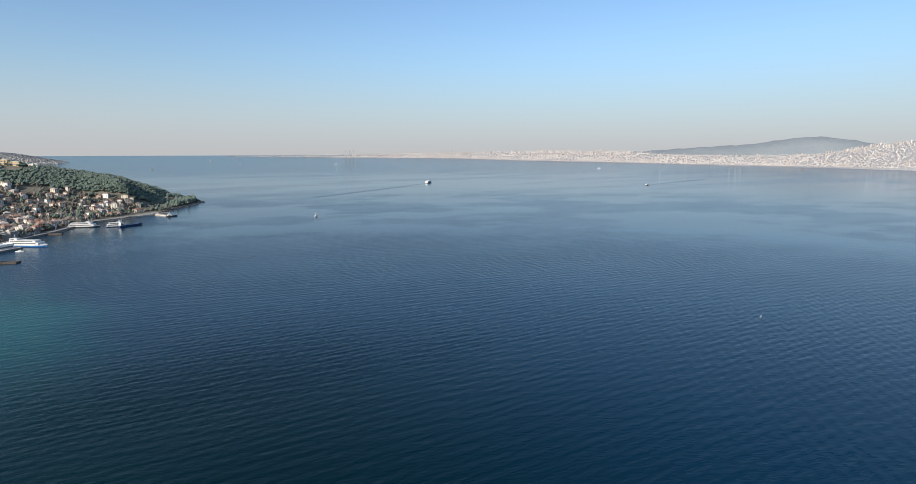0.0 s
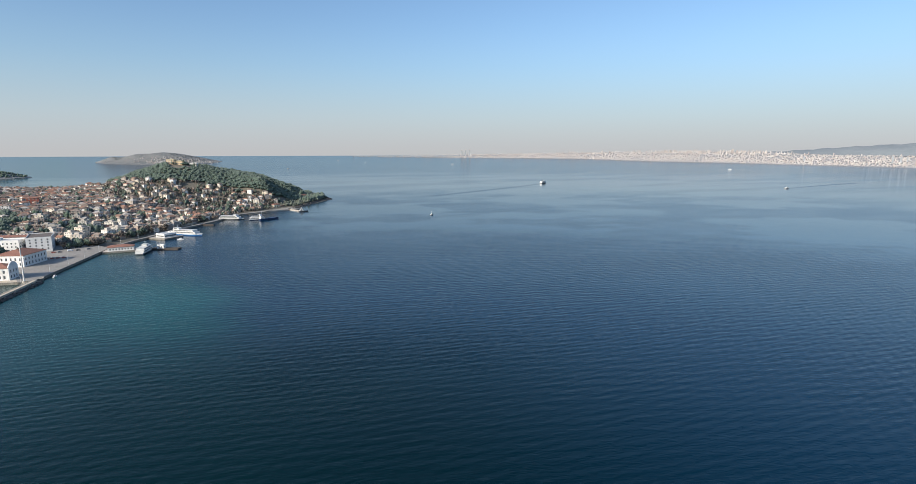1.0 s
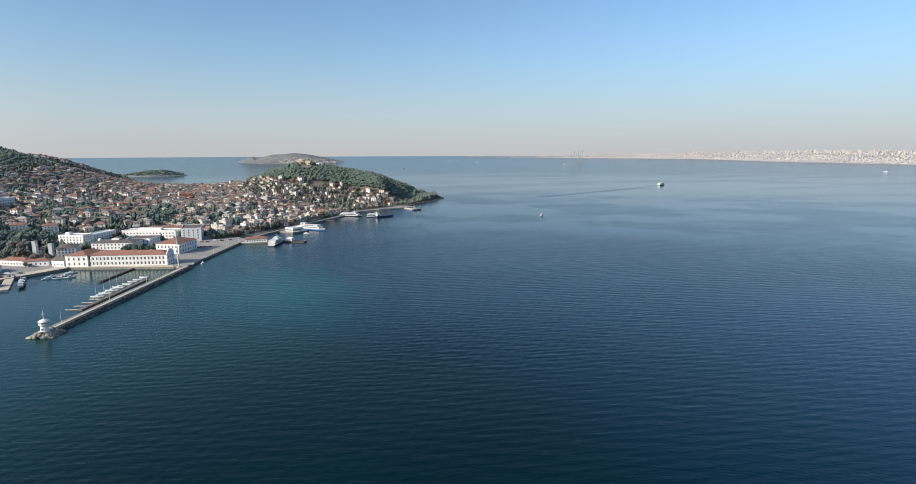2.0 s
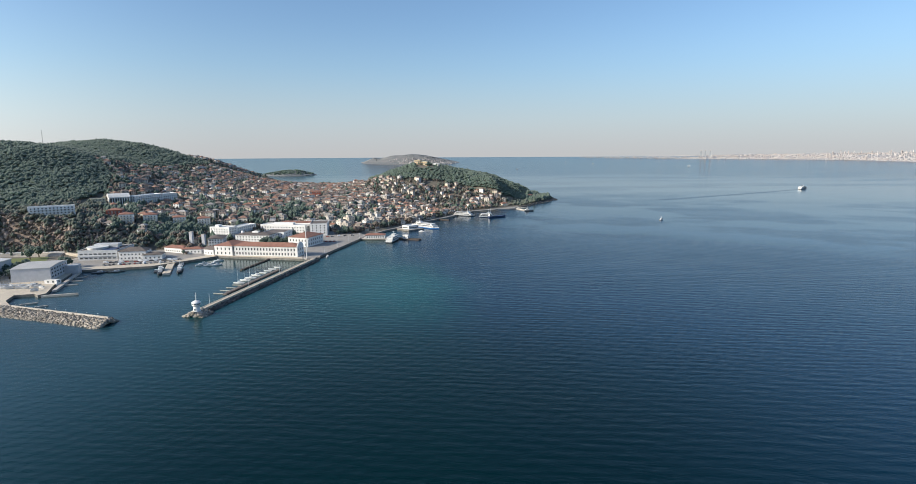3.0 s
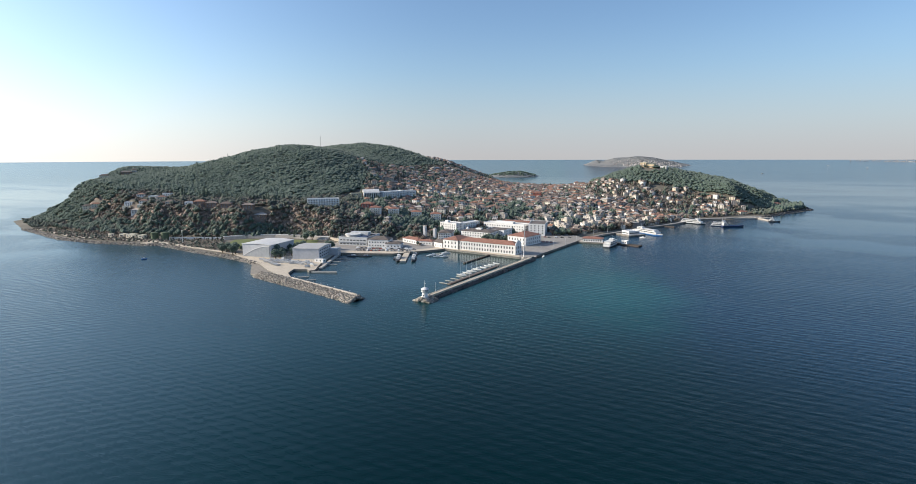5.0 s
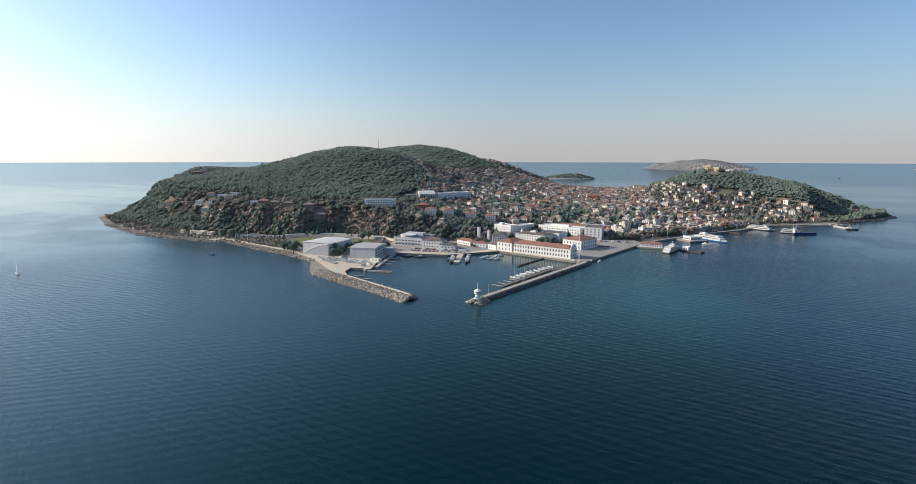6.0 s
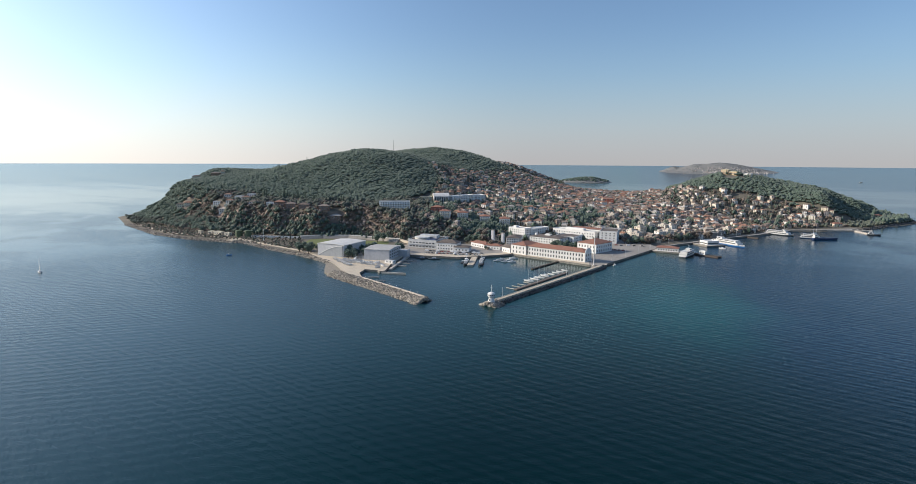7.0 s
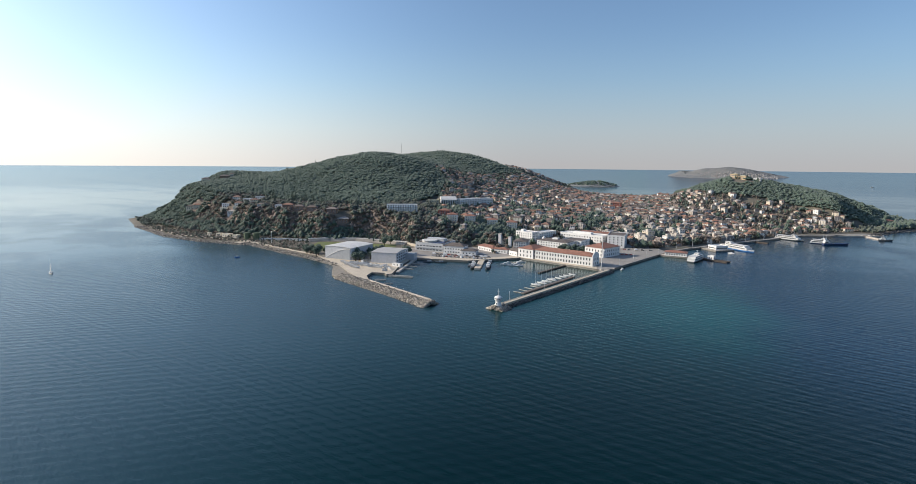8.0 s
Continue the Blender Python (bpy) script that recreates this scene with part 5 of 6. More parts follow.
ship("ferry", (-517, 783), (-496, 797), 7.5, 2.0, [(0.06, 0.88, 3.9, 2.1), (0.15, 0.78, 3.5, 1.9), (0.55, 0.72, 2.0, 1.6)], SHIPWHITE, "white passenger boat moored beside the navy-blue ship", SHIPNAVY, None, 6)
ship("cargo_boat", (-498, 783), (-482, 812), 7.0, 2.6, [(0.03, 0.26, 3.2, 2.2), (0.05, 0.2, 2.6, 1.9)], SHIPNAVY, "navy-blue coaster with white after deckhouse", None, 0.1, 9)
ship("coaster", (-497, 911), (-485, 923), 5.0, 1.8, [(0.1, 0.5, 2.2, 1.9), (0.2, 0.42, 1.6, 1.6)], SHIPDARK, "small working boat with white cabin off the point", None, None, 4)
ship("ferry", (-112, 1905), (-98, 1950), 10, 2.6, [(0.06, 0.88, 4.6, 2.3), (0.12, 0.78, 4.2, 2.0), (0.55, 0.72, 2.4, 1.7)], SHIPWHITE, "white ferry under way on the open strait", SHIPDARK, 0.4, 5)
ship("ferry", (632, 1795), (615, 1776), 5, 1.5, [(0.10, 0.74, 2.2, 1.6), (0.25, 0.5, 1.6, 1.3)], SHIPWHITE, "white fast ferry heading across the strait", SHIPDARK, None, 4)
ship("motor_yacht", (-242, 917), (-245, 909), 2.6, 0.9, [(0.1, 0.62, 1.0, 0.9), (0.25, 0.5, 0.8, 0.7)], SHIPWHITE, "white motor boat lying off the island", None, None, 4)
for left, dip, L in ((29.44, -1.64, 30), (12.67, -1.3, 46), (-14.54, -1.69, 40), (21.74, -1.07, 34), (-32.34, -1.58, 60), (24.5, -0.85, 30)):
    c = far(left, EYE_Z / math.tan(radians(-dip)))
    k = math.hypot(c.x, c.y) * math.tan(radians(-dip)) / EYE_Z
    L *= 0.42 * k + 0.1
    t = radians(left + rng.uniform(-30, 30))
    v = Vector((math.cos(t), math.sin(t))) * L / 2
    o = ship("distant_ship", (c.x - v.x, c.y - v.y), (c.x + v.x, c.y + v.y), L * 0.2, L * 0.06, [(0.1, 0.8, L * 0.09, L * 0.07), (0.3, 0.7, L * 0.07, L * 0.06)] if left > -30 else [(0.05, 0.2, L * 0.06, L * 0.05)], SHIPWHITE if left > -30 else BRICKISH, "small white ship far out on the strait" if L < 50 else "long low rusty cargo ship far out on the strait", None, None, L * 0.1, "ships on the strait")
    o.location.z = c.z


def small_boat(m, L, label, cabin=True, hull=SHIPWHITE, group="small boats"):
    ob = thing("motor_boat", m, label, "boat", group)
    hull_shape(L, L * 0.32, 0.9, 0.3).link("hull", [hull], ob)
    if cabin:
        c = deckhouse(-L * 0.15, L * 0.22, L * 0.11, 0.9, 2.1, 0.5, 0.2).link("cabin", [SHIPWHITE if hull != SHIPDARK else PANEL], ob)
        Shape().box(L * 0.02, L * 0.12, -L * 0.112, L * 0.112, 1.45, 1.85).link("window", [GLASS], c)
    return ob


def sailing_boat(m, L, mast, label, sail=False):
    ob = thing("sailing_boat", m, label, "boat", "sailing boats")
    hull_shape(L, L * 0.3, 0.9, 0.3, 0.4, 0.7).link("hull", [SHIPWHITE], ob)
    deckhouse(-L * 0.1, L * 0.2, L * 0.09, 0.9, 1.5, 0.5, 0.2).link("cabin", [SHIPWHITE], ob)
    Shape().tube(L * 0.08, 0, 0.8, mast, 0.12, 0.06, 6).link("mast", [STEEL], ob)
    Shape().box(-L * 0.36, L * 0.08, -0.12, 0.12, 1.9, 2.3).link("boom", [SHIPWHITE], ob)
    if sail:
        Shape().prism([(-L * 0.34, -0.03, 2.3), (L * 0.06, -0.03, 2.3), (L * 0.06, 0.03, 2.3), (-L * 0.34, 0.03, 2.3)],
                      [(L * 0.03, -0.02, mast - 0.6), (L * 0.06, -0.02, mast - 0.6), (L * 0.06, 0.02, mast - 0.6), (L * 0.03, 0.02, mast - 0.6)]).link("sail", [SHIPWHITE], ob)
    return ob


SIDE = math.degrees(math.atan2(-NRM.y, -NRM.x))
for x, y, h in ((-417.5, 258, 11.5), (-422, 267, 11), (-426, 275, 12), (-431, 284, 11)):
    sailing_boat(pose(x - 2, y, 0, 0, 0, SIDE + rng.uniform(-6, 6)), 9.5, h, "white sailing yacht moored at the pontoon with sails furled")
for x, y in ((-435, 294), (-439, 302), (-442, 309), (-445, 317)):
    small_boat(pose(x - 2, y, 0, 0, 0, SIDE + rng.uniform(-6, 6)), 7.5, "small white open boat at the pontoon", False)
for x, y, r in ((-521, 279, 70), (-513, 284, 60), (-519, 294, 75), (-527, 303, 50), (-508, 290, 64), (-526, 286, 60)):
    small_boat(pose(x, y, 0, 0, 0, r), rng.uniform(7.5, 10.5), "white motor boat moored in the harbour")
for x, y, r, h in ((-528, 240, 150, SHIPDARK), (-538, 270, 150, SHIPDARK), (-566, 206, 60, SHIPDARK), (-557, 217, 60, SHIPDARK)):
    small_boat(pose(x, y, 0, 0, 0, r), rng.uniform(11, 15), "dark-hulled launch lying at the harbour pier", True, h)
for p, q in (((-531, 247), (-509, 233)), ((-522, 261), (-501, 247))):
    ship("patrol_boat", p, q, 4.6, 1.5, [(0.15, 0.6, 1.7, 1.9), (0.28, 0.5, 1.3, 1.5)], SHIPDARK, "dark grey patrol boat lying at the harbour pier", None, None, 5, "patrol boats")
small_boat(pose(-487, 588, 0, 0, 0, 200), 8.0, "white motor boat passing the blue ferry")
small_boat(pose(-450, 383, 0, 0, 0, 110), 5.0, "small white launch beside the plaza wall")
small_boat(pose(204, 349, 0, 0, 0, 40), 2.0, "tiny grey skiff alone on open water", False, PANEL)
sailing_boat(pose(-638, -165, 0, 0, 0, 20), 11.0, 15.0, "lone white sailing boat under way", True)
small_boat(pose(-671, 6, 0, 0, 0, 90), 5.5, "small blue and white boat off the shore", True, SHIPBLUE)
for i in range(16):
    p = Vector((-566, 902)).lerp(Vector((-541, 958)), i / 15) + Vector((rng.uniform(-3, 3), rng.uniform(-2, 2)))
    small_boat(pose(p.x + 9, p.y, 0, 0, 0, rng.uniform(-30, 30)), rng.uniform(6, 10), "white boat in the crowded small harbour")

# ---------------------------------------------------------------- houses of the town
TOWN = [(-640, 318), (-602, 415), (-546, 522), (-556, 640), (-566, 735), (-588, 850), (-572, 895), (-562, 965), (-572, 1012), (-604, 1010), (-640, 990),
        (-678, 982), (-727, 967), (-764, 930), (-796, 902), (-857, 901), (-900, 890), (-960, 930), (-1060, 1050), (-1250, 1100), (-1380, 960),
        (-1380, 850), (-1301, 739), (-1201, 600), (-1142, 481), (-1107, 411), (-994, 396), (-893, 345), (-800, 300), (-720, 255)]
rng = random.Random(4)
WIN_HOUSE = window_mesh("house_window", 1.2, 1.5, WHITE)


def house_model(w, d, n, kind, label):
    """A house centred on its origin, n storeys; sunk into the slope by its base."""
    h = n * 2.5
    ob = thing("house", Matrix.Identity(4), label, "house", "houses of the town")
    Shape().box(-w / 2, w / 2, -d / 2, d / 2, -5, h).link("wall", [HOUSEWALL], ob)
    r = Shape()
    if kind == "hip":
        r.hip(-w / 2, w / 2, -d / 2, d / 2, h + 0.25, min(w, d) * 0.27, 0.6)
        r.link("roof", [HOUSEROOF], ob)
    elif kind == "gable":
        r.gable(-w / 2, w / 2, -d / 2, d / 2, h, d * 0.24, 0.5, 0, wall=1)
        r.link("roof", [HOUSEROOF, HOUSEWALL], ob)
    else:
        r.box(-w / 2 - 0.2, w / 2 + 0.2, -d / 2 - 0.2, d / 2 + 0.2, h, h + 0.5)
        r.box(-w / 4, w / 6, -d / 4, d / 4, h + 0.5, h + 2.8)
        r.link("roof", [CONCRETE], ob)
    if kind != "flat":
        Shape().box(w * 0.2, w * 0.2 + 0.8, -0.4, 0.4, h, h + 2.6).link("chimney", [CREAM], ob)
    k = 3 if w > 9 else 2
    for z in [0.7 + 2.5 * i for i in range(n)][-2:]:
        for i in range(k):
            x = ((i + 0.5) / k - 0.5) * (w - 1.2)
            placed(ob, "window", WIN_HOUSE, pose(x, -d / 2, z))
        for i in range(2):
            y = ((i + 0.5) / 2 - 0.5) * (d - 1.2)
            placed(ob, "window", WIN_HOUSE, pose(w / 2, y, z, 0, 0, 90))
    return ob


MODELS = [house_model(*a) for a in (
    (7.5, 7, 3, "hip", "three-storey plastered house with a tiled hip roof"), (9.5, 8, 2, "hip", "broad two-storey house with a tiled hip roof"),
    (6.5, 8.5, 3, "gable", "narrow three-storey house with a gabled tile roof"), (11, 9, 4, "flat", "four-storey plastered block with a flat roof and roof cabin"),
    (8.5, 7.5, 3, "gable", "three-storey gabled house with brown tiles"), (10.5, 9, 3, "hip", "three-storey house with a low hip roof"))]
sites = []
STEP = 10.6
for i in range(81):
    for j in range(83):
        x, y = -1390 + STEP * i + rng.uniform(-3.4, 3.4) + 14 * math.sin(j * 0.31 + i * 0.05), 240 + STEP * j + rng.uniform(-3.4, 3.4) + 12 * math.sin(i * 0.27)
        pick = (rng.random(), rng.randrange(6), rng.uniform(-14, 14))
        sites.append((x, y, *pick))
inside = inside_by(TOWN, [q[0] for q in sites], [q[1] for q in sites])
zs = height([q[0] for q in sites], [q[1] for q in sites])
green = ripple(np.array([q[0] for q in sites]), np.array([q[1] for q in sites]), 38)
GROVES = [[(-722, 322), (-708, 389), (-672, 378), (-655, 330), (-670, 300)], [(-820, 440), (-835, 482), (-750, 436), (-748, 395)], [(-765, 565), (-770, 612), (-690, 548), (-688, 505)], [(-640, 560), (-646, 585), (-606, 600), (-600, 575)],
          [(-712, 337), (-697, 362), (-666, 374), (-650, 340), (-662, 304), (-690, 300)], [(-846, 494), (-877, 546), (-800, 500), (-784, 478)], [(-712, 503), (-690, 536), (-664, 520), (-662, 496)],
          [(-800, 300), (-800, 350), (-770, 345), (-752, 312), (-752, 290)]]
sx, sy = [q[0] for q in sites], [q[1] for q in sites]
shade = np.max([inside_by(p, sx, sy) for p in GROVES], axis=0)
HOMES = []
for (x, y, chance, kind, jit), dep, z, g, sh in zip(sites, inside, zs, green, shade):
    if sh > 0 and chance > 0.12:
        continue
    if dep < 3 or chance > 0.80 or g > 0.62 or any((x - a) ** 2 + (y - b) ** 2 < (r + 4) ** 2 for a, b, r in TAKEN):
        continue
    if math.hypot(x + 738, y - 928) < 28 or math.hypot(x + 650, y - 965) < 12:
        continue
    if x < -1000 and kind == 3:
        kind = 0
    if x < -690 and y < 640 and chance > 0.52:          # the shadier, leafier part under the big hill
        continue
    thin = 0.48 if (y > 820 and x > -800) or z > 70 else 1.0      # gardens on the upper slopes
    if chance > 0.80 * thin:
        continue
    HOMES.append((math.hypot(x + 545, y - 560) + (0 if y > 420 else 60), x, y, z, kind, 15 + 38 * math.sin(x * 0.011 + y * 0.007) + 1.6 * jit))
for i in range(80):                                # pale villas along the ridge behind the saddle
    u = rng.random()
    x, y = -1490 - 80 * u + rng.uniform(-12, 22), 990 - 150 * u + rng.uniform(-14, 8)
    HOMES.append((math.hypot(x + 545, y - 560), x, y, ground(x, y) - 1.5, rng.choice((0, 1, 4)), rng.uniform(-20, 40)))
HOMES.sort()
used = set()
for _, x, y, z, kind, rot in HOMES[:180]:
    m = pose(x, y, z, 0, 0, rot) @ Matrix.Diagonal((rng.uniform(0.8, 1.2), rng.uniform(0.8, 1.2), rng.choice((0.72, 0.85, 1.0, 1.0)), 1)) @ Matrix.Scale(0.82 if y > 800 else 1.0, 4)
    if kind not in used:
        used.add(kind)
        MODELS[kind].matrix_world = m
    else:
        copy_thing(MODELS[kind], m)

# the rest of the town, too far and too many to tell apart
wallsh, roofsh, winsh = Shape(), Shape(), Shape()
for _, x, y, z, kind, rot in HOMES[180:]:
    w, d, n = ((7.5, 7, 3), (9, 8, 2), (6.5, 8.5, 3), (10, 8.5, 4), (8, 7, 3), (10.5, 8.5, 3))[kind]
    w, d, n = w * rng.uniform(0.85, 1.25), d * rng.uniform(0.85, 1.2), n - rng.choice((0, 0, 0, 1))
    h = 2.45 * n
    m = pose(x, y, z - 0.2, 0, 0, rot) @ Matrix.Scale(0.82 if y > 800 and x > -900 else 1.0, 4)
    wallsh.faces([m @ Vector(p) for p in [(a * w / 2, b * d / 2, c) for c in (-5, h) for a, b in ((-1, -1), (1, -1), (1, 1), (-1, 1))]],
                 [(0, 1, 5, 4), (1, 2, 6, 5), (2, 3, 7, 6), (3, 0, 4, 7), (4, 5, 6, 7)])
    t = Shape().hip(-w / 2, w / 2, -d / 2, d / 2, h + 0.25, min(w, d) * 0.27, 0.5)
    roofsh.faces([m @ Vector(p) for p in t.v], t.f)
    for zz in (0.6 + 2.45 * k for k in range(n)):
        for u in (-0.26, 0.26):
            for a in (0, 1):
                c = Vector((u * w, -d / 2 - 0.03, zz)) if a == 0 else Vector((w / 2 + 0.03, u * d, zz))
                e = Vector((0.6, 0, 0)) if a == 0 else Vector((0, 0.6, 0))
                winsh.poly([m @ (c - e), m @ (c + e), m @ (c + e + Vector((0, 0, 1.5))), m @ (c - e + Vector((0, 0, 1.5)))])
for sh, name, mt, lab in ((wallsh, "town_walls", TOWNWALL, "plastered walls of the crowded upper town"), (roofsh, "town_roofs", TOWNROOF, "brown tiled roofs of the crowded upper town"), (winsh, "town_windows", GLASS, "dark windows of the crowded upper town")):
    tagged(sh.link(name, [mt]), lab, "houses", kind="stuff")

# ---------------------------------------------------------------- woods and trees
WOOD_A = [(-1070, -110), (-992, -58), (-1003, -6), (-969, 47), (-903, 96), (-859, 143), (-825, 191), (-819, 226), (-835, 285), (-893, 345), (-994, 400), (-1107, 415),
          (-1150, 470), (-1201, 600), (-1301, 739), (-1372, 838), (-1460, 800), (-1600, 760), (-1700, 600), (-1560, 200), (-1400, -60), (-1200, -155)]
WOOD_B = [(-896, 900), (-857, 901), (-796, 902), (-764, 930), (-727, 967), (-678, 987), (-645, 994), (-612, 1010), (-600, 1050), (-588, 1110), (-567, 1172), (-638, 1260), (-764, 1325),
          (-890, 1300), (-960, 1150), (-960, 960)]
CLIFF = [(-1060, -118), (-940, -62), (-890, -18), (-829, 48), (-773, 108), (-753, 181), (-671, 232), (-640, 280), (-690, 330), (-800, 320), (-835, 285), (-819, 226),
         (-825, 191), (-859, 143), (-903, 96), (-969, 47), (-1003, -6), (-992, -58), (-1070, -110)]


def free(x, y, pad=2.0):
    return not any((x - a) ** 2 + (y - b) ** 2 < (r * 0.8 + pad) ** 2 for a, b, r in TAKEN)


def sow(poly, step, seed, keep=1.0):
    r = np.random.RandomState(seed)
    p = np.array(poly, float)
    gx, gy = np.meshgrid(np.arange(p[:, 0].min(), p[:, 0].max(), step), np.arange(p[:, 1].min(), p[:, 1].max(), step))
    gx = gx.ravel() + (r.rand(gx.size) - 0.5) * step * 0.9
    gy = gy.ravel() + (r.rand(gy.size) - 0.5) * step * 0.9
    ok = (inside_by(poly, gx, gy) > 1.0) & (r.rand(gx.size) < keep)
    gx, gy = gx[ok], gy[ok]
    return gx, gy, height(gx, gy), r


def woods(name, polys, label, material, step, lo, hi, keep=1.0, seed=1, check=False, sub=1, squat=0.8, rough=0.3, clumps=1, lift=0.5):
    """A stand of crowns, each one lump or a tuft of several clumps round its top."""
    spots = []
    for i, poly in enumerate(polys):
        gx, gy, gz, r = sow(poly, step, seed + i, keep)
        for x, y, z in zip(gx, gy, gz):
            a = r.uniform(lo, hi)
            if check and not free(x, y, a * 0.6):
                continue
            top = z + a * (0.8 + lift * r.rand())
            if clumps == 1 or math.hypot(x, y) > 1560:
                spots.append((x, y, top, a * r.uniform(0.85, 1.15), a * r.uniform(0.85, 1.15), a * squat * r.uniform(0.85, 1.25)))
                continue
            turn = r.rand() * TAU
            for k in range(clumps):
                q = a * (r.uniform(0.46, 0.68) if clumps < 5 else r.uniform(0.46, 0.66))
                t = turn + TAU * k / max(1, clumps - 1) + r.uniform(-0.4, 0.4)
                off = a * r.uniform(0.38, 0.72) if k else 0.0
                spots.append((x + off * math.cos(t), y + off * math.sin(t), top + (a * 0.6 * lift if k == 0 else a * lift * r.uniform(-0.5, 0.3)), q * 1.1, q * 1.1, q * squat))
    ob = new(name, lumps(name, spots, [material], sub, rough, seed))
    return tagged(ob, label, "woods", kind="stuff")


woods("pine_wood", [WOOD_A], "dense dark green pine wood covering the hill", PINE, 5.1, 2.9, 4.3, 0.99, 21, True, sub=0, squat=0.95, rough=0.4, clumps=6, lift=0.3)
woods("pine_wood", [WOOD_B], "pine wood on the second hill", PINE, 4.9, 2.7, 4.1, 0.98, 31, True, sub=0, squat=0.95, rough=0.4, clumps=6, lift=0.35)
woods("pine_grove", GROVES, "dark groves of tall pines among the houses", PINE, 5.2, 2.6, 4.6, 0.9, 91, True, sub=0, squat=1.2, rough=0.4, clumps=9, lift=0.8)
CRAG = mat("cliff_crag", (0.20, 0.155, 0.125), (0.40, 0.30, 0.235), 0.25, 0.95, island=0.35, bump=0.25, fine=5)
gx, gy, gz, r = sow(CLIFF, 5.0, 57, 1.0)
gx2, gy2 = height(gx + 3, gy), height(gx, gy + 3)
spots = []
for x, y, z, zx, zy in zip(gx, gy, gz, gx2, gy2):
    if math.hypot(zx - z, zy - z) / 3 > 0.62 and z > 6 and x > -900 and ripple(x + 40, y, 17) > -0.25 and free(x, y, 2):
        a = r.uniform(1.5, 3.4)
        spots.append((x, y, z + r.uniform(-0.6, 0.9), a * r.uniform(0.8, 1.3), a * r.uniform(0.8, 1.3), a * r.uniform(0.9, 1.7)))
tagged(new("cliff_crags", lumps("cliff_crags", spots, [CRAG], 1, 0.42, 58)), "rusty crags of bare rock on the cliff", "rock", kind="stuff")
woods("scrub", [CLIFF], "dark evergreen scrub on the cliffs", OLIVE, 5.2, 2.2, 4.4, 0.55, 41, True, sub=0, rough=0.4, squat=1.1, clumps=8)
CLIFFFOOT = [(-1040, -112), (-940, -58), (-885, -14), (-822, 56), (-768, 112), (-748, 176), (-764, 190), (-792, 122), (-846, 66), (-908, 4), (-1000, -66)]
woods("pine_grove", [CLIFFFOOT], "dark evergreens standing along the foot of the cliff", PINE, 4.8, 2.2, 4.0, 0.8, 45, True, sub=0, squat=1.3, rough=0.4, clumps=9, lift=0.8)
SHOREFLAT = [(-1050, -140), (-905, -82), (-835, -36), (-790, 12), (-700, 66), (-640, 92), (-690, 100), (-770, 100), (-829, 46), (-892, -24), (-953, -68), (-1050, -118)]
woods("scrub", [SHOREFLAT], "sparse low scrub on the flat behind the shore rocks", OLIVE, 4.2, 0.6, 1.7, 0.42, 81, True, rough=0.45)
woods("bare_trees", [SHOREFLAT], "brown dry bushes on the flat behind the shore rocks", BROWNLEAF, 4.2, 0.6, 1.6, 0.42, 83, True, rough=0.45)
woods("scrub", [[(-1052, -136), (-1120, -154), (-1200, -168), (-1200, -148), (-1072, -110), (-1052, -112)]], "dark bushes down to the rocks at the end of the cape", OLIVE, 3.6, 1.0, 2.4, 0.7, 87, True, rough=0.45)
RIDGE = [(-1385, 860), (-1470, 815), (-1610, 790), (-1640, 900), (-1560, 1040), (-1480, 1040), (-1400, 960)]
woods("scrub", [RIDGE], "green gardens along the ridge behind the saddle", OLIVE, 6.0, 1.6, 3.0, 0.55, 77, rough=0.4)
POINT = [(-545, 985), (-556, 1060), (-566, 1170), (-600, 1228), (-632, 1225), (-612, 1165), (-600, 1045), (-582, 980)]
woods("pine_grove", [[(-562, 1075), (-569, 1170), (-600, 1220), (-640, 1215), (-622, 1150), (-600, 1080)]], "tall pines standing on the point", PINE, 4.6, 2.8, 4.4, 0.8, 73, True, squat=1.5, rough=0.4)
woods("scrub", [POINT], "low scrub and pines along the wooded point", OLIVE, 4.2, 1.6, 3.2, 0.75, 71, True, rough=0.45)
woods("bare_trees", [CLIFF], "brown leafless thicket on the cliffs", BROWNLEAF, 2.9, 1.3, 2.8, 0.92, 51, True, sub=0, rough=0.4, squat=1.0, clumps=4)
spots_g, spots_b, spots_p = [], [], []
gx, gy, gz, r = sow(TOWN, 3.9, 61, 0.8)
HX = np.array([(h[1], h[2]) for h in HOMES])
for x, y, z in zip(gx, gy, gz):
    if not free(x, y, 1) or math.hypot(x + 738, y - 928) < 14 + 6 * ripple(x, y, 9) or np.min((HX[:, 0] - x) ** 2 + (HX[:, 1] - y) ** 2) < 15:
        continue
    if y > 800 and x > -800 and r.rand() < 0.40:
        continue
    a = r.uniform(1.0, 3.3)
    if r.rand() < (0.11 if y < 600 else 0.06):
        a = r.uniform(2.4, 4.2)
        spots_p.append((x, y, z + a * 1.3, a, a, a * r.uniform(1.1, 1.8)))
        continue
    (spots_g if r.rand() < (0.36 if y > 420 else 0.40) else spots_b).append((x, y, z + a * 1.1, a, a * r.uniform(0.8, 1.2), a * r.uniform(0.9, 1.6)))
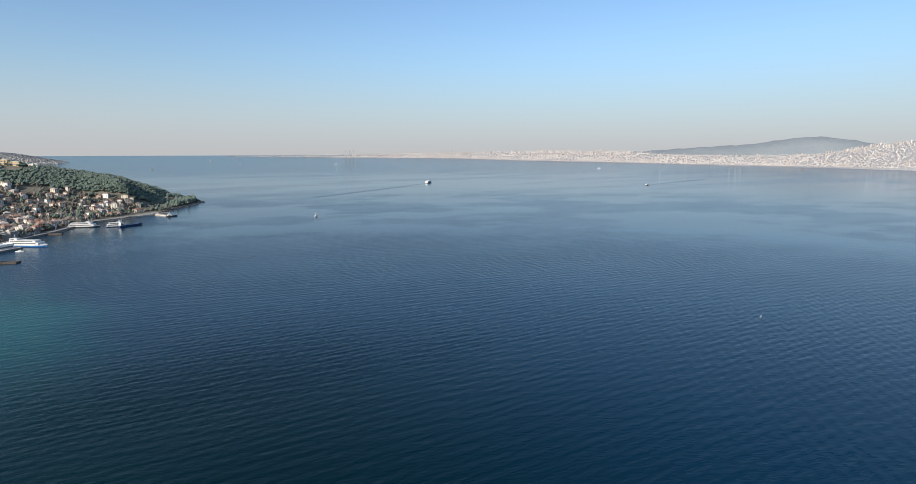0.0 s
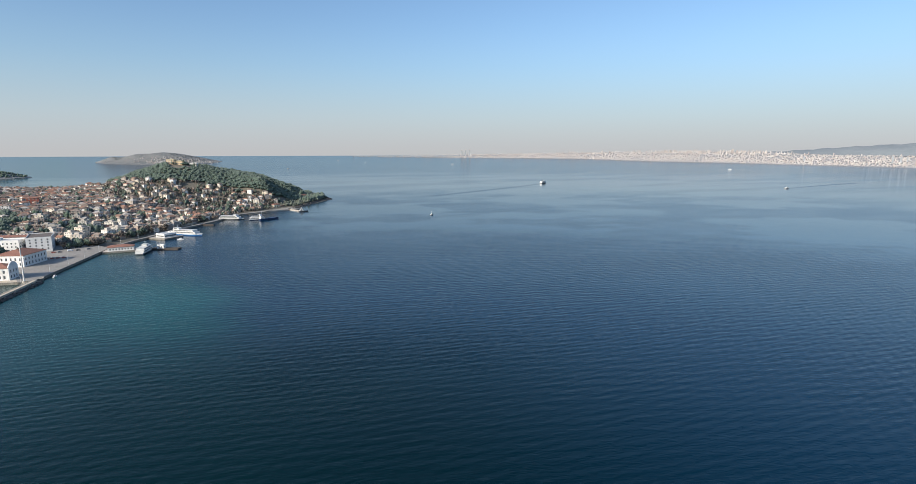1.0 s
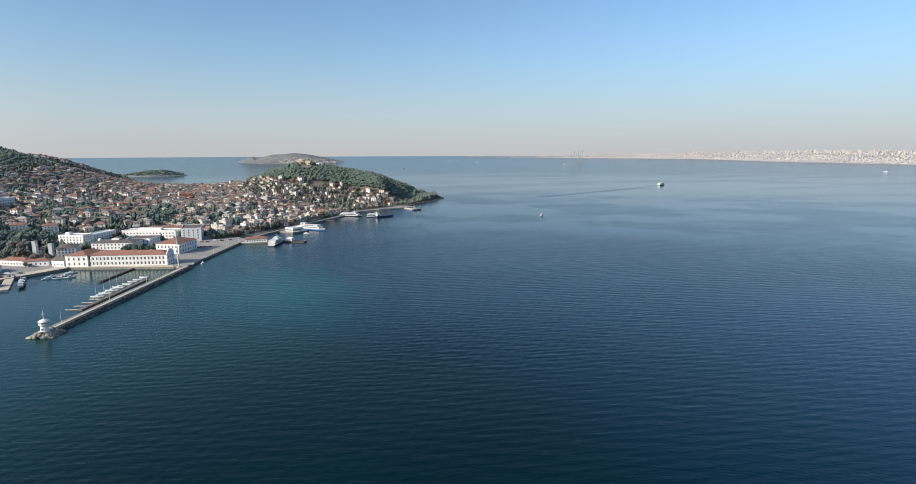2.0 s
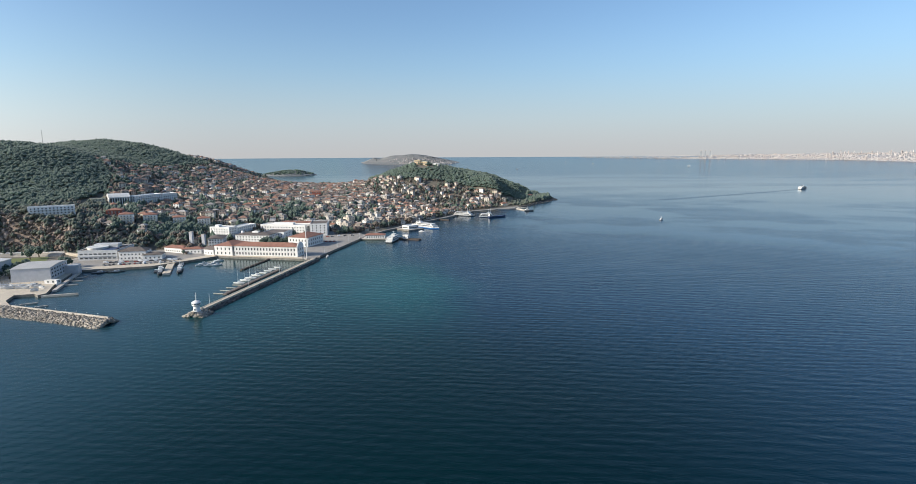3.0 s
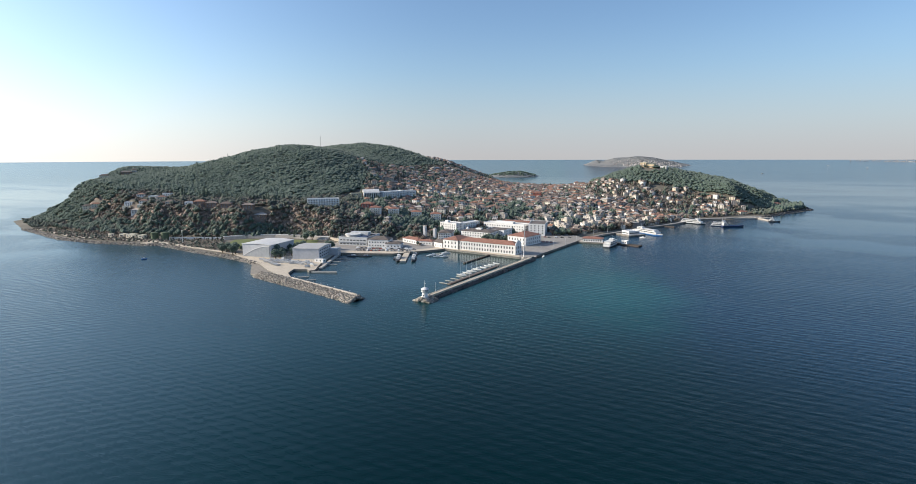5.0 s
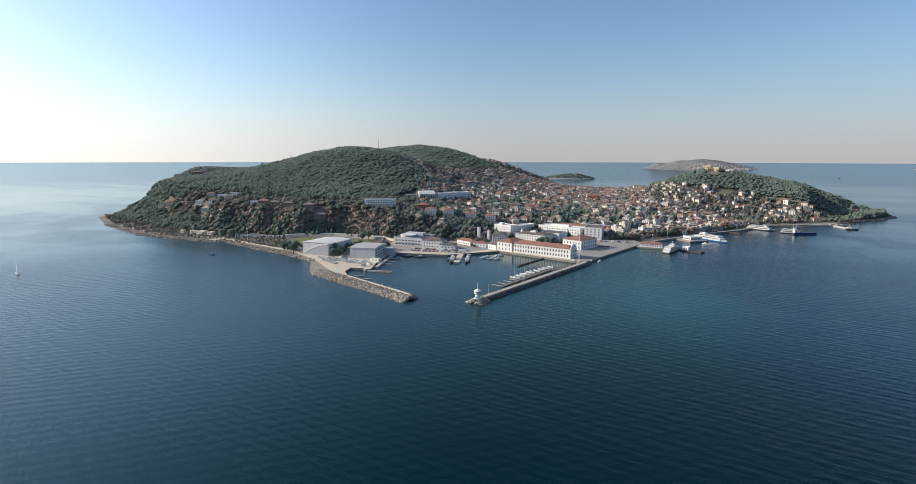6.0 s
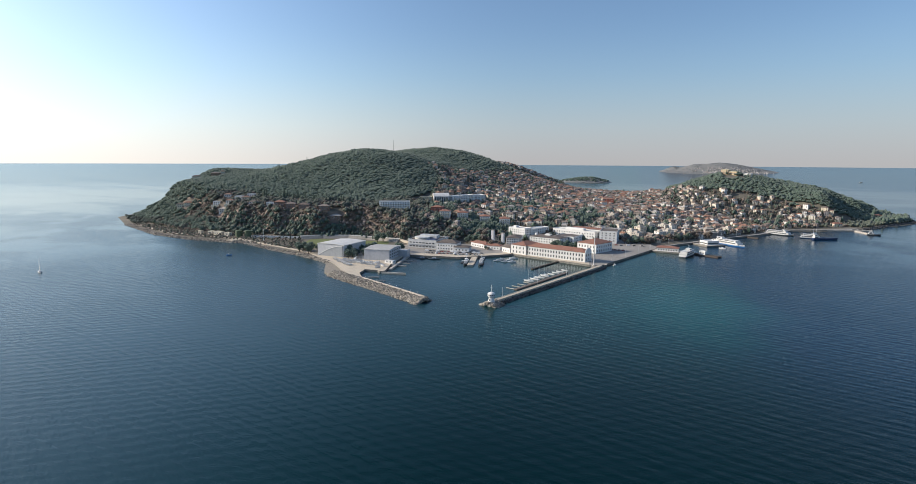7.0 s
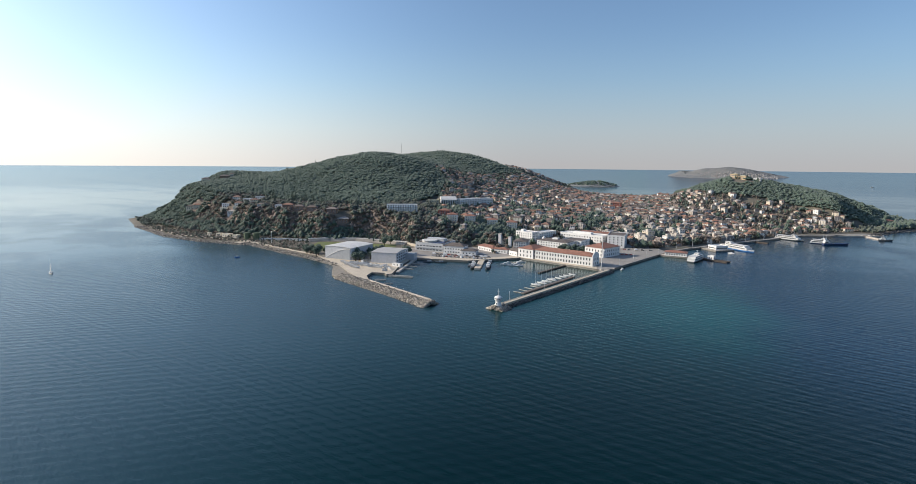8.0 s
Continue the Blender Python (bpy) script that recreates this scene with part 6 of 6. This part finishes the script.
def tufts(spots, n=3):
    """Splits each crown into n smaller clumps."""
    out = []
    for x, y, z, a, b, c in spots:
        t = r.rand() * TAU
        for k in range(n):
            q = r.uniform(0.5, 0.75)
            o = r.uniform(0.35, 0.7) if k else 0.0
            out.append((x + a * o * math.cos(t + TAU * k / (n - 1)), y + b * o * math.sin(t + TAU * k / (n - 1)), z + c * (0.35 if k == 0 else r.uniform(-0.35, 0.2)), a * q, b * q, c * q))
    return out


spots_g, spots_b, spots_p = tufts(spots_g), tufts(spots_b), tufts(spots_p, 6)
tagged(new("garden_pines", lumps("garden_pines", spots_p, [PINE], 0, 0.4, 9)), "tall dark pines standing between the houses", "trees", kind="stuff")
tagged(new("garden_trees", lumps("garden_trees", spots_g, [OLIVE], 0, 0.4, 7)), "green garden trees between the houses", "trees", kind="stuff")
tagged(new("garden_thicket", lumps("garden_thicket", spots_b, [BROWNLEAF], 0, 0.4, 8)), "brown leafless garden trees between the houses", "trees", kind="stuff")


# single trees: trunk, limbs and a crown of many clumps
def tree_model(name, tall, wide, material, label, shape, seed):
    r = random.Random(seed)
    ob = thing(name, Matrix.Identity(4), label, "tree", name + "s of the shore")
    s = Shape().tube(0, 0, -1.0, tall * 0.55, wide * 0.06 + 0.1, wide * 0.03 + 0.05, 7)
    for i in range(5):
        t = TAU * i / 5 + r.random()
        z = tall * r.uniform(0.3, 0.5)
        a, b = Vector((0, 0, z)), Vector((math.cos(t) * wide * 0.3, math.sin(t) * wide * 0.3, z + tall * 0.22))
        n = Vector((-math.sin(t), math.cos(t), 0)) * 0.1
        u = Vector((0, 0, 0.12))
        s.prism([a - n - u, a + n - u, a + n + u, a - n + u], [b - n * 0.4, b + n * 0.4, b + n * 0.4 + u, b - n * 0.4 + u])
    s.link("trunk", [BARK], ob)
    sp = []
    for i in range(130):
        t, u = r.random() * TAU, r.random()
        if shape == "cypress":
            z = tall * (0.08 + 0.9 * u)
            q = wide * 0.5 * (1 - u) ** 0.6 * r.uniform(0.2, 0.8)
            a = wide * 0.24 * (1.15 - u)
        else:
            z = tall * (0.38 + 0.56 * u)
            q = wide * 0.5 * math.sqrt(max(0.05, 1 - (2 * u - 0.9) ** 2)) * r.uniform(0.3, 0.95)
            a = wide * r.uniform(0.07, 0.14)
        sp.append((q * math.cos(t), q * math.sin(t), z, a, a, a * r.uniform(0.8, 1.3)))
    c = new("crown", lumps("crown", sp, [material], 0, 0.4, seed))
    c.parent = ob
    return ob


TREES = {
    "pine_tree": tree_model("pine_tree", 10, 8, PINE, "dark green spreading pine tree", "round", 1),
    "cypress": tree_model("cypress", 13, 3.4, PINE, "slim dark cypress tree", "cypress", 2),
    "plane_tree": tree_model("plane_tree", 11, 10, BROWNLEAF, "tall brown winter plane tree", "round", 3)}
PLANTED = defaultdict(int)


def plant(kind, x, y, scale):
    z = ground(x, y)
    m = pose(x, y, z, 0, 0, (x * 37 + y * 11) % 360)
    if PLANTED[kind] == 0:
        TREES[kind].matrix_world = m
    else:
        o = copy_thing(TREES[kind], m)
        o.scale = (scale, scale, scale * (0.9 + 0.2 * ((x * 13) % 1)))
    PLANTED[kind] += 1


rng = random.Random(8)
for i in range(20):                                # low garden trees between the guard houses and the school
    u = rng.random()
    plant(rng.choice(("pine_tree", "pine_tree", "plane_tree")), -582 - 22 * u + rng.uniform(-4, 4), 298 + 34 * u + rng.uniform(-4, 4), rng.uniform(0.35, 0.65))
# evergreens round the halls and the pitch, planes along the promenade, cypresses on the hills
for x, y in ((-636, 92), (-634, 150), (-628, 158), (-622, 166), (-612, 172), (-643, 96), (-600, 130), (-594, 134), (-604, 138), (-612, 192), (-606, 196), (-690, 190), (-700, 198), (-716, 200), (-656, 84)):
    plant("pine_tree", x + rng.uniform(-2, 2), y + rng.uniform(-2, 2), rng.uniform(0.9, 1.4))
for x, y in ((-588, 127), (-593, 133), (-598, 128), (-602, 141), (-596, 146), (-607, 150), (-585, 134), (-612, 156), (-618, 149), (-603, 158), (-624, 160), (-600, 178), (-606, 184), (-592, 176), (-596, 188), (-640, 104), (-648, 110), (-655, 118), (-660, 90), (-668, 84)):
    plant("pine_tree", x, y, rng.uniform(0.8, 1.25))
for i in range(16):
    u = rng.random()
    plant("pine_tree" if i % 3 else "plane_tree", -562 + 16 * u + rng.uniform(-5, 4), 482 + 40 * u + rng.uniform(-3, 3), rng.uniform(0.6, 0.95))
for i in range(18):
    plant("pine_tree", rng.uniform(-566, -540), rng.uniform(376, 400), rng.uniform(0.7, 1.1))
for i in range(22):
    y = rng.uniform(290, 345)
    plant(rng.choice(("pine_tree", "pine_tree", "plane_tree")), rng.uniform(-665, -625), y, rng.uniform(0.7, 1.1))
for i in range(34):
    u = rng.random()
    p = Vector((-551, 515)).lerp(Vector((-580, 830)), u)
    plant("plane_tree" if rng.random() < 0.75 else "pine_tree", p.x + rng.uniform(-8, 8), p.y + rng.uniform(-3, 3), rng.uniform(0.6, 1.0))
for i in range(46):                                # tall conifers at the foot of the cliff
    u = rng.random()
    p = Vector((-772, 150)).lerp(Vector((-650, 262)), u)
    plant("cypress", p.x + rng.uniform(-16, 6), p.y + rng.uniform(-6, 10), rng.uniform(0.7, 1.2))
for i in range(40):
    x, y = rng.uniform(-900, -620), rng.uniform(420, 800)
    if free(x, y):
        plant("cypress", x, y, rng.uniform(0.7, 1.1))
for i in range(30):                                # dark conifers before the old houses on the cliff
    u = rng.random()
    plant("cypress", -905 + 100 * u + rng.uniform(-9, 3), 80 + 105 * u + rng.uniform(-4, 8), rng.uniform(0.8, 1.25))
for x, y in ((-928, 66), (-925, 70), (-922, 66), (-908, 96), (-905, 100), (-903, 95)):
    plant("cypress", x, y, 1.6)
for i in range(22):
    t = rng.random()
    plant("cypress", -838 + 60 * t + rng.uniform(-10, 10), 1002 + 20 * t + rng.uniform(-14, 20), rng.uniform(0.7, 1.05))
for i in range(34):
    a = rng.uniform(81, 91)
    d = rng.uniform(1200, 1290)
    plant("cypress", -d * math.sin(radians(a)), d * math.cos(radians(a)), rng.uniform(0.6, 1.0))


# ---------------------------------------------------------------- vehicles, lamps and small things
CARS = [mat("car_" + n, a, b, 0.5, 0.3) for n, a, b in (("white", (0.70, 0.70, 0.69), (0.78, 0.78, 0.77)), ("grey", (0.20, 0.21, 0.22), (0.26, 0.27, 0.28)), ("dark", (0.03, 0.03, 0.035), (0.05, 0.05, 0.055)), ("red", (0.35, 0.05, 0.04), (0.42, 0.07, 0.05)))]
TYRE = mat("tyre_rubber", (0.02, 0.02, 0.02), (0.035, 0.035, 0.035), 2.0, 0.9)


def car_model(k, L, H, label):
    ob = thing("car" if H < 1.8 else "van", Matrix.Identity(4), label, "car", "parked vehicles")
    W = 1.75
    prof = [(-L / 2, 0.35), (L / 2, 0.35), (L / 2, 0.8), (L * 0.3, 0.95), (-L / 2, 1.0)]
    Shape().prism([(x, -W / 2, z) for x, z in prof], [(x, W / 2, z) for x, z in prof]).link("body", [CARS[k]], ob)
    a, b = (-L * 0.42, L * 0.2) if H < 1.8 else (-L * 0.49, L * 0.3)
    Shape().prism([(a, -W / 2 + 0.06, 0.95), (b, -W / 2 + 0.06, 0.95), (b, W / 2 - 0.06, 0.95), (a, W / 2 - 0.06, 0.95)],
                  [(a + 0.3, -W / 2 + 0.2, H), (b - 0.7, -W / 2 + 0.2, H), (b - 0.7, W / 2 - 0.2, H), (a + 0.3, W / 2 - 0.2, H)]).link("cabin", [GLASS if H < 1.8 else CARS[k]], ob)
    for x in (-L * 0.31, L * 0.31):
        for y in (-W / 2 + 0.05, W / 2 - 0.05):
            s = Shape().tube(0, 0, -0.11, 0.11, 0.33, 0.33, 12)
            w = s.link("wheel", [TYRE], ob)
            w.matrix_local = pose(x, y, 0.33, 90)
    return ob


FLEET = [car_model(0, 4.2, 1.45, "white parked saloon car"), car_model(1, 4.3, 1.45, "grey parked saloon car"), car_model(2, 4.3, 1.5, "dark parked saloon car"), car_model(0, 5.2, 2.2, "white parked delivery van"), car_model(3, 4.2, 1.45, "red parked saloon car")]
rng = random.Random(5)
slots = []
for i in range(15):
    u = i / 14
    slots.append((-590 + 40 * u + rng.uniform(-0.6, 0.6), 219 + 50 * u + rng.uniform(-0.5, 0.5), 2.2, rng.uniform(-12, 12) + 140))
for i in range(16):
    u = i / 15
    slots.append((-601 + 44 * u + rng.uniform(-0.5, 0.5), 226 + 52 * u + rng.uniform(-0.5, 0.5), 2.2, rng.uniform(-8, 8) + 50))
for i in range(7):
    slots.append((-560 + 5 * i, 455 + 6.5 * i + rng.uniform(-2, 2), 2.3, 60 + rng.uniform(-20, 20)))
for i in range(6):
    slots.append((-528 + 3.0 * i + rng.uniform(-0.5, 0.5), 431 + 3.5 * i, 2.3, 110))
for i, (x, y, z, r) in enumerate(slots):
    k = i if i < 5 else rng.randrange(5)
    m = pose(x, y, z, 0, 0, r)
    if i < 5:
        FLEET[k].matrix_world = m
    else:
        copy_thing(FLEET[k], m)


def lamp_model():
    ob = thing("street_lamp", Matrix.Identity(4), "slim grey street lamp with a curved arm", "lamp", "lamps of the quays")
    Shape().tube(0, 0, -0.2, 7.5, 0.14, 0.09, 8).link("pole", [STEEL], ob)
    arm = Shape().box(-0.05, 1.6, -0.06, 0.06, 7.4, 7.55).link("arm", [STEEL], ob)
    Shape().box(1.2, 2.0, -0.16, 0.16, 7.25, 7.4).link("lamp_head", [SHIPWHITE], arm)
    return ob


lamp = lamp_model()
spots = [A.lerp(B, k) - NRM * 2.2 for k in (0.08, 0.36, 0.64, 0.92)]
spots += [Vector((-452, 384)).lerp(Vector((-496, 486)), k) + Vector((-8, -3)) for k in (0.1, 0.4, 0.7, 1.0)]
spots += [Vector((-530, 520)).lerp(Vector((-548, 632)), k) for k in (0.2, 0.5, 0.8)] + [Vector((-548, 650)).lerp(Vector((-570, 830)), k) for k in (0.0, 0.25, 0.5, 0.75, 1.0)]
for i, p in enumerate(spots):
    m = pose(p.x, p.y, 2.6 if i < 4 else 2.2, 0, 0, 150)
    if i == 0:
        lamp.matrix_world = m
    else:
        copy_thing(lamp, m)

# dinghies, spars and gear laid out on the apron
for i in range(13):
    x, y = -590 + 3.6 * i + rng.uniform(-1, 1), 112 + 0.6 * i + rng.uniform(-1.5, 1.5)
    ob = thing("dinghy", pose(x, y, 2.25, 0, 0, 65 + rng.uniform(-25, 25)), "small white dinghy laid up on the apron", "boat", "dinghies on the apron")
    hull_shape(4.4, 1.6, 0.6, 0.15).move(Matrix.Translation((0, 0, 1.0))).link("hull", [SHIPWHITE], ob)
    Shape().box(-1.4, 1.4, -0.3, 0.3, 0.0, 0.9).link("trolley", [DARKSTEEL], ob)
for i in range(11):
    x, y = -566 + 2.7 * i + rng.uniform(-1.5, 1.5), 133 + 1.6 * i + rng.uniform(-3, 3)
    w, d, h = rng.uniform(1.5, 4), rng.uniform(1.2, 2.5), rng.uniform(0.8, 2.2)
    ob = thing("crate", pose(x, y, 2.2, 0, 0, rng.uniform(0, 90)), "stacked grey gear crate on the apron", "crate", "crates on the apron")
    Shape().box(-w / 2, w / 2, -d / 2, d / 2, 0, h).link("box", [GREYWALL if i % 2 else WHITE], ob)
    Shape().box(-w / 2 - 0.1, w / 2 + 0.1, -d / 2 - 0.1, d / 2 + 0.1, h, h + 0.15).link("lid", [DARKSTEEL if i % 3 else PALEROOF], ob)
# bollards along the breakwater wall
for i in range(9):
    p = Vector((-480, 116.5)).lerp(Vector((-396, 143.5)), (i + 0.5) / 9)
    ob = thing("bollard", pose(p.x, p.y, 3.9), "short dark post on the breakwater wall", "bollard", "posts on the breakwater")
    Shape().tube(0, 0, -0.05, 1.1, 0.22, 0.18, 8).link("shaft", [DARKSTEEL], ob)
    Shape().tube(0, 0, 1.1, 1.3, 0.3, 0.3, 8).link("cap", [STEEL], ob)
# small craft and trailers round the boat shed
for x, y, r in ((-548, 150, 40), (-543, 146, 30), (-537, 149, 60), (-530, 150, 20), (-524, 143, 75), (-556, 137, 15), (-563, 133, 50), (-571, 131, 35), (-578, 133, 20)):
    ob = thing("dinghy", pose(x, y, 2.25, 0, 0, r), "covered sailing dinghy parked beside the boat shed", "boat", "dinghies by the shed")
    hull_shape(5.2, 2.0, 0.7, 0.2).move(Matrix.Translation((0, 0, 0.9))).link("hull", [SHIPWHITE], ob)
    Shape().gable(-2.1, 2.0, -0.85, 0.85, 1.55, 0.45, 0.05, 0, wall=0).link("cover", [PANEL], ob, "grey canvas cover")
    Shape().box(-1.6, 1.6, -0.35, 0.35, 0.0, 0.6).link("trolley", [DARKSTEEL], ob)
    Shape().tube(0.5, 0, 1.9, 6.6, 0.07, 0.04, 6).link("mast", [STEEL], ob)
for i in range(16):
    u = (i // 2) / 7
    x, y = -578 + 34 * u + 4.5 * (i % 2) + rng.uniform(-0.8, 0.8), 121 + 25 * u - 4 * (i % 2) + rng.uniform(-0.8, 0.8)
    copy_thing(ob, pose(x, y, 2.25, 0, 0, 55 + rng.uniform(-15, 15)))
# spars leaning in racks beside the shed
ob = thing("mast_rack", pose(-588, 140, 2.2, 0, 0, 50), "rack of bare dinghy masts beside the shed", "rack")
for i in range(14):
    x = -6 + 0.9 * i
    Shape().tube(x, rng.uniform(-0.6, 0.6), 0, rng.uniform(5.5, 7.5), 0.07, 0.04, 6).link("mast", [STEEL], ob)
Shape().box(-7, 7, -0.1, 0.1, 0.9, 1.1).link("rail", [STEEL], ob)
Shape().box(-7, 7, -0.5, 0.5, -0.1, 0.3).link("base", [CONCRETE], ob)
# a tall work lamp by the pitch and the thin green mast on the shore
ob = thing("floodlight_mast", pose(-745, 50, 3.0), "thin pale floodlight mast by the shore road", "mast")
Shape().tube(0, 0, -0.5, 17, 0.3, 0.16, 8).link("pole", [STEEL], ob)
Shape().box(-1.2, 1.2, -0.25, 0.25, 16.2, 17.4).link("lamp_head", [STEEL], ob)
# sheds and huts along the shore road
for x, y, w, d, h, r in ((-846, -6, 14, 7, 3.5, 45), (-832, 6, 9, 6, 3.2, 45), (-860, -16, 8, 6, 3, 45), (-870, -30, 5, 5, 3.2, 40)):
    m = pose(x, y, 3.0, 0, 0, r)
    p, q = m @ Vector((-w / 2, 0, 0)), m @ Vector((w / 2, 0, 0))
    block("shore_hut", (p.x, p.y), (q.x, q.y), d, h, 3.0, (1.0,), 3, 1, CREAM, PALEROOF, "low pale hut beside the shore road", "hut", group="huts on the shore road")


# wakes: smoother tongues of water behind the boats under way
def wake(p, q, w0, w1, label):
    p, q = Vector(p), Vector(q)
    t = (q - p).normalized()
    n = Vector((-t.y, t.x))
    pts_l, pts_r = [], []
    for i in range(13):
        u = i / 12
        c = p.lerp(q, u) + n * 6 * math.sin(u * 4)
        w = w0 + (w1 - w0) * u
        pts_l.append((*(c + n * w / 2), 0.12))
        pts_r.append((*(c - n * w / 2), 0.12))
    s = Shape().faces(pts_l + pts_r, [(i + 13, i + 14, i + 1, i) for i in range(12)])
    tagged(s.link("water_wake", [WAKE]), label, "wake", kind="structure")


WAKE = mat("wake_water", (0.008, 0.026, 0.042), (0.016, 0.042, 0.062), 0.05, 0.25, bump=0.12, fine=6)
wake((-110, 1905), (-345, 1310), 5, 26, "long smooth wake behind the ferry")
wake((632, 1795), (980, 2170), 5, 26, "smooth wake behind the fast ferry")
